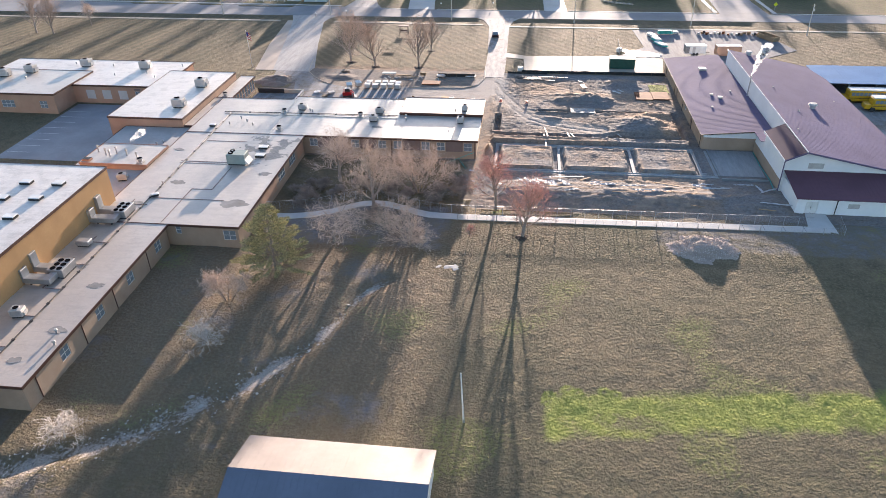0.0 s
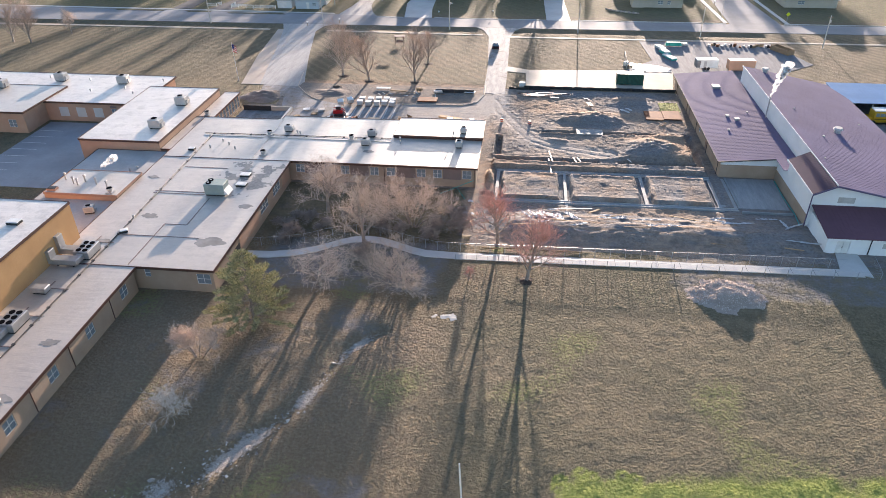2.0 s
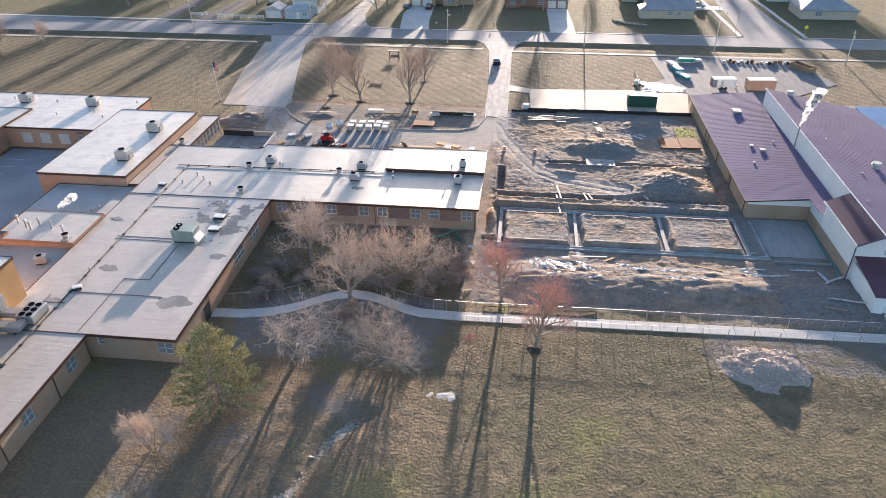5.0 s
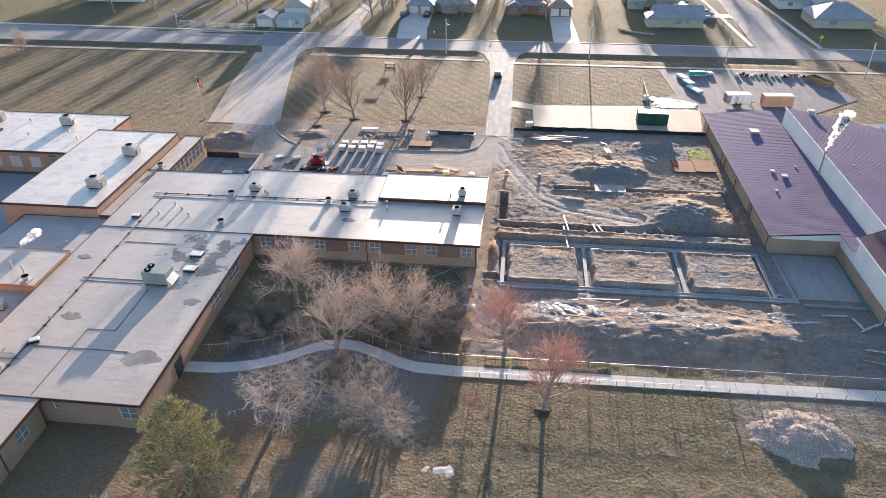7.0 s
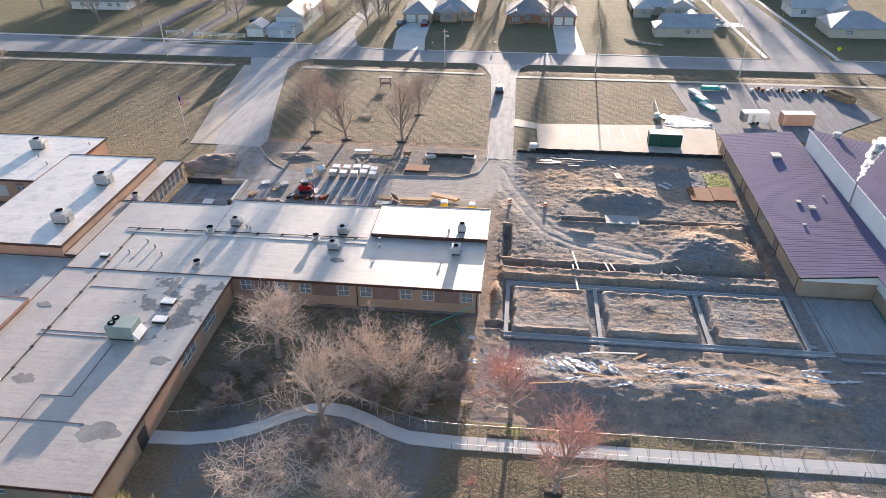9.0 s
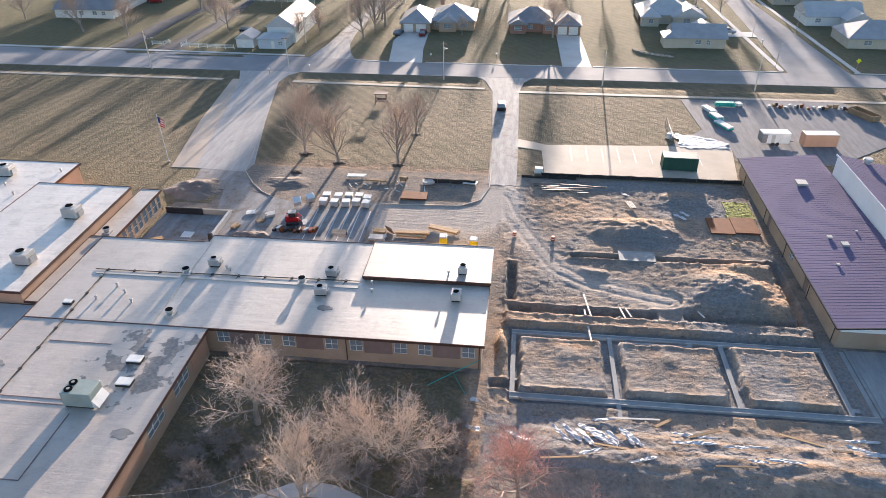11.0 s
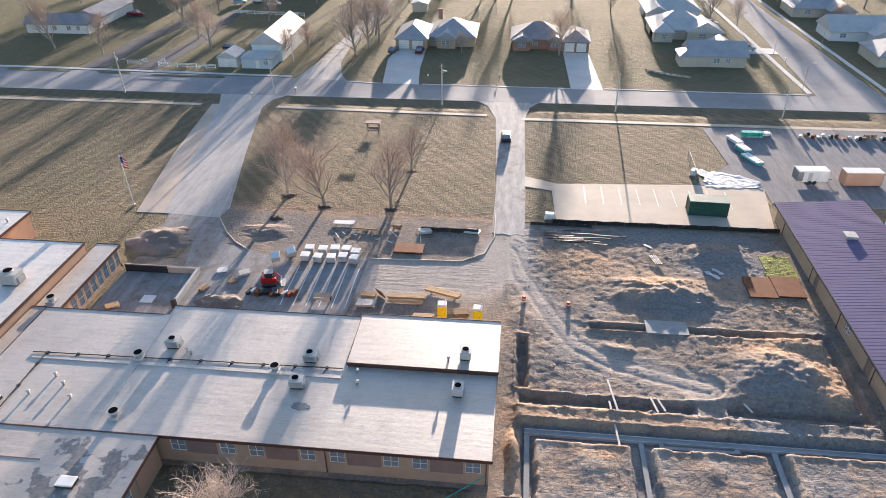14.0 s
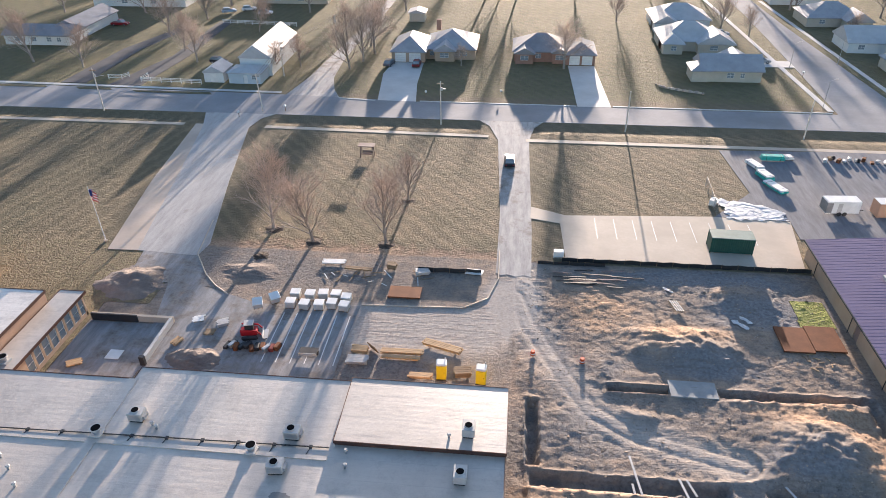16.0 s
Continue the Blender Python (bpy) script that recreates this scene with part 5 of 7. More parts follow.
def bare_tree(shape, tall, seed, twig, wood="grey", label="", group="bare trees", wide=1.0):
    rng = random.Random(seed)
    cfg = SHAPES[shape]
    a, b = Limbs(), Limbs()
    for s in range(cfg["stems"]):
        lean = Vector((rng.gauss(0, 1), rng.gauss(0, 1), 0)) * (0.06 if cfg["stems"] == 1 else 0.42)
        branch(rng, a, b, Vector((lean.x * 0.6, lean.y * 0.6, -0.1)), (Vector((0, 0, 1)) + lean).normalized(), tall * cfg["trunk"], tall * (0.026 if cfg["stems"] == 1 else 0.014), 0, cfg)
    k = tall / max(p.z for p in a.v + b.v)
    a.v, b.v = ([Vector((p.x * k * wide, p.y * k * wide, p.z * k)) for p in q] for q in (a.v, b.v))
    t = thing("tree", label, "tree", group)
    part("trunk", a.mesh("trunk", BARK[wood]), None, t)
    part("crown", b.mesh("crown", BARK[twig]), None, t, "leafless twigs")
    return t


def tree_at(t, x, y, turn=0.0, s=1.0, first=False, label=""):
    m = pose(x, y, 0, 0, 0, turn) @ Matrix.Scale(s, 4)
    if first:
        t.matrix_basis = m
        return t
    c = copy_thing(t, pose(x, y, 0, 0, 0, turn))
    c.scale = (s, s, s)
    if label:
        c["label"] = label
    return c


oak = bare_tree("oak", 13.0, 11, "tan", "grey", "large bare tree with pale grey limbs beside the walkway", wide=0.95)
tree_at(oak, -23.0, 95.0, 20, 1.0, True)
red = bare_tree("upright", 11.3, 5, "red", "grey", "bare tree with reddish budding twigs beside the fence")
tree_at(red, -3.7, 98.9, 0, 1.0, True)
tree_at(red, 0.6, 89.5, 140, 1.0, label="bare reddish tree with a ring of low shoots")
bush = bare_tree("bush", 9.4, 8, "tan", "grey", "wide many-stemmed bare tree with tan twigs near the wing", wide=1.1)
tree_at(bush, -17.0, 102.4, 100, 1.0, True)
lone = bare_tree("oak", 10.0, 4, "tan", "grey", "rounded bare tree with pinkish tan twigs near the wing", wide=1.5)
tree_at(lone, -31.2, 105.6, 0, 1.0, True)
spr = bare_tree("spread", 7.4, 21, "tan", "grey", "spreading bare tree with crooked pale limbs", wide=1.5)
tree_at(spr, -27.2, 85.6, 0, 1.0, True)
low = bare_tree("bush", 6.8, 9, "tan", "grey", "low domed bare tree with fine grey twigs", wide=1.2)
tree_at(low, -16.2, 86.2, 150, 1.0, True)
brush = bare_tree("bush", 2.2, 12, "grey", "grey", "low tangled grey brush on rough grass", "brush", wide=1.5)
tree_at(brush, -33.8, 102.4, 0, 1.0, True)
for k, (x, y, z) in enumerate(((-36.4, 100.2, 0.9), (-30.5, 100.4, 0.8), (-9.6, 103.4, 1.0), (-12.4, 101.0, 1.2), (-21.6, 101.4, 1.1), (-14.0, 98.9, 0.9), (-19.2, 99.8, 1.0), (-35.0, 97.0, 1.1), (-26.6, 103.0, 1.0), (-11.0, 106.4, 0.8), (-22.6, 92.4, 1.1))):
    tree_at(brush, x, y, 63 * k, z)
tree_at(red, -7.3, 88.9, 80, 0.23, label="small bare sapling in a wire guard")
dome = bare_tree("bush", 4.8, 31, "tan", "grey", "rounded bare shrub tree beside the conifer")
tree_at(dome, -37.6, 69.8, 0, 1.0, True)
shrub = bare_tree("spread", 3.9, 17, "pale", "pale", "low pale bare shrub with crooked limbs", wide=1.25)
tree_at(shrub, -36.6, 61.0, 75, 1.0, True)
tree_at(shrub, -45.6, 45.2, 160, 0.9, label="low pale bare shrub beside the ditch")
front = bare_tree("vase", 14.5, 3, "brown", "grey", "bare lawn tree in a mulch ring", "lawn trees")
tree_at(front, -44.8, 172.1, 0, 1.0, True)
tree_at(front, -37.7, 169.0, 130, 1.0)
up2 = bare_tree("vase", 14.0, 14, "brown", "grey", "upright bare lawn tree with brown twigs", "lawn trees")
tree_at(up2, -26.8, 169.3, 0, 1.0, True)
tree_at(up2, -25.5, 183.0, 90, 0.68)
for k, (x, y, s) in enumerate(((-145.7, 193.6, 1.0), (-139.7, 192.7, 1.0), (-133.5, 202.7, 0.6), (-50.0, 250, 1.4), (-47.8, 256, 1.5), (-46.2, 263, 1.5), (-48.5, 270, 1.5), (-44.6, 309, 1.1), (-90.5, 252.4, 0.9),
                           (-133.4, 249.2, 1.2), (-109.5, 277.7, 1.1), (-103.7, 312.4, 1.1), (-68.0, 247, 0.95), (-62.8, 251, 0.9), (3.0, 254.0, 1.3), (55.6, 286.5, 0.9), (49, 292, 1.2), (-22.5, 254.5, 0.6), (-128, 301, 1.2), (-155, 300, 1.1),
                           (76, 318, 1.0), (84, 291, 0.7), (20.5, 300, 1.0), (-75, 305, 1.2), (-84, 330, 1.2), (-60, 330, 1.2), (-20, 330, 1.3), (10, 335, 1.2), (35, 335, 1.2), (-120, 330, 1.3), (68, 340, 1.2), (100, 310, 1.2), (-150, 340, 1.3))):
    src = (front, up2, oak)[k % 3]
    tree_at(src, x, y, 47 * k, s * (1.15 if x < -85 or y > 300 else 0.9) * (11.5 / 14.5 if k % 3 == 0 else (11.5 / 14.0 if k % 3 == 1 else 11.5 / 13.0)), label="bare garden tree across the street")


# randomly placed trees, mostly out of view, added to shade the gardens
rng = random.Random(77)
for k in range(24):
    x, y = rng.uniform(-170, 120), rng.uniform(312, 420)
    if 55 < x < 76:
        continue
    src = (front, up2, oak)[k % 3]
    tree_at(src, x, y, 61 * k, rng.uniform(0.85, 1.15), label="tall bare tree added behind the far houses to cast shade")
for k, (x, y) in enumerate(((-118, 246), (-98, 262), (-160, 262), (-84, 282), (-105, 295), (-57, 278))):
    tree_at((front, up2, oak)[k % 3], x, y, 83 * k, 0.85, label="bare garden tree across the street")


def conifer(tall, seed):
    rng = random.Random(seed)
    t = thing("conifer", "full green conifer with yellowish tips by the wing corner", "tree", at=(-33.2, 76.6, 0))
    a = Limbs()
    a.add(Vector((0, 0, -0.1)), Vector((0, 0, tall * 0.97)), 0.17, 0.02, 7)
    v, f = [], []
    for k in range(190):
        h = 0.05 + 0.94 * (k + rng.random()) / 190
        reach = tall * 0.46 * (1 - h) ** 0.7 * rng.uniform(0.55, 1.2) + 0.15
        az = k * 2.39996 + rng.uniform(-0.3, 0.3)
        base = Vector((0, 0, h * tall))
        tip = base + Vector((math.cos(az) * reach, math.sin(az) * reach, reach * rng.uniform(0.1, 0.5)))
        a.add(base, tip, 0.04, 0.012, 4)
        for j in range(int(14 + reach * 26)):
            f_ = 0.35 + 0.68 * math.sqrt(rng.random())
            c = base.lerp(tip, f_) + Vector((rng.gauss(0, 0.13), rng.gauss(0, 0.13), rng.gauss(0, 0.1)))
            s = rng.uniform(0.12, 0.26)
            d = ((tip - base).normalized() * 0.8 + Vector((rng.gauss(0, 0.6), rng.gauss(0, 0.6), rng.gauss(0.5, 0.5)))).normalized()
            u = d.orthogonal().normalized() * s * 0.3
            i = len(v)
            v += [tuple(c - u), tuple(c + u), tuple(c + d * s * 1.6)]
            f.append((i, i + 1, i + 2))
    part("trunk", a.mesh("trunk", BARK["grey"]), None, t)
    m, nt, p, pos = start("conifer_needles", 0.7, 0.0, 0.25)
    isl = nt.nodes.new("ShaderNodeNewGeometry").outputs["Random Per Island"]
    col = mixc(nt, isl, (0.15, 0.15, 0.075), (0.62, 0.54, 0.3))
    link(nt, col, p.inputs["Base Color"])
    p.inputs["Transmission Weight"].default_value = 0.0
    me = bpy.data.meshes.new("crown")
    me.from_pydata(v, [], f)
    me.materials.append(m)
    part("crown", me, None, t, "dense green needles")


conifer(10.8, 2)


# ---- walkway fences ----
def chain_fence(pts, tall, label, step=2.4):
    t = thing("chain_link_fence", label, "fence", "chain-link fences")
    post = bmesh.new()
    tube(post, (0, 0, 0), (0, 0, tall), 0.045, sides=6)
    post = mesh_of(post, "post", M["steel"])
    rail, wires = bmesh.new(), Limbs()
    for (ax, ay), (bx, by) in zip(pts, pts[1:]):
        n = max(1, round(math.hypot(bx - ax, by - ay) / step))
        tube(rail, (ax, ay, tall), (bx, by, tall), 0.02, sides=5)
        a, b = Vector((ax, ay, 0)), Vector((bx, by, 0))
        for k in range(n):
            part("post", post, None, t).location = a.lerp(b, k / n)
        m = n * 14
        for k in range(m):
            p, q = a.lerp(b, k / m), a.lerp(b, (k + 1) / m)
            up = Vector((0, 0, tall))
            wires.add(p + up * 0.05, q + up, 0.0035, 0.0035, 3)
            wires.add(q + up * 0.05, p + up, 0.0035, 0.0035, 3)
    part("top_rail", rail, M["steel"], t)
    w = part("mesh", wires.mesh("mesh", M["steel"]), None, t, "woven wire mesh")
    tagged(w, kind="stuff")
    return t


NORTH = [(-40.6, 94.2), (-36.4, 95.0), (-32.4, 96.2), (-28.7, 98.5), (-25.2, 99.6), (-21.5, 99.2), (-16.0, 97.0), (-12.4, 96.0), (-9, 95.9), (44.5, 96.9)]
chain_fence(NORTH, 1.5, "galvanised chain-link fence along the walkway", 2.1)
chain_fence([(24.2, 192.4), (23.8, 182.2)], 1.8, "short chain-link fence beside the storage yard", 2.5)
chain_fence([(-9.5, 93.6), (48.3, 94.5), (48.9, 98.5)], 1.1, "low chain-link fence below the walkway", 3.0)
bm = bmesh.new()
for x0, x1, y in ((-2.8, 8.5, 97.2), (-6.0, -3.2, 97.0)):
    box(bm, x0, x1, y, y + 0.06, 0.1, 0.3)
    box(bm, x0, x0 + 0.08, y + 0.061, y + 0.14, 0.0, 0.4)
    box(bm, x1 - 0.08, x1, y + 0.061, y + 0.14, 0.0, 0.4)
single("timber_barrier", bm, M["wood"], "long timber boards leaning on the fence", "barrier")


# ---- construction site ----
def heap(name, label, x, y, rx, ry, h, material, seed, category="spoil heap"):
    bm = bmesh.new()
    n = 44
    rows = []
    for j in range(n + 1):
        row = []
        for i in range(n + 1):
            u, v = 2 * i / n - 1, 2 * j / n - 1
            d = math.hypot(u, v) + 0.25 * height(u, v, 2.2, seed) + 0.07 * height(u, v, 7, seed)
            k = max(0.0, 1 - d)
            z = h * (k * k * (3 - 2 * k)) * (1 + 0.4 * height(u, v, 3.5, seed + 2)) + 0.07 * h * height(u, v, 9, seed) * min(1, 4 * k)
            row.append(bm.verts.new((x + u * rx, y + v * ry, (z if k > 0 else -0.3) - 0.05)))
        rows.append(row)
    for j in range(n):
        for i in range(n):
            bm.faces.new((rows[j][i], rows[j][i + 1], rows[j + 1][i + 1], rows[j + 1][i]))
    return single(name, bm, material, label, category, smooth=True)


M["sheeting"] = mat("grey_plastic_sheeting", (0.6, 0.6, 0.6), (0.4, 0.4, 0.41), 1.5, 5.0, 0.5, bumpy=0.6, depth=0.08)
CHALK = mat("chalky_rubble", (0.46, 0.37, 0.31), (0.34, 0.27, 0.225), 0.6, 3.5, 0.95, bumpy=0.8, depth=0.15)
CLAY = mat("dark_clay", (0.26, 0.21, 0.175), (0.16, 0.13, 0.115), 0.5, 3.0, 0.95, bumpy=0.8, depth=0.15)
pile = heap("earth_pile", "pale rubble and earth pile on the grass", 27.2, 88.8, 5.6, 4.4, 1.0, CHALK, 3)


def rubble_on(ob, n, material, seed, big=0.3):
    """Broken chunks lying over a heap, joined into one part."""
    rng = random.Random(seed)
    src = [v.co for v in ob.data.vertices if v.co.z > 0.02]
    v, f = [], []
    for _ in range(n):
        c, s = rng.choice(src), rng.uniform(0.08, big) * rng.uniform(0.6, 1.0)
        i = len(v)
        for dx, dy, dz in ((1, 0, 0), (0, 1, 0), (-1, 0, 0), (0, -1, 0), (0.2, 0.1, 0.8), (0, 0, -0.6)):
            v.append((c.x + 0.12 * rng.gauss(0, 1) * 0.3 + s * (dx + rng.gauss(0, 0.3)), c.y + s * (dy + rng.gauss(0, 0.3)), c.z + s * (dz + rng.gauss(0, 0.2))))
        for a in range(4):
            f += [(i + a, i + (a + 1) % 4, i + 4), (i + (a + 1) % 4, i + a, i + 5)]
    me = bpy.data.meshes.new("rubble")
    me.from_pydata(v, [], f)
    me.materials.append(material)
    return tagged(part("rubble", me, None, ob, "broken pale chunks"), kind="stuff")


rubble_on(pile, 1600, island_mat("pale_chunks", (0.62, 0.52, 0.45), (0.36, 0.29, 0.24)), 4, 0.17)
heap("earth_mound", "brown earth heap beside the drive", -59.6, 156.6, 5.6, 4.6, 1.1, CLAY, 9)
heap("earth_mound", "brown earth heap behind the wing", -45.0, 142.0, 4.2, 2.6, 0.8, CLAY, 5)
heap("earth_mound", "low grey earth mound on the lawn edge", -44.5, 160.5, 6.0, 3.0, 0.35, CLAY, 15)
heap("gravel_patch", "low pale gravel patch on the grass", -9.6, 80.4, 3.4, 1.3, 0.07, mat("pale_gravel", (0.6, 0.57, 0.52), (0.45, 0.42, 0.38), 2.0, 6.0, 0.9, bumpy=0.5), 2, "gravel")

MULCH = mat("dark_mulch", (0.09, 0.065, 0.05), (0.06, 0.045, 0.035), 1.0, 6.0, 0.95, bumpy=0.8, depth=0.1)
for k, (x, y) in enumerate(((-44.8, 172.2), (-37.7, 169.0), (-26.8, 169.1), (-44.3, 164.5), (-25.5, 183.0))):
    heap("mulch_ring", "ring of dark mulch on the lawn", x, y, 1.7, 1.4, 0.22, MULCH, 40 + k, "mulch")
heap("mulch_ring", "ring of dark mulch round a tree trunk", 0.6, 89.5, 1.3, 1.2, 0.25, MULCH, 47, "mulch")

FOOT = mat("wet_concrete", (0.33, 0.34, 0.34), (0.24, 0.25, 0.25), 0.4, 2.5, 0.7, bumpy=0.1)
foot = thing("foundation_footings", "grey concrete footings in open trenches", "foundation")
STRIPS = [(-5.0, 31.6, 123.3, 123.85), (-5.0, 34.0, 112.3, 112.95), (-5.0, -4.45, 112.95, 123.3), (6.55, 7.05, 109.9, 112.3), (6.55, 7.05, 112.95, 123.3),
          (19.55, 20.1, 112.95, 123.3), (31.05, 31.6, 112.95, 123.3), (33.5, 34.0, 112.95, 123.6), (31.6, 33.5, 113.6, 114.2), (8.6, 9.1, 122.6, 123.3), (16.0, 16.5, 122.6, 123.3), (9.1, 16.0, 122.55, 122.95)]
for x0, x1, y0, y1 in STRIPS:
    part("footing", boxes((x0, x1, y0, y1, -0.8, -0.03 + 0.05 * random.random())), FOOT, foot)
for x0, x1, y0, y1 in STRIPS[:2]:
    for f in ((x0, x1, y0 - 0.06, y0 - 0.002, -0.4, 0.09), (x0, x1, y1 + 0.002, y1 + 0.06, -0.4, 0.09)):
        part("form_board", boxes(f), M["unit"], foot)
slab("foundation_slab", [(34.5, 113.1), (41.9, 113.1), (42.3, 123.9), (34.5, 123.8)], 0.07, dirty_paving("slab_concrete", (0.36, 0.355, 0.35), (0.27, 0.268, 0.27), 0.06), "grey concrete floor slab dusted with mud", "foundation")
single("concrete_pad", boxes((9.8, 14.9, 140.75, 143.3, -0.5, 0.24)), FOOT, "raised concrete pad beside the trench", "foundation")
single("footing_kerb", boxes((34.3, 42.0, 111.5, 111.75, -0.1, 0.3), (34.1, 34.4, 113.0, 124.0, -0.1, 0.15)), FOOT, "low concrete form beside the slab", "foundation")


def crumple(bm, L, w, seed):
    """A torn, folded strip of sheeting."""
    n, m = max(6, round(L * 7)), 5
    rows = []
    for i in range(n + 1):
        u = 2 * i / n - 1
        half = w / 2 * (1.0 + 0.7 * noise.noise((u * 2.2 * L, seed, 0.0))) * min(1.0, 0.35 + 2.2 * (1 - abs(u)))
        off = 0.35 * w * noise.noise((u * 1.3 * L, seed, 5.0))
        rows.append([bm.verts.new((u * L, off + half * (2 * j / m - 1), 0.05 + 0.16 * abs(noise.noise((u * 4 * L, 3.0 * j / m, seed))) + 0.05 * noise.noise((u * 9 * L, 7.0 * j / m, seed)))) for j in range(m + 1)])
    for i in range(n):
        for j in range(m):
            bm.faces.new((rows[i][j], rows[i + 1][j], rows[i + 1][j + 1], rows[i][j + 1]))


def plank(x0, y0, x1, y1, z=0.25, w=0.22, material="unit", label="long pale scaffold plank lying on earth", name="plank", group="planks", t=0.06):
    if material == "sheeting":
        z = max(site_height(x0, y0), site_height(x1, y1), site_height((x0 + x1) / 2, (y0 + y1) / 2)) + 0.01
    d = Vector((x1 - x0, y1 - y0, 0))
    m = Matrix.Translation(((x0 + x1) / 2, (y0 + y1) / 2, z)) @ Matrix.Rotation(math.atan2(d.y, d.x), 4, "Z") @ Matrix.Rotation(random.uniform(-0.02, 0.02), 4, "Y")
    bm = bmesh.new()
    L = d.length / 2
    if material == "sheeting":
        crumple(bm, L, max(w, 0.35), x0 + y0)
    else:
        box(bm, -L, L, -w / 2, w / 2, 0, t)
    ob = single(name, bm, M[material], label, name, group=group)
    ob.matrix_basis = m
    return ob


for p in ((4.2, 131.8, 4.9, 127.0), (4.1, 128.4, 4.6, 121.8), (8.6, 129.4, 9.1, 127.2), (9.3, 129.3, 9.9, 127.5), (17.5, 137.2, 18.4, 135.6), (18.4, 129.4, 19.0, 128.2), (5.9, 109.9, 10.8, 110.1)):
    plank(*p, z=0.32)
random.seed(12)
for k in range(10):
    x = -0.6 + 0.82 * k
    x += random.uniform(-0.5, 0.5)
    ya, L, an = 108.3 + random.uniform(-0.9, 0.5), random.uniform(2.0, 3.6), random.gauss(-0.9, 0.16)
    plank(x, ya, x + L * math.cos(an), ya + L * math.sin(an), 0.35, random.uniform(0.35, 0.7), "sheeting", "torn white plastic sheeting strip on mud", "sheeting_strip", "plastic sheeting")
for x0, y0, x1, y1, w in ((11.4, 106.9, 16.0, 107.1, 0.45), (16.4, 106.8, 21.0, 107.2, 0.3), (28.6, 108.4, 32.0, 107.2, 0.5), (29.0, 109.2, 32.6, 109.4, 0.4), (-9.6, 107.6, -7.8, 107.0, 0.6), (-9.2, 111.5, -8.3, 111.2, 0.5), (-5.2, 106.8, -2.6, 105.8, 0.5),
                          (19.6, 155.2, 21.4, 153.6, 0.8), (20.8, 156.0, 22.0, 154.6, 0.6), (12.2, 161.6, 13.4, 160.4, 0.4), (39.2, 109.2, 39.8, 106.6, 0.35)):
    plank(x0, y0, x1, y1, 0.3, w, "sheeting", "crumpled white plastic sheeting on mud", "sheeting_strip", "plastic sheeting")
for k in range(20):
    x, y = random.uniform(-2, 40), random.uniform(101, 110.5)
    L, an = random.uniform(1.0, 5.5), random.gauss(0.0, 0.25)
    z = max(site_height(x, y), site_height(x + L * 0.5, y), site_height(x + L, y)) + 0.02
    kind = ("wood", "sheeting", "sheeting", "lumber")[k % 4]
    plank(x, y, x + L * math.cos(an), y + L * math.sin(an), z, random.uniform(0.12, 0.35), kind, {"wood": "weathered board lying on the muddy bank", "lumber": "new timber board lying on the muddy bank", "sheeting": "torn white plastic strip on the muddy bank"}[kind], "board" if kind != "sheeting" else "sheeting_strip", "boards on the bank", 0.05)
for k in range(16):
    x, y = random.uniform(-4, 6), random.uniform(160.8, 165)
    a = random.uniform(-0.15, 0.15)
    plank(x, y, x + random.uniform(2, 5), y + a * 3, 0.18, 0.14, "dark" if k % 3 else "panel_brown", "dark steel bar lying on mud", "steel_bar", "steel bars", 0.1)
for k in range(9):
    plank(12.4 + 0.14 * k, 158.4, 13.0 + 0.14 * k, 156.2, 0.25 + 0.02 * (k % 2), 0.1, "white" if k % 2 else "wood", "narrow board of a broken pallet", "board", "broken pallet")
for k in range(28):
    x, y = random.choice(((-8.5, 104.5), (-6.6, 111.2), (-5.6, 104), (29, 148)))
    x, y, a, L = x + random.gauss(0, 1.6), y + random.gauss(0, 1.0), random.random() * 3.1, random.uniform(0.5, 1.6)
    plank(x, y, x + L * math.cos(a), y + L * math.sin(a), 0.1, 0.14, random.choice(("wood", "wood", "lumber")), "short scrap board lying on mud", "scrap_board", "scrap boards")
for k, (x0, x1, y0, y1) in enumerate(((24.3, 27.9, 149.5, 154.2), (27.95, 31.6, 149.9, 154.6), (-24.2, -19.9, 155.9, 158.4))):
    bm = boxes((x0, x1, y0, y1, 0.12, 0.3 + 0.02 * k))
    bevel(bm, 0.03)
    single("steel_plate", bm, M["rust"], "rusty orange-brown steel road plate on earth", "steel plate", group="steel plates")


def silt_fence(x0, x1, y, tall=0.75):
    t = thing("silt_fence", "black fabric silt fence on wooden stakes", "silt fence", "silt fences")
    bm = bmesh.new()
    n = int((x1 - x0) / 0.6)
    prev = None
    for k in range(n + 1):
        x = x0 + (x1 - x0) * k / n
        yy = y + 0.08 * math.sin(k * 1.3)
        h = tall + 0.06 * height(x, y, 0.8)
        cur = [bm.verts.new(c) for c in ((x, yy, -0.1), (x, yy, h), (x, yy + 0.02, h), (x, yy + 0.02, -0.1))]
        if prev:
            for i in range(4):
                bm.faces.new((prev[i], cur[i], cur[(i + 1) % 4], prev[(i + 1) % 4]))
        prev = cur
    part("fabric", bm, M["dark"], t)
    st = mesh_of(boxes((-0.02, 0.02, -0.02, 0.02, -0.2, tall + 0.25)), "stake", M["wood"])
    for k in range(int((x1 - x0) / 2.2)):
        part("stake", st, None, t).location = (x0 + 2.2 * k, y - 0.1, 0)


silt_fence(-1.0, 33.0, 166.9, 0.65)
silt_fence(-21.0, -12.2, 162.6)
silt_fence(-47.0, -24.5, 138.6, 0.9)
silt_fence(-4.4, -4.0 + 9, 166.0, 0.5)


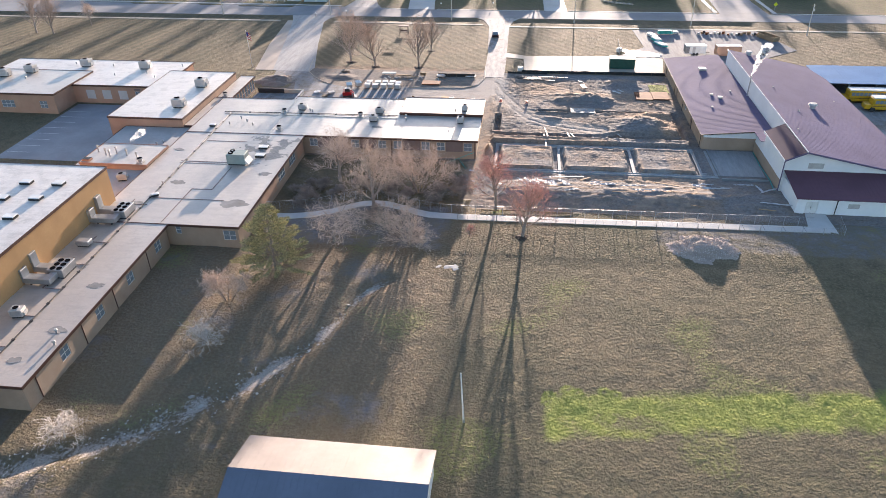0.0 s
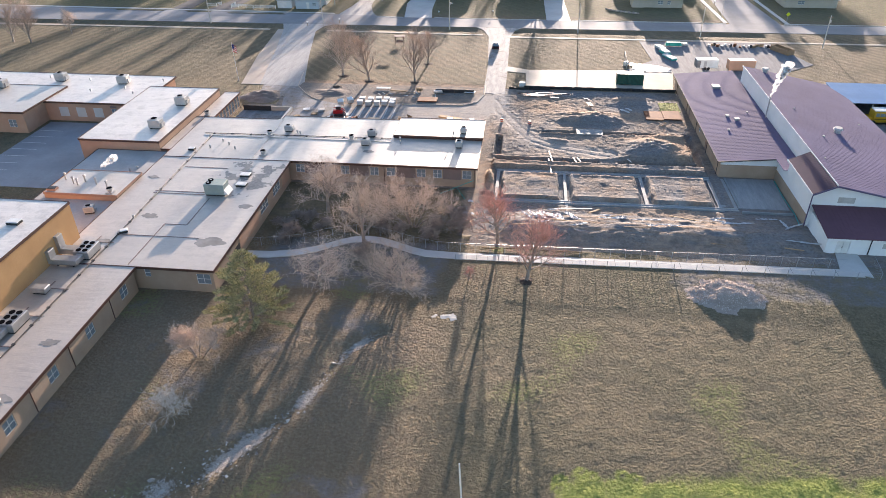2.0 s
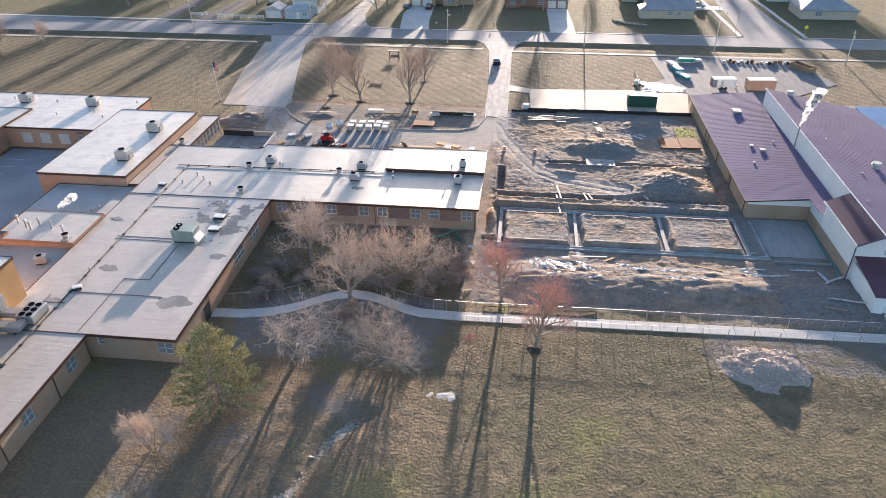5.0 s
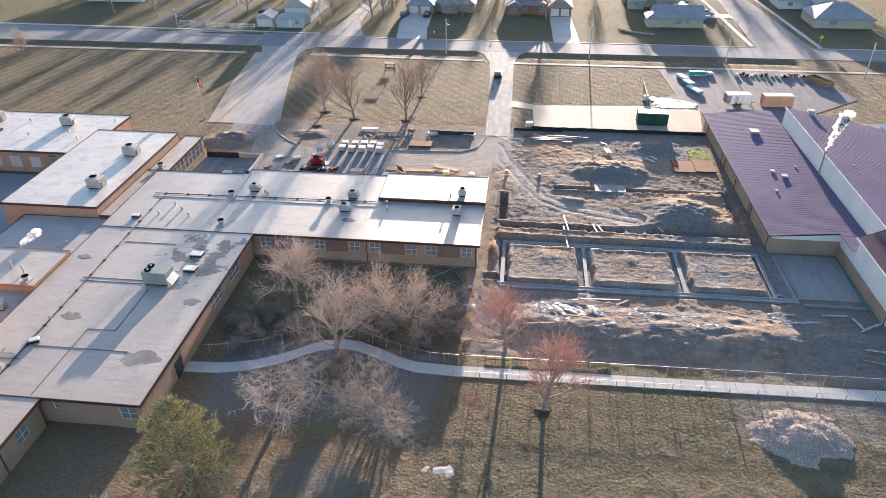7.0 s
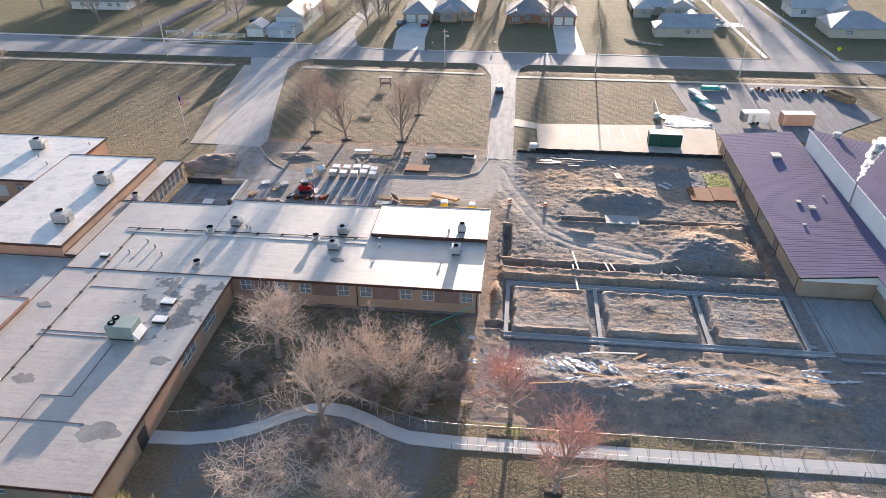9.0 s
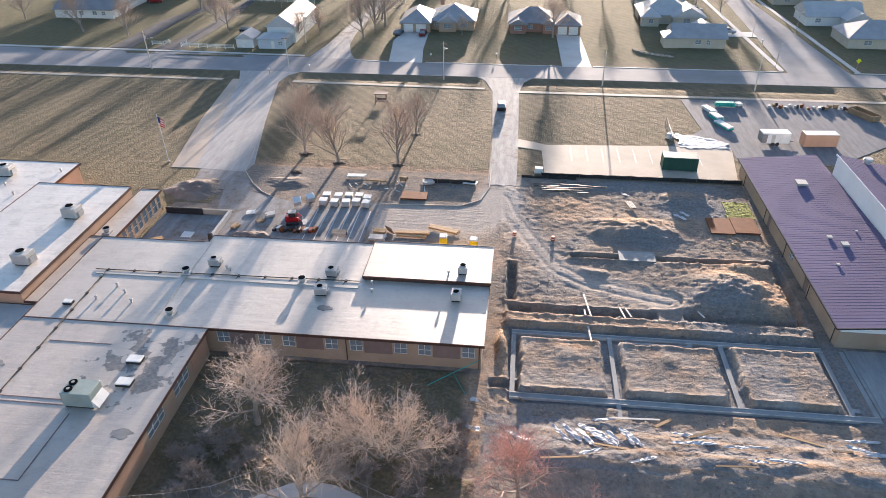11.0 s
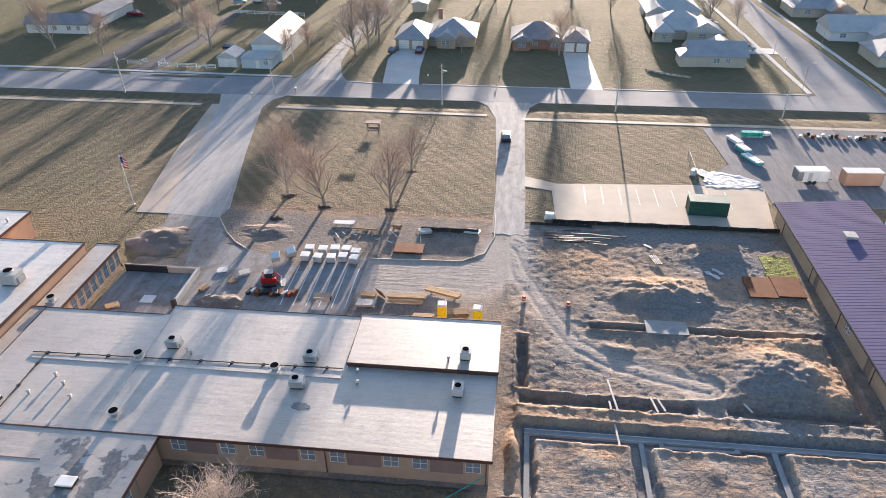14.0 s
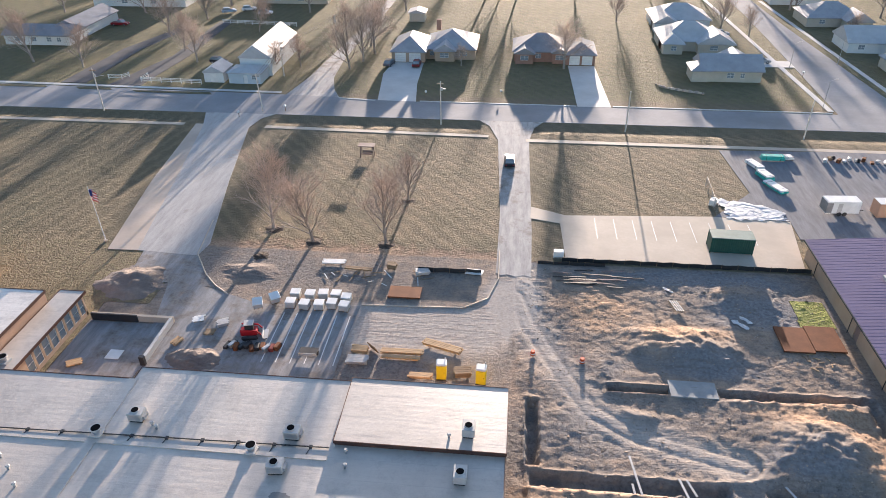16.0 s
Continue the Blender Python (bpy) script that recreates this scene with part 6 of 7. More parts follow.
def barrel(x, y):
    t = thing("safety_barrel", "orange and white traffic barrel", "traffic barrel", "traffic barrels", at=(x, y, 0.05))
    for k in range(4):
        bm = bmesh.new()
        tube(bm, (0, 0, 0.15 * k), (0, 0, 0.15 * (k + 1)), 0.32 - 0.015 * k, 0.305 - 0.015 * k, sides=10)
        part("band", bm, M["white"] if k == 1 else ORANGE, t)
    return t


ORANGE = mat("safety_orange", (0.6, 0.09, 0.03), (0.5, 0.07, 0.02), 0.8, 4, 0.5, bumpy=0)
for x, y in ((-5.2, 146.4), (0.5, 145.6)):
    barrel(x, y)


def toilet(x, y, turn):
    t = thing("portable_toilet", "yellow portable toilet with white roof", "portable toilet", "portable toilets", at=(x, y, 0.05), turn=turn)
    yellow = mat("yellow_plastic", (0.8, 0.6, 0.02), (0.72, 0.52, 0.02), 0.8, 4, 0.4, bumpy=0)
    bm = boxes((-0.56, 0.56, -0.56, 0.56, 0.08, 2.0))
    bevel(bm, 0.06)
    part("cabin", bm, yellow, t)
    bm = boxes((-0.6, 0.6, -0.6, 0.6, 2.0, 2.3))
    bevel(bm, 0.14)
    part("roof", bm, M["white"], t)
    part("skid", boxes((-0.58, 0.58, -0.58, 0.58, 0, 0.08)), M["dark"], t)
    d = part("door", boxes((-0.4, 0.4, -0.585, -0.562, 0.15, 1.9)), yellow, t)
    part("latch", boxes((0.28, 0.34, -0.6, -0.585, 1.0, 1.15)), M["dark"], d)
    bm = bmesh.new()
    tube(bm, (0.4, 0.4, 2.2), (0.4, 0.4, 2.55), 0.05, sides=6)
    part("vent", bm, M["white"], t)


toilet(-15.5, 141.6, 3)
toilet(-11.0, 141.2, -4)


def covered_unit(x, y, turn, tilt=0):
    t = thing("wrapped_unit", "white-topped crated unit on a dark base", "crate", "crated units")
    t.matrix_basis = pose(x, y, 0.05 + (0.25 if tilt else 0), tilt, 0, turn)
    bm = boxes((-0.6, 0.6, -0.6, 0.6, 0.16, 0.95))
    bevel(bm, 0.03)
    part("body", bm, M["unit"], t)
    bm = boxes((-0.65, 0.65, -0.64, 0.64, 0.95, 1.06))
    bevel(bm, 0.04)
    part("cover", bm, M["white"], t)
    for k in (-0.5, 0, 0.5):
        part("runner", boxes((k - 0.06, k + 0.06, -0.6, 0.6, 0, 0.16)), M["wood"], t)


for x, y, a in ((-36.4, 153.0, 2), (-34.5, 152.8, -3), (-32.6, 152.9, 4), (-31.0, 153.3, 0), (-29.3, 152.9, -6), (-36.3, 155.0, 3), (-34.3, 154.9, 0), (-32.6, 155.2, 5), (-30.9, 155.2, -2), (-29.4, 154.6, 0)):
    covered_unit(x, y, a)
covered_unit(-40.6, 152.4, 20, 18)
covered_unit(-38.8, 153.7, 35, 15)


def loader(x, y, turn):
    t = thing("skid_steer_loader", "red compact track loader with raised arms", "loader", at=(x, y, 0.05), turn=turn)
    redp = mat("red_machine_paint", (0.45, 0.02, 0.025), (0.35, 0.015, 0.02), 0.8, 4, 0.4, bumpy=0)
    bm = boxes((-1.1, 0.9, -0.55, 0.55, 0.45, 1.2))
    bevel(bm, 0.1)
    part("body", bm, redp, t)
    bm = boxes((-0.5, 0.55, -0.5, 0.5, 1.2, 2.05))
    bevel(bm, 0.07)
    cab = part("cab", bm, M["dark"], t)
    part("cab_roof", boxes((-0.55, 0.6, -0.53, 0.53, 2.05, 2.13)), M["unit"], cab)
    for s in (-1, 1):
        bm = boxes((-1.0, 0.95, s * 0.77 - 0.18, s * 0.77 + 0.18, 0.0, 0.62))
        bevel(bm, 0.16)
        part("track", bm, M["dark"], t)
        bm = bmesh.new()
        tube(bm, (-1.0, s * 0.68, 1.5), (0.95, s * 0.68, 1.25), 0.1, sides=4)
        tube(bm, (0.95, s * 0.68, 1.25), (1.5, s * 0.68, 0.5), 0.09, sides=4)
        part("lift_arm", bm, redp, t)
    bm = boxes((1.45, 2.1, -0.9, 0.9, 0.1, 0.2), (1.45, 1.55, -0.9, 0.9, 0.2, 0.75))
    part("bucket", bm, M["steel"], t)


loader(-39.6, 146.6, 12)
FL_RED = mat("worn_red_paint", (0.3, 0.05, 0.04), (0.2, 0.04, 0.03), 0.8, 4, 0.6, bumpy=0.05)
random.seed(7)
for k in range(11):
    x, y = -41.8 + 0.62 * k, 144.4 + 0.25 * math.sin(k * 2.1)
    t = thing("loader_attachment", "dark steel loader attachment on the lot", "attachment", "loader attachments", at=(x, y, 0.05), turn=random.uniform(-30, 30))
    bm = boxes((-0.28, 0.28, -0.55, 0.55, 0, random.uniform(0.35, 0.7)))
    bevel(bm, 0.08)
    part("body", bm, random.choice((M["dark"], M["rust"], M["steel"], M["unit"], FL_RED)), t)
    part("mount", boxes((-0.2, 0.2, 0.56, 0.72, 0.05, 0.4)), M["dark"], t)
bin_ = thing("flatbed_trailer", "black steel flatbed trailer with pale deck edge", "trailer", at=(-31.6, 144.0, 0.05))
part("deck", boxes((-1.1, 1.1, -0.55, 0.55, 0.45, 0.6)), M["dark"], bin_)
part("tailboard", boxes((-1.1, 1.1, -0.62, -0.552, 0.2, 0.62)), M["unit"], bin_)
for s in (-1, 1):
    bm = bmesh.new()
    tube(bm, (s * 0.95, 0, 0.28), (s * 1.15, 0, 0.28), 0.28, sides=12)
    part("wheel", bm, M["dark"], bin_)


def stack(name, label, x, y, turn, L, n, rows_, w=0.24, h=0.1, material="lumber", z=0.05):
    t = thing(name, label, "timber stack", "timber stacks", at=(x, y, z), turn=turn)
    board = mesh_of(boxes((-L / 2, L / 2, -w / 2, w / 2, 0, h)), "board", M[material])
    rng = random.Random(int(x * 10))
    for j in range(rows_):
        for i in range(n):
            b = part("board", board, None, t)
            b.location = (rng.uniform(-0.15, 0.15), (i - (n - 1) / 2) * (w + 0.02), 0.12 + j * (h + 0.01))
    for s in (-0.35, 0.35):
        part("bearer", boxes((s * L - 0.05, s * L + 0.05, -n * w / 2, n * w / 2, 0, 0.12)), M["wood"], t)
    return t


stack("lumber_stack", "new pale timber beams on bearers", -20.6, 145.2, 1, 4.9, 3, 3)
stack("lumber_stack", "new pale timber beams on bearers", -20.6, 144.2, -2, 4.4, 2, 2)
stack("lumber_stack", "loose new timber beams stacked askew", -15.9, 146.6, -18, 4.8, 4, 3)
stack("lumber_stack", "orange-tan timber offcuts beside the wing", -17.9, 141.3, 0, 2.6, 3, 3)
stack("plywood_stack", "pile of pale plywood sheets", -25.6, 143.3, 2, 2.4, 5, 4, 0.25, 0.08, "unit")
stack("plywood_stack", "pile of tan plywood sheets", -25.6, 145.1, -4, 1.9, 4, 4, 0.25, 0.1, "lumber")
stack("plywood_stack", "pile of tan plywood sheets", -13.1, 142.2, 8, 1.8, 4, 5, 0.3, 0.12, "wood")
stack("board_pile", "weathered pale boards stacked on the lawn edge", -33.2, 163.6, 2, 3.2, 4, 2, 0.25, 0.08, "white")
stack("board_pile", "weathered pale boards stacked on the lawn edge", -29.4, 162.2, -4, 3.8, 3, 2, 0.2, 0.08, "wood")
stack("board_pile", "white metal sheets stacked on the lawn edge", -13.2, 162.8, -5, 2.3, 4, 2, 0.3, 0.05, "white")
stack("pallet_pile", "grey pallets stacked on the lawn edge", -20.3, 162.0, 12, 1.8, 5, 4, 0.22, 0.1, "unit")
stack("pallet_pile", "grey pallets stacked on the lawn edge", -24.8, 163.0, -8, 1.2, 4, 5, 0.24, 0.12, "wood")
stack("pipe_pile", "short pale pipes stacked by the courtyard wall", -48.2, 144.6, 70, 1.3, 6, 2, 0.14, 0.12, "lumber")
stack("pallet_pile", "small pale pallet on mud", -47.3, 149.2, 20, 1.4, 5, 1, 0.22, 0.08, "white")
stack("pallet_pile", "small pale pallet on mud", -43.9, 148.5, 30, 1.4, 5, 3, 0.22, 0.12, "unit")
stack("pallet_pile", "dark wooden pallet on mud", -44.9, 146.8, 5, 1.3, 5, 1, 0.2, 0.08, "wood")
ply = boxes((-0.7, 0.7, -0.05, 0.05, 0, 1.3))
pl = single("leaning_panel", ply, M["wood"], "dark plywood panel propped upright", "panel")
pl.matrix_basis = pose(-23.9, 145.4, 0.05, 25, 0, -40)
for k in range(20):
    x, y, a, L = random.uniform(-34, -20), random.uniform(158.5, 163), random.random() * 3.1, random.uniform(0.7, 2.4)
    plank(x, y, x + L * math.cos(a), y + L * math.sin(a), 0.08, 0.12, random.choice(("wood", "white", "wood")), "loose grey board on the lawn edge", "scrap_board", "scrap boards")
# courtyard excavation beside the foyer
pit = thing("concrete_retaining_wall", "new concrete retaining wall around the courtyard", "retaining wall")
part("wall", boxes((-61.0, -50.2, 148.1, 148.5, 0, 0.9)), M["concrete"], pit)
part("wall", boxes((-50.6, -50.2, 140.6, 148.096, 0, 0.9)), M["walk"], pit)
part("form", boxes((-60.9, -54.8, 147.9, 148.09, 0.05, 1.1), (-50.7, -50.1, 140.2, 140.6, 0, 1.3)), M["dark"], pit)
slab("courtyard_floor", [(-61.2, 138.2), (-50.7, 138.2), (-50.7, 147.8), (-61.2, 147.8)], 0.03, M["lot"], "muddy concrete courtyard floor", "pavement")
single("white_board", boxes((-55.6, -53.9, 141.0, 142.6, 0.03, 0.09)), M["white"], "white insulation board on the courtyard floor", "board")
stack("board_pile", "orange-tan offcuts by the foyer wall", -58.6, 139.8, 30, 1.6, 5, 2, 0.2, 0.08, "lumber")
hose = bmesh.new()
TEAL = mat("teal_plastic", (0.02, 0.42, 0.36), (0.02, 0.32, 0.28), 0.8, 4, 0.45, bumpy=0)
tube(hose, (-14.1, 112.6, 0.5), (-8.7, 116.2, 1.4), 0.05, sides=6)
tube(hose, (-11.4, 114.4, 0.9), (-9.8, 112.0, 0.1), 0.03, sides=6)
single("teal_pipe", hose, TEAL, "teal plastic pipe leaning on the wing wall", "pipe")
hose = bmesh.new()
pts = [(42.4, 123.5, 0.1), (42.2, 118, 0.06), (42.35, 112, 0.08), (42.0, 108.4, 0.06), (42.3, 104, 0.05)]
for p, q in zip(pts, pts[1:]):
    tube(hose, p, q, 0.06, sides=6)
single("green_hose", hose, TEAL, "green hose along the gym wall", "hose")


# ---- near shed and pole ----
shed = thing("metal_shed", "white metal shed with shallow gable roof", "shed")
# one metal roof in two tones: warm for the sunlit slope, blue-grey for shade
roofm = mat("sunlit_slope_metal", (0.29, 0.245, 0.22), (0.22, 0.185, 0.165), 0.25, 1.5, 0.6, bumpy=0.05)
roof_sheet("roof", ribbed(-24.9, -6.6, 39.6, 44.7, 4.6, 3.2, "y", 0.6), roofm, shed, "metal roof slope in a warm sunlit tone")
roof_sheet("roof", ribbed(-24.9, -6.6, 34.4, 39.6, 3.2, 4.6, "y", 0.6), mat("shaded_slope_metal", (0.2, 0.22, 0.27), (0.16, 0.18, 0.22), 0.2, 2, 0.5, 0.3, bumpy=0.03), shed, "metal roof slope in a blue-grey shaded tone")
bm = bmesh.new()
wall_run(bm, "x", -24.6, -6.9, 34.7, 1, 0, 3.1)
wall_run(bm, "x", -24.6, -6.9, 44.4, -1, 0, 3.1)
for x in (-24.6, -7.2):
    pts = [(35.0, 0), (44.1, 0), (44.1, 3.15), (39.6, 4.45), (35.0, 3.15)]
    a = [bm.verts.new((x, y, z)) for y, z in pts]
    c = [bm.verts.new((x + 0.3, y, z)) for y, z in pts]
    bm.faces.new(a[::-1]), bm.faces.new(c)
    for k in range(5):
        bm.faces.new((a[k], a[(k + 1) % 5], c[(k + 1) % 5], c[k]))
part("wall", bm, M["white_metal"], shed)
part("door", boxes((-6.89, -6.84, 37.6, 41.6, 0.05, 2.9)), M["white"], shed)
bm = bmesh.new()
tube(bm, (-4.65, 51.5, -0.2), (-4.95, 51.6, 6.8), 0.1, 0.07, sides=8)
wp = thing("white_pole", "tall thin white pole standing in the field", "pole")
part("shaft", bm, M["white"], wp)
bm = bmesh.new()
tube(bm, (-4.65, 51.5, 0), (-4.66, 51.5, 0.5), 0.12, sides=8)
part("sleeve", bm, M["steel"], wp)

# ---- flagpole ----
fp = thing("flagpole", "white flagpole with limp striped flag", "flagpole", at=(-69.0, 166.3, 0))
bm = bmesh.new()
tube(bm, (0, 0, 0), (-0.25, 0, 9.2), 0.08, 0.05, sides=8)
part("pole", bm, M["white"], fp)
bm = bmesh.new()
tube(bm, (0, 0, 0), (0, 0, 0.25), 0.3, sides=10)
part("base", bm, M["concrete"], fp)
FL = {"r": mat("flag_red", (0.5, 0.04, 0.05), None, 1, 5, 0.8, bumpy=0), "w": M["white"], "b": mat("flag_blue", (0.03, 0.05, 0.2), None, 1, 5, 0.8, bumpy=0)}
for k in range(7):
    bm = bmesh.new()
    prev = None
    for i in range(9):
        u = i / 8
        x, y = -0.18 + 0.95 * u, 0.12 * math.sin(u * 7 + k * 0.3)
        z0 = 8.7 - 0.24 * k - 0.55 * u * u
        cur = [bm.verts.new((x, y, z0)), bm.verts.new((x, y, z0 - 0.24)), bm.verts.new((x, y + 0.01, z0 - 0.24)), bm.verts.new((x, y + 0.01, z0))]
        if prev:
            for j in range(4):
                bm.faces.new((prev[j], prev[(j + 1) % 4], cur[(j + 1) % 4], cur[j]))
        prev = cur
    part("flag_stripe", bm, FL["w"] if k % 2 else FL["r"], fp)
part("flag_canton", boxes((-0.19, 0.2, -0.06, 0.2, 7.7, 8.68)), FL["b"], fp)


# ---- poles and wires ----
def utility_pole(x, y, tall, arm=True, lamp=0, lean=0.0):
    t = thing("utility_pole", "weathered wooden utility pole beside the street", "utility pole", "utility poles", at=(x, y, -0.4))
    bm = bmesh.new()
    tube(bm, (0, 0, 0), (lean, 0, tall + 0.4), 0.16, 0.11, sides=8)
    part("pole", bm, BARK["pale"], t)
    if arm:
        part("crossarm", boxes((lean - 0.7, lean + 0.7, -0.07, 0.07, tall - 0.2, tall - 0.05)), M["wood"], t)
        bm = bmesh.new()
        tube(bm, (lean + 0.25, 0.0, tall - 1.5), (lean + 0.25, 0.0, tall - 0.9), 0.16, sides=8)
        part("transformer", bm, M["unit"], t)
    if lamp:
        bm = bmesh.new()
        tube(bm, (lean, 0, tall - 1.6), (lean + lamp, 0.2, tall - 1.2), 0.04, sides=5)
        a = part("lamp_arm", bm, M["steel"], t)
        bm = boxes((lean + lamp - 0.1, lean + lamp + 0.5, 0.05, 0.35, tall - 1.28, tall - 1.14))
        bevel(bm, 0.04)
        part("lamp_head", bm, M["unit"], a)
    return t


utility_pole(-97.2, 217.9, 9.3, True, 1.6, -0.2)
utility_pole(-62.5, 220.3, 8.2, True, 0, -0.4)
utility_pole(-64.8, 243.2, 8.4, True)
utility_pole(-57.5, 268, 8.6, True)
utility_pole(-52.5, 296, 8.6, True)
utility_pole(-23.6, 216.7, 8.8, True, 0.5)
utility_pole(13.6, 216.0, 8.0, False)
utility_pole(47.6, 215.2, 7.6, False, 0)
utility_pole(77.0, 205.0, 8.5, True)
w = Limbs()
for k in (-0.6, 0.0, 0.6):
    P = [(-62.5 + k, 220.3, 7.9), (-64.8 + k, 243.2, 8.1), (-57.5 + k, 268, 8.2), (-52.5 + k, 296, 8.2), (-46 + k, 330, 8.2)]
    for a, b in zip(P, P[1:]):
        a, b = Vector(a), Vector(b)
        for j in range(8):
            f0, f1 = j / 8, (j + 1) / 8
            sag = lambda f: Vector((0, 0, -1.4 * f * (1 - f) * 2))
            w.add(a.lerp(b, f0) + sag(f0), a.lerp(b, f1) + sag(f1), 0.03, 0.03, 4)
tagged(new("power_lines", w.mesh("power_lines", M["dark"])), "dark overhead wires sagging between poles", "power line")
for x, y in ((58.2, 259.1), (70.5, 262), (56.6, 231.4)):
    t = thing("street_lamp", "slim grey street lamp with curved arm", "street lamp", "street lamps", at=(x, y, 0))
    bm = bmesh.new()
    tube(bm, (0, 0, 0), (0, 0, 6.0), 0.07, 0.05, sides=6)
    tube(bm, (0, 0, 6.0), (1.0, 0, 6.4), 0.04, sides=5)
    part("pole", bm, M["steel"], t)
    part("lamp_head", boxes((0.9, 1.4, -0.12, 0.12, 6.35, 6.47)), M["unit"], t)


# ---- vehicles ----
def car(x, y, turn, paint, label, kind="car", s=1.0):
    t = thing(kind, label, kind, at=(x, y, 0.06), turn=turn)
    L, W, H = (5.4, 1.95, 1.75) if kind == "pickup_truck" else (4.6, 1.85, 1.6)

    def loft(sections, wdt):
        bm = bmesh.new()
        rings = []
        for px, z0, z1, k in sections:
            a = wdt / 2 * k
            rings.append([bm.verts.new(c) for c in ((px, -a, z0), (px, a, z0), (px, a * 0.96, z1), (px, -a * 0.96, z1))])
        for r, q in zip(rings, rings[1:]):
            for i in range(4):
                bm.faces.new((r[i], r[(i + 1) % 4], q[(i + 1) % 4], q[i]))
        bm.faces.new(rings[0][::-1]), bm.faces.new(rings[-1])
        bevel(bm, 0.05)
        return bm
    h = L / 2
    part("body", loft([(-h, 0.4, 0.85, 0.9), (-h * 0.9, 0.28, 0.98, 1), (0, 0.25, 1.0, 1), (h * 0.55, 0.25, 0.98, 1), (h * 0.92, 0.3, 0.85, 0.96), (h, 0.4, 0.7, 0.86)], W), paint, t)
    if kind == "pickup_truck":
        sec = [(-0.35, 0.99, 1.0, 0.9), (-0.3, 0.99, 1.7, 0.84), (0.75, 0.99, 1.7, 0.84), (1.35, 0.97, 1.0, 0.9)]
        part("bed", boxes((-h * 0.88, -0.5, -0.75, 0.75, 0.985, 1.0)), M["dark"], t)
    else:
        sec = [(-h * 0.9, 0.95, 0.98, 0.88), (-h * 0.72, 0.95, H - 0.06, 0.8), (0.2, 0.95, H, 0.8), (h * 0.5, 0.95, 0.99, 0.88)]
    cab = part("cabin", loft(sec, W), M["glass"], t, "dark glass cabin")
    r0, r1 = (-0.28, 0.72) if kind == "pickup_truck" else (-h * 0.68, 0.25)
    bm = boxes((r0, r1, -W * 0.38, W * 0.38, H - 0.03 if kind != "pickup_truck" else 1.7, H + 0.03 if kind != "pickup_truck" else 1.75))
    bevel(bm, 0.02)
    part("roof", bm, paint, cab)
    for px in (-h * 0.62, h * 0.62):
        for s_ in (-1, 1):
            bm = bmesh.new()
            tube(bm, (px, s_ * (W / 2 - 0.2), 0.32), (px, s_ * (W / 2 + 0.01), 0.32), 0.33, sides=14)
            wh = part("wheel", bm, M["dark"], t)
            bm = bmesh.new()
            tube(bm, (px, s_ * (W / 2 + 0.01), 0.32), (px, s_ * (W / 2 + 0.02), 0.32), 0.19, sides=10)
            part("rim", bm, M["steel"], wh)
    for s_ in (-1, 1):
        part("headlight", boxes((h - 0.06, h + 0.01, s_ * 0.62 - 0.16, s_ * 0.62 + 0.16, 0.6, 0.72)), M["white"], t)
        part("tail_light", boxes((-h - 0.01, -h + 0.06, s_ * 0.66 - 0.12, s_ * 0.66 + 0.12, 0.65, 0.8)), FL["r"], t)
    return t


PAINT = {n: mat(n + "_car_paint", c, tuple(v * 0.9 for v in c), 0.5, 4, 0.4, 0.1, 0.2, bumpy=0) for n, c in dict(black=(0.03, 0.03, 0.035), red=(0.25, 0.02, 0.025), maroon=(0.16, 0.03, 0.03), silver=(0.4, 0.41, 0.42), white=(0.7, 0.7, 0.7), grey=(0.12, 0.12, 0.13), blue=(0.3, 0.4, 0.5)).items()}
car(-9.1, 198.5, 92, PAINT["black"], "dark car standing on the entrance drive")
car(-33.6, 253.6, 90, PAINT["maroon"], "dark red car parked before the garage")
car(-40.6, 253.6, 80, PAINT["grey"], "small dark car beside the garage")
car(52.2, 262.4, 0, PAINT["silver"], "silver car on the corner driveway")
car(-128.5, 285.5, 0, PAINT["red"], "red pickup truck beside the long house", "pickup_truck")
car(-84.5, 251.8, -12, PAINT["black"], "black car behind the white barn")
car(-95.4, 306, 20, PAINT["white"], "white car parked across the street")
car(-101, 303, 30, PAINT["blue"], "pale blue car parked across the street")
car(-88.5, 301.5, 10, PAINT["white"], "white car parked across the street")
car(48.0, 287, 0, PAINT["silver"], "silver car beside a house")


def bus(x, y, turn):
    t = thing("school_bus", "yellow school bus with white roof", "bus", at=(x, y, 0.06), turn=turn)
    yel = mat("bus_yellow", (0.62, 0.34, 0.02), (0.55, 0.3, 0.02), 0.6, 4, 0.4, bumpy=0)
    bm = boxes((-5.2, 4.4, -1.2, 1.2, 0.5, 2.75))
    bevel(bm, 0.12)
    part("body", bm, yel, t)
    bm = boxes((4.4, 5.7, -1.0, 1.0, 0.5, 1.5))
    bevel(bm, 0.12)
    part("bonnet", bm, yel, t)
    bm = boxes((-5.1, 4.3, -1.08, 1.08, 2.75, 2.98))
    bevel(bm, 0.1)
    part("roof", bm, M["white"], t)
    for s in (-1, 1):
        for k in range(11):
            part("window", boxes((-4.9 + 0.82 * k, -4.2 + 0.82 * k, s * 1.205 - 0.008, s * 1.205 + 0.008, 1.75, 2.45)), M["glass"], t)
        part("stripe", boxes((-5.1, 4.3, s * 1.206 - 0.006, s * 1.206 + 0.006, 1.2, 1.3)), M["dark"], t)
        for px in (-3.2, 4.2):
            bm = bmesh.new()
            tube(bm, (px, s * 0.9, 0.5), (px, s * 1.22, 0.5), 0.5, sides=16)
            part("wheel", bm, M["dark"], t)


bus(73.0, 152.2, 180)
bus(86.5, 152.4, 180)
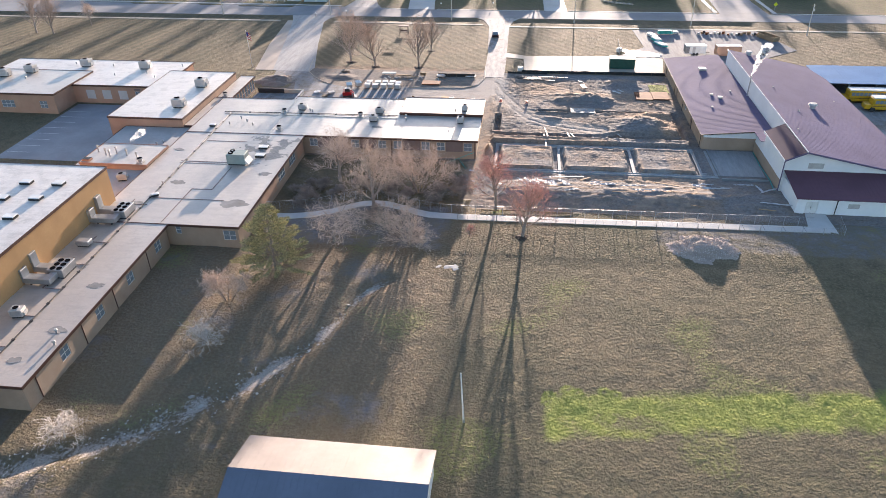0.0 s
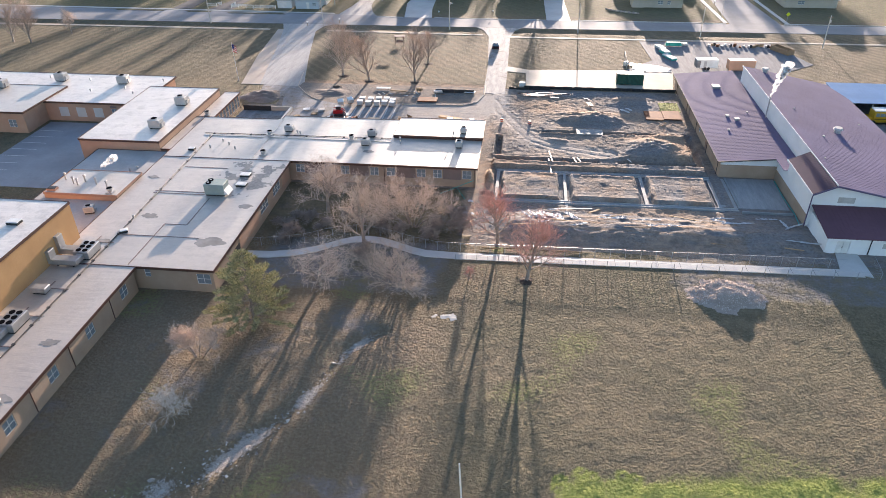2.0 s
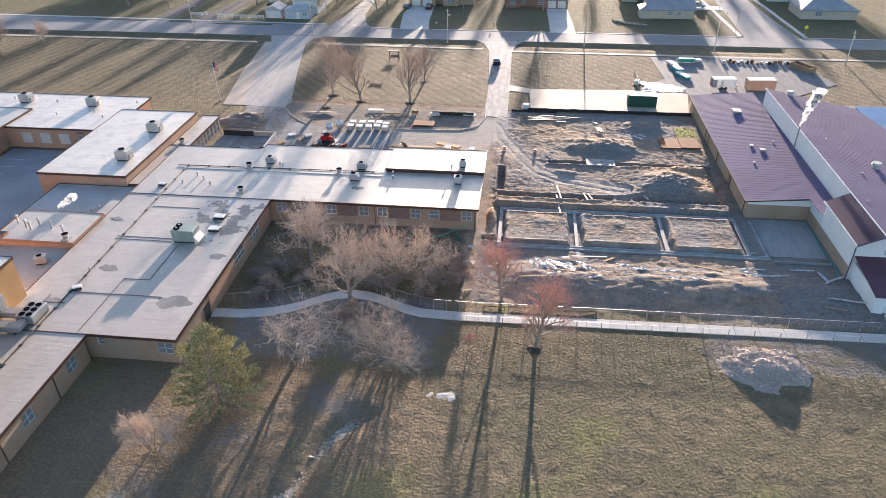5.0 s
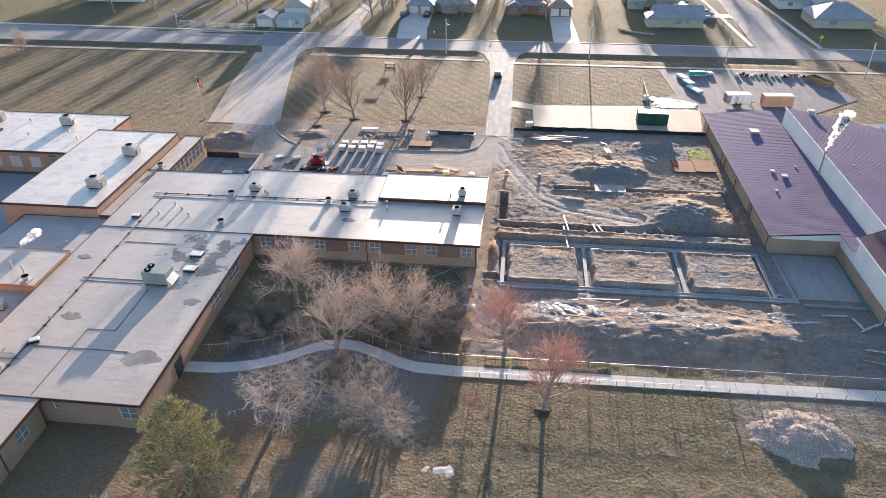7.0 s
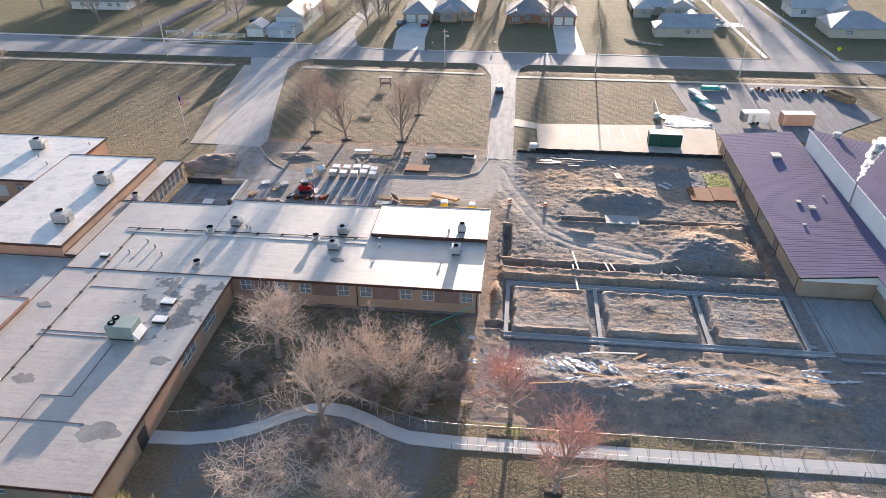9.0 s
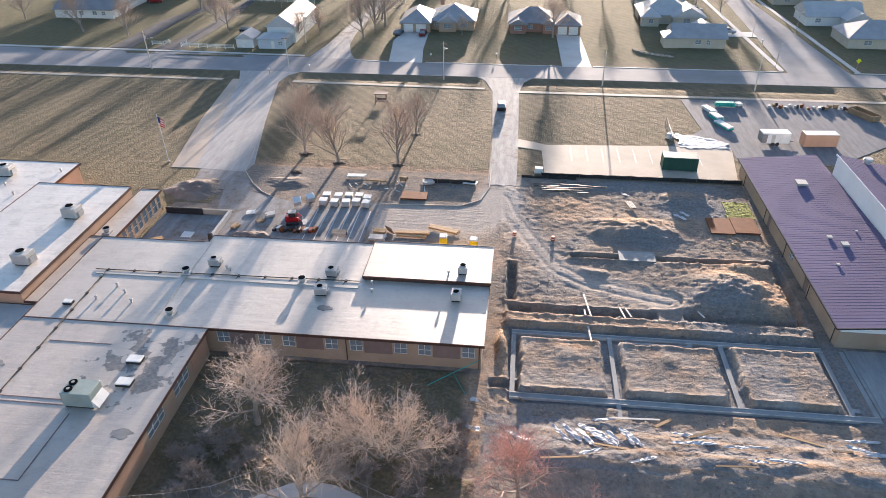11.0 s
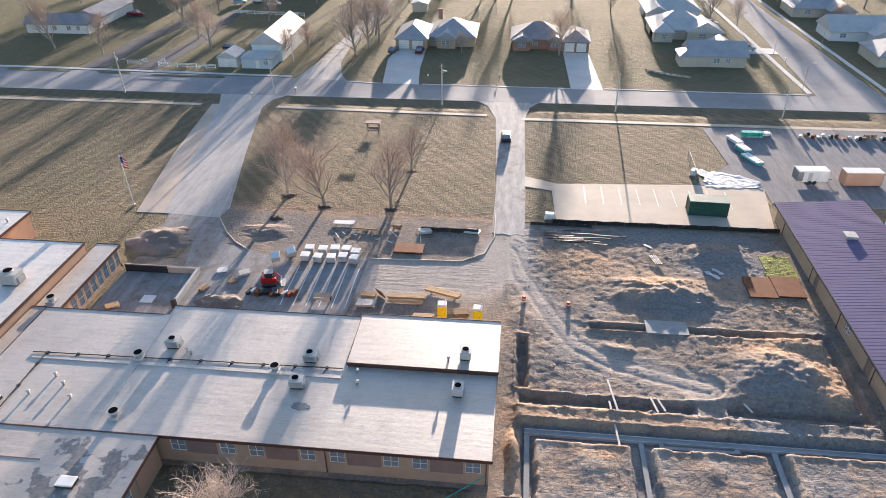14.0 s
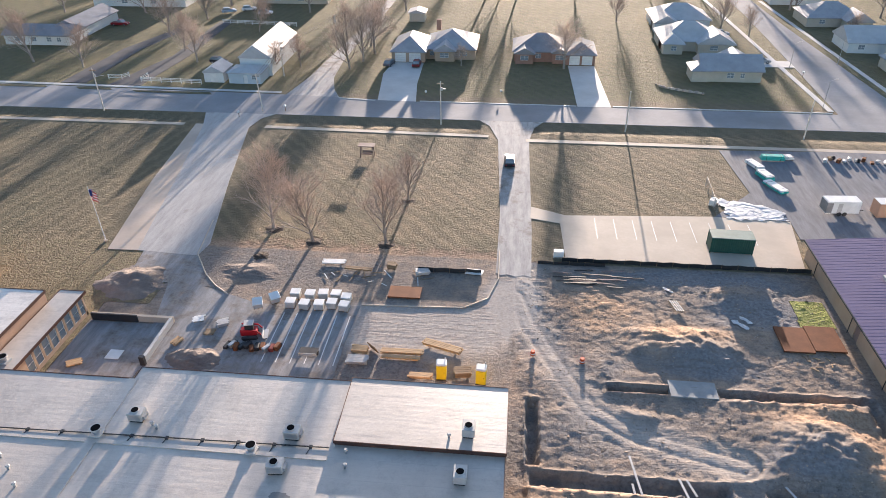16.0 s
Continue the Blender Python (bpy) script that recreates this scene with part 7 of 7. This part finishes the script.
bus(76.0, 147.5, 180)
can = thing("bus_canopy", "long blue metal canopy over the bus yard", "canopy")
BLUE = mat("blue_metal_roof", (0.16, 0.3, 0.5), (0.13, 0.25, 0.42), 0.2, 2, 0.4, 0.3, bumpy=0.02)
roof_sheet("roof", ribbed(63.6, 110, 154.5, 165.2, 3.3, 3.9, "y", 0.7), BLUE, can)
for k in range(9):
    for y in (155.0, 164.6):
        part("post", boxes((64.2 + 5.5 * k, 64.4 + 5.5 * k, y, y + 0.2, 0, 3.3 if y < 160 else 3.75)), M["steel"], can)
part("back_wall", boxes((63.8, 110, 165.0, 165.14, 0, 3.7)), BLUE, can)

# ---- storage yard ----
con = thing("shipping_container", "dark green shipping container with pale roof", "container", at=(23.3, 172.2, 0.05), turn=-2)
GRN = mat("green_container_paint", (0.03, 0.1, 0.075), (0.025, 0.08, 0.06), 0.5, 4, 0.5, 0.2, bumpy=0.05)
bm = bmesh.new()
n = 40
for y, s in ((-1.22, -1), (1.22, 1)):
    prev = None
    for k in range(n * 2 + 1):
        x = -2.95 + 5.9 * k / (n * 2)
        o = y + s * (0.03 if (k // 2) % 2 else 0.0)
        cur = (bm.verts.new((x, o, 0.15)), bm.verts.new((x, o, 2.45)))
        if prev:
            bm.faces.new((prev[0], cur[0], cur[1], prev[1]))
        prev = cur
box(bm, -2.95, 2.95, -1.2, 1.2, 0.14, 2.44)
part("body", bm, GRN, con, "ribbed green steel walls")
part("roof", boxes((-3.0, 3.0, -1.26, 1.26, 2.45, 2.56)), mat("faded_green_paint", (0.2, 0.27, 0.23), (0.15, 0.2, 0.17), 0.6, 4, 0.5, bumpy=0.05), con)
for x in (-3.0, 2.86):
    for y in (-1.27, 1.13):
        part("corner_post", boxes((x, x + 0.14, y, y + 0.14, 0, 2.449)), GRN, con)
part("door_bar", boxes((3.01, 3.05, -0.6, -0.55, 0.2, 2.4), (3.01, 3.05, 0.55, 0.6, 0.2, 2.4)), M["steel"], con)


def box_trailer(x, y, turn, L, label, body, wheels=True):
    t = thing("enclosed_trailer", label, "trailer", "trailers", at=(x, y, 0.05), turn=turn)
    bm = boxes((-L / 2, L / 2, -1.1, 1.1, 0.45 if wheels else 0.1, 2.45))
    bevel(bm, 0.06)
    b = part("body", bm, body, t)
    part("roof", boxes((-L / 2 + 0.03, L / 2 - 0.03, -1.07, 1.07, 2.45, 2.5)), M["white"], t)
    part("door", boxes((-0.9, -0.2, -1.115, -1.101, 0.55, 2.2)), M["unit"] if wheels else body, b)
    part("nose_panel", boxes((-L / 2 - 0.012, -L / 2 + 0.9, -1.112, 1.112, 0.6, 2.3)), M["patch"] if wheels else body, b)
    if wheels:
        bm = bmesh.new()
        tube(bm, (L / 2, 0, 0.5), (L / 2 + 1.2, 0, 0.45), 0.06, sides=5)
        part("drawbar", bm, M["dark"], t)
        for px in (-0.45, 0.4):
            for s in (-1, 1):
                bm = bmesh.new()
                tube(bm, (px, s * 0.9, 0.35), (px, s * 1.13, 0.35), 0.36, sides=14)
                part("wheel", bm, M["dark"], t)
    return t


box_trailer(43.0, 184.8, 4, 5.2, "white enclosed trailer with tandem wheels", M["white"])
box_trailer(51.2, 184.8, 4, 6.2, "tan storage container with white roof", mat("tan_panel", (0.5, 0.3, 0.2), (0.42, 0.25, 0.17), 0.5, 3, 0.6, bumpy=0.03), False)
for x, y, a, L, w, n, lab in ((38.4, 204.0, 2, 4.2, 1.3, 3, "teal"), (41.4, 204.6, 10, 1.6, 1.4, 2, "white"), (34.5, 201.0, -68, 3.8, 1.5, 2, "white"), (35.0, 196.4, -70, 3.4, 1.7, 3, "teal"), (35.6, 192.4, -66, 4.6, 1.6, 2, "teal")):
    t = thing("sheet_stack", lab + " wrapped stack of roofing sheets on bearers", "sheet stack", "sheet stacks", at=(x, y, 0.05), turn=a)
    for r in range(n):
        d = 0.06 * r
        bm = boxes((-L / 2 + d, L / 2 - 2.5 * d, -w / 2 + d / 2, w / 2 - d / 2, 0.14 + 0.28 * r, 0.4 + 0.28 * r))
        bevel(bm, 0.04)
        part("sheet_bundle", bm, M["white"] if lab == "white" or r == n - 1 and y < 200 else TEAL, t)
        for s in (-0.3, 0.3):
            part("strap", boxes((s * L - 0.03, s * L + 0.03, -w / 2 + d / 2 - 0.01, w / 2 - d / 2 + 0.01, 0.145 + 0.28 * r, 0.408 + 0.28 * r)), M["dark"], t)
    for s in (-0.3, 0.3):
        part("bearer", boxes((s * L - 0.08, s * L + 0.08, -w / 2, w / 2, 0, 0.14)), M["wood"], t)
bm = bmesh.new()
rows = []
for j in range(34):
    row = []
    for i in range(46):
        u, v = i / 45, j / 33
        x = 25.4 + 8.8 * u + 0.9 * height(j, 3.0, 0.22) * (1 if i > 22 else -1)
        y = 181.2 + 6.4 * v * (1 - 0.55 * u * u) + 0.7 * height(i, 1.0, 0.17)
        row.append(bm.verts.new((x, y, 0.08 + 0.12 * abs(height(i, j, 0.12, 4)) + 0.04 * abs(height(i, j, 0.4, 2)))))
    rows.append(row)
for j in range(33):
    for i in range(45):
        bm.faces.new((rows[j][i], rows[j][i + 1], rows[j + 1][i + 1], rows[j + 1][i]))
tarp = single("tarpaulin", bm, mat("silver_tarp", (0.53, 0.54, 0.55), (0.41, 0.42, 0.43), 0.6, 3, 0.45, 0.2, bumpy=0.2), "crumpled silver-white tarpaulin on the yard", "tarpaulin")
sol = tarp.modifiers.new("thickness", "SOLIDIFY")
sol.thickness = 0.03
random.seed(21)
for k in range(15):
    x, y = 47.6 + 1.15 * k, 204.4 + random.uniform(-0.8, 0.8)
    t = thing("machine_part", "rusty grey machine part laid in a row", "machine part", "machine parts", at=(x, y, 0.05), turn=random.uniform(0, 90))
    bm = boxes((-0.5, 0.5, -0.3, 0.3, 0.0, random.uniform(0.3, 0.8)))
    bevel(bm, 0.08)
    part("frame", bm, random.choice((M["rust"], M["steel"], M["dark"], M["unit"], M["wood"])), t)
    if k % 4 == 1:
        bm = bmesh.new()
        tube(bm, (-0.1, -0.5, 0.4), (0.1, -0.5, 0.4), 0.4, sides=14)
        part("wheel", bm, M["dark"], t)
t = thing("timber_bin", "open tan timber bin at the yard edge", "bin", at=(65.4, 200.4, 0.05), turn=-62)
for nm, d in (("side", (-3, 3, -1.1, -1.0, 0, 1.2)), ("side", (-3, 3, 1.0, 1.1, 0, 1.2)), ("end", (-3, -2.9, -1.0, 1.0, 0, 1.2)), ("end", (2.9, 3, -1.0, 1.0, 0, 1.2)), ("base", (-2.9, 2.9, -1.0, 1.0, 0, 0.15))):
    part(nm, boxes(d), M["wood"], t)
for x, y, a in ((-1.4, 168.2, 0), (24.0, 186.0, 60)):
    t = thing("utility_cabinet", "small white utility cabinet on a pad", "cabinet", "utility cabinets", at=(x, y, 0.0), turn=a)
    bm = boxes((-0.7, 0.7, -0.45, 0.45, 0.12, 1.0))
    bevel(bm, 0.05)
    part("body", bm, M["white"], t)
    part("pad", boxes((-0.8, 0.8, -0.55, 0.55, 0, 0.12)), M["concrete"], t)
pt = thing("swing_frame", "dark timber swing bench frame on the lawn", "bench", at=(-35.5, 199.4, 0))
for x in (-1.2, 1.2):
    for y in (-0.7, 0.7):
        bm = bmesh.new()
        tube(bm, (x, y, 0), (x * 0.95, y * 0.3, 2.2), 0.08, sides=5)
        part("leg", bm, M["panel_brown"], pt)
part("canopy", boxes((-1.5, 1.5, -0.8, 0.8, 2.2, 2.35)), M["panel_brown"], pt)
part("seat", boxes((-0.9, 0.9, -0.3, 0.3, 0.5, 0.58)), M["panel_brown"], pt)
part("backrest", boxes((-0.9, 0.9, 0.3, 0.36, 0.6, 1.1)), M["panel_brown"], pt)
part("chain", boxes((-0.9, -0.87, 0.0, 0.03, 0.58, 2.2), (0.87, 0.9, 0.0, 0.03, 0.58, 2.2)), M["dark"], pt)


# ---- houses across the street ----
SH = {"slate": mat("slate_shingles", (0.26, 0.265, 0.28), (0.2, 0.2, 0.215), 0.4, 4, 0.6, bumpy=0.3), "grey": mat("grey_shingles", (0.36, 0.365, 0.38), (0.28, 0.285, 0.3), 0.4, 4, 0.6, bumpy=0.3), "light": mat("pale_shingles", (0.47, 0.47, 0.47), (0.39, 0.39, 0.39), 0.4, 4, 0.6, bumpy=0.3),
      "brown": mat("brown_shingles", (0.2, 0.16, 0.13), (0.15, 0.12, 0.1), 0.4, 4, 0.75, bumpy=0.3)}
WALLS = {"brick": mat("red_brown_brick", (0.36, 0.2, 0.15), (0.27, 0.15, 0.11), 0.4, 6, 0.85), "tan": M["brick_tan"], "white": mat("white_siding", (0.7, 0.7, 0.68), (0.6, 0.6, 0.58), 0.3, 4, 0.6), "cream": mat("cream_siding", (0.5, 0.45, 0.37), (0.42, 0.38, 0.31), 0.3, 4, 0.65), "blue": mat("pale_blue_siding", (0.5, 0.56, 0.6), (0.43, 0.48, 0.52), 0.3, 4, 0.65)}


def hip(bm, x0, x1, y0, y1, ze, zr, o=0.5, gable=""):
    """A hipped roof over the rectangle, or a gabled one along x or y."""
    x0, x1, y0, y1 = x0 - o, x1 + o, y0 - o, y1 + o
    cx, cy = (x0 + x1) / 2, (y0 + y1) / 2
    if gable == "x" or (not gable and x1 - x0 >= y1 - y0):
        k = 0 if gable else (y1 - y0) / 2
        r = [(x0 + k, cy, zr), (x1 - k, cy, zr)]
        quads = [[(x0, y0, ze), (x1, y0, ze), r[1], r[0]], [(x1, y1, ze), (x0, y1, ze), r[0], r[1]], [(x1, y0, ze), (x1, y1, ze), r[1]], [(x0, y1, ze), (x0, y0, ze), r[0]]]
    else:
        k = 0 if gable else (x1 - x0) / 2
        r = [(cx, y0 + k, zr), (cx, y1 - k, zr)]
        quads = [[(x1, y0, ze), (x1, y1, ze), r[1], r[0]], [(x0, y1, ze), (x0, y0, ze), r[0], r[1]], [(x0, y0, ze), (x1, y0, ze), r[0]], [(x1, y1, ze), (x0, y1, ze), r[1]]]
    quads.append([(x0, y0, ze), (x0, y1, ze), (x1, y1, ze), (x1, y0, ze)])
    solid(bm, quads)
    box(bm, x0 + 0.05, x1 - 0.05, y0 + 0.05, y1 - 0.05, ze - 0.2, ze - 0.01)


def house(label, body, wings, wall, shingle, doors=(), windows=(), z=2.7, rise=2.4):
    """body and wings: x0, x1, y0, y1, style. doors: garage doors on the front, x0, x1, y. windows: x0, x1, y."""
    t = thing("house", label, "house", "houses across the street")
    for k, (x0, x1, y0, y1, g) in enumerate([body, *wings]):
        z += 0.013
        ops = [(a, b, 0.95, 2.15) for a, b, y in windows if abs(y - y0) < 0.1 and x0 < a < b < x1] + [(a, b, 0.05, 2.3) for a, b, y in doors if abs(y - y0) < 0.1 and x0 < a < b < x1]
        bm = bmesh.new()
        wall_run(bm, "x", x0, x1, y0, 1, 0, z - 0.2, ops)
        wall_run(bm, "x", x0, x1, y1, -1, 0, z - 0.2)
        wall_run(bm, "y", y0 + 0.3, y1 - 0.3, x0, 1, 0, z - 0.2)
        wall_run(bm, "y", y0 + 0.3, y1 - 0.3, x1, -1, 0, z - 0.2)
        part("wall", bm, WALLS[wall], t)
        bm = bmesh.new()
        hip(bm, x0, x1, y0, y1, z, z + rise * min(1.0, min(x1 - x0, y1 - y0) / 10), 0.5, g)
        part("roof", bm, SH[shingle], t)
    for a, b, y in doors:
        d = part("garage_door", boxes((a + 0.03, b - 0.03, y + 0.06, y + 0.12, 0.06, 2.28)), M["white"], t)
        part("panel_line", boxes(*[(a + 0.05, b - 0.05, y + 0.05, y + 0.06, 0.6 + 0.55 * k, 0.63 + 0.55 * k) for k in range(3)]), M["unit"], d)
    for a, b, y in windows:
        window_in(t, "x", a, b, y, 1, 0.95, 2.15)
    return t


h1 = house("tan-brick hipped house with grey roof and double garage", (-32, -19.4, 259.4, 273, ""), [(-40.4, -31.9, 256.4, 270, ""), (-29.5, -24.5, 257.6, 266, "y")], "tan", "grey",
           [(-39.6, -36.8, 256.4), (-36.0, -33.0, 256.4)], [(-31.0, -29.9, 259.4), (-23.4, -21.4, 259.4), (-28.2, -26.0, 257.6)], rise=3.4)
part("chimney", boxes((-30.4, -29.2, 270.5, 271.5, 4.5, 7.2)), WALLS["brick"], h1)
h2 = house("red-brick hipped house with dark roof and two white garage doors", (-9.4, 4.2, 259, 270, ""), [(3.6, 10.7, 257.0, 268, ""), (-9.0, -4.6, 257.0, 264, "y"), (0.2, 3.9, 257.8, 264, "y")], "brick", "slate",
           [(4.4, 7.0, 257.0), (7.5, 10.1, 257.0)], [(-7.8, -5.8, 257.0), (1.0, 3.0, 257.8), (-4.0, -2.6, 259)], rise=3.2)
h3 = house("pale sided corner house with grey gabled roof", (34.5, 48, 247, 256, "x"), [(32.2, 36, 246.6, 252.5, ""), (41, 47, 252, 260, "y")], "cream", "grey", windows=[(40.2, 41.8, 247), (43.2, 44.2, 247)], rise=3.0)
h4 = house("brown-walled house with tall pale hipped roof", (29, 44, 271, 283, ""), [(38, 47, 268.8, 276, "y"), (29, 34, 268, 275, "")], "cream", "light", windows=[(31, 32.4, 268.0), (41, 43, 268.8)], rise=3.8)
house("pale house with light hipped roof", (30, 46, 293, 305, ""), [(30, 36, 289, 296, "y")], "white", "light", windows=[(32, 33.6, 289)], rise=3.4)
house("pale grey house with broad gabled roof", (76.5, 92, 272.5, 283, "x"), [(86, 93, 268, 276, "y")], "white", "light", [(87.2, 91.6, 268)], [(79, 80.6, 272.5)], rise=3.2)
house("tan house with grey hipped roof", (74.5, 90, 298, 310, ""), [(84, 91, 294, 301, "y")], "cream", "grey", windows=[(78, 79.6, 298)], rise=3.4)
house("tan house with grey hipped roof", (80, 96, 250, 262, ""), [], "cream", "grey", windows=[(84, 86, 250)], rise=3.4)
house("pale house with light hipped roof", (72, 88, 325, 338, ""), [], "white", "light", rise=3.4)
house("long white house with dark blue-grey gabled roof", (-151, -132, 264, 272.5, "x"), [(-141.5, -132.5, 272, 292, "y")], "white", "slate", windows=[(-148, -146.6, 264), (-143, -141.6, 264), (-138.6, -137.2, 264), (-135.6, -134.4, 264)], rise=2.4)
house("long white house among trees", (-150, -118, 309, 318, "x"), [], "white", "brown", windows=[(-140, -138, 309), (-130, -128, 309)], rise=2.6)
house("tan house among trees", (-96, -72, 316, 326, "x"), [], "cream", "brown", windows=[(-90, -88, 316), (-82, -80, 316)], rise=2.8)
house("small white garden shed with pale roof", (-41.6, -37.0, 296, 300.5, "y"), [], "cream", "light", rise=1.8)
barn = thing("white_barn", "tall white barn with pale steep roof", "barn")
bm = bmesh.new()
wall_run(bm, "x", -75.4, -67.6, 243.2, 1, 0, 4.2, [(-74.6, -73.4, 1.0, 2.2), (-70.4, -69.2, 1.0, 2.2)])
wall_run(bm, "x", -75.4, -67.6, 265, -1, 0, 4.2)
wall_run(bm, "y", 243.5, 264.7, -75.4, 1, 0, 4.2)
wall_run(bm, "y", 243.5, 264.7, -67.6, -1, 0, 4.2)
part("wall", bm, WALLS["white"], barn)
bm = bmesh.new()
hip(bm, -75.4, -67.6, 243.2, 265, 4.4, 7.4, 0.3, "y")
part("roof", bm, SH["light"], barn)
for a in (-74.6, -70.4):
    window_in(barn, "x", a, a + 1.2, 243.2, 1, 1.0, 2.2)
bm = bmesh.new()
wall_run(bm, "x", -76.2, -68.4, 237.0, 1, 0, 2.5, [(-72.6, -71.6, 0.05, 2.05), (-70.6, -69.4, 1.0, 2.0)])
wall_run(bm, "y", 237.3, 243.2, -76.2, 1, 0, 2.5)
wall_run(bm, "y", 237.3, 243.2, -68.4, -1, 0, 2.5)
part("front_wall", bm, WALLS["blue"], barn, "pale blue front addition")
bm = bmesh.new()
hip(bm, -76.2, -68.4, 237.0, 243.0, 2.6, 3.6, 0.3)
part("front_roof", bm, SH["light"], barn)
part("door", boxes((-72.57, -71.63, 237.06, 237.12, 0.06, 2.03)), M["white"], barn)
window_in(barn, "x", -70.6, -69.4, 237.0, 1, 1.0, 2.0)
sh = thing("garden_shed", "small white shed with pale gabled roof", "shed")
part("wall", boxes((-82.4, -77.6, 237.4, 243.5, 0, 2.3)), WALLS["white"], sh)
bm = bmesh.new()
hip(bm, -82.4, -77.6, 237.4, 243.5, 2.5, 3.9, 0.25, "y")
part("roof", bm, SH["light"], sh)
part("door", boxes((-80.8, -79.4, 237.33, 237.39, 0.05, 2.0)), M["white"], sh)


def rail_fence(pts, label="white ranch rail fence"):
    t = thing("rail_fence", label + " beside the street", "fence", "white rail fences")
    pm = mesh_of(boxes((-0.07, 0.07, -0.07, 0.07, 0, 1.25)), "post", M["white"])
    for (ax, ay), (bx, by) in zip(pts, pts[1:]):
        L = math.hypot(bx - ax, by - ay)
        n = max(1, round(L / 2.4))
        for k in range(n + 1):
            part("post", pm, None, t).location = (ax + (bx - ax) * k / n, ay + (by - ay) * k / n, 0)
        m = Matrix.Translation((ax, ay, 0)) @ Matrix.Rotation(math.atan2(by - ay, bx - ax), 4, "Z")
        for z in (0.45, 0.85, 1.15):
            bm = bmesh.new()
            box(bm, 0, L, -0.1, -0.071, z - 0.07, z + 0.07, m)
            part("rail", bm, M["white"], t)


rail_fence([(-97.5, 239.5), (-97.8, 236.4), (-82.6, 235.8)])
rail_fence([(-106.6, 237.6), (-103.4, 237.8), (-102.4, 239.6)])
rail_fence([(-98, 290), (-74.5, 288)])
random.seed(31)
bed = thing("stone_edging", "curved bed of dark shrubs edged with pale stones", "garden bed")
for k in range(22):
    u = k / 21
    x, y = 23.8 + 9.4 * u, 243.8 - 5.6 * u ** 0.6
    bm = bmesh.new()
    bmesh.ops.create_icosphere(bm, subdivisions=2, radius=random.uniform(0.25, 0.45), matrix=Matrix.Translation((x, y, 0.15)))
    for v in bm.verts:
        v.co += 0.12 * noise.noise_vector(v.co * 2.5)
    part("stone" if k % 3 else "shrub", bm, M["concrete"] if k % 3 else BARK["grey"], bed)
sg = thing("warning_sign", "yellow-green diamond warning sign on a post", "road sign", at=(75.5, 231.5, 0))
bm = bmesh.new()
tube(bm, (0, 0, 0), (0, 0, 2.6), 0.04, sides=6)
part("post", bm, M["steel"], sg)
bm = bmesh.new()
box(bm, -0.45, 0.45, -0.07, -0.045, -0.45, 0.45, Matrix.Translation((0, 0, 2.3)) @ Matrix.Rotation(radians(45), 4, "Y"))
part("panel", bm, mat("sign_yellow", (0.7, 0.7, 0.02), (0.6, 0.6, 0.02), 1, 5, 0.5, bumpy=0), sg)
for x, y in ((-66.4, 216.5), (-57.6, 220.6), (-11.8, 233.5), (59.0, 252), (-28.6, 231.8)):
    mb = thing("mailbox", "small white mailbox on a post", "mailbox", "mailboxes", at=(x, y, 0))
    part("post", boxes((-0.05, 0.05, -0.05, 0.05, 0, 1.0)), M["wood"], mb)
    bm = boxes((-0.22, 0.22, -0.3, 0.3, 1.0, 1.4))
    bevel(bm, 0.1)
    part("box", bm, M["white"], mb)


# ---- steam ----
def steam(x, y, z, dx, dy, dz, n, r0, r1, seed):
    m, nt, p, pos = start("steam", 1.0, 0, 0)
    nt.nodes.remove(p)
    tl, df, tr = (nt.nodes.new("ShaderNodeBsdf" + k) for k in ("Translucent", "Diffuse", "Transparent"))
    for n_ in (tl, df):
        n_.inputs["Color"].default_value = (0.97, 0.97, 0.97, 1)
    a, b = nt.nodes.new("ShaderNodeMixShader"), nt.nodes.new("ShaderNodeMixShader")
    a.inputs[0].default_value = 0.35
    link(nt, tl.outputs[0], a.inputs[1]), link(nt, df.outputs[0], a.inputs[2])
    link(nt, ramp(nt, noise_node(nt, pos, 1.3, 6.0, 0.7), 0.38, 0.85), b.inputs[0])
    link(nt, tr.outputs[0], b.inputs[1]), link(nt, a.outputs[0], b.inputs[2])
    link(nt, b.outputs[0], nt.nodes["Material Output"].inputs["Surface"])
    rng = random.Random(seed)
    bm = bmesh.new()
    for k in range(n):
        u = (k + rng.random()) / n
        r = r0 + (r1 - r0) * u ** 0.8
        c = Vector((x + dx * u + rng.gauss(0, r * 0.5), y + dy * u + rng.gauss(0, r * 0.4), z + dz * u ** 0.8 + rng.gauss(0, r * 0.4)))
        g = bmesh.ops.create_icosphere(bm, subdivisions=2, radius=r * rng.uniform(0.6, 1.0), matrix=Matrix.Translation(c))
        for v in g["verts"]:
            v.co += 0.45 * r * noise.noise_vector(v.co * 1.1 / r)
    ob = single("steam_plume", bm, m, "white drifting steam above the roof flue", "steam", "stuff", smooth=True)
    return ob


steam(45.05, 142.5, 8.4, 2.4, 1.6, 5.4, 60, 0.16, 0.75, 3)
steam(-70.0, 108.0, 4.7, 1.8, 2.0, 1.6, 20, 0.2, 0.6, 8)
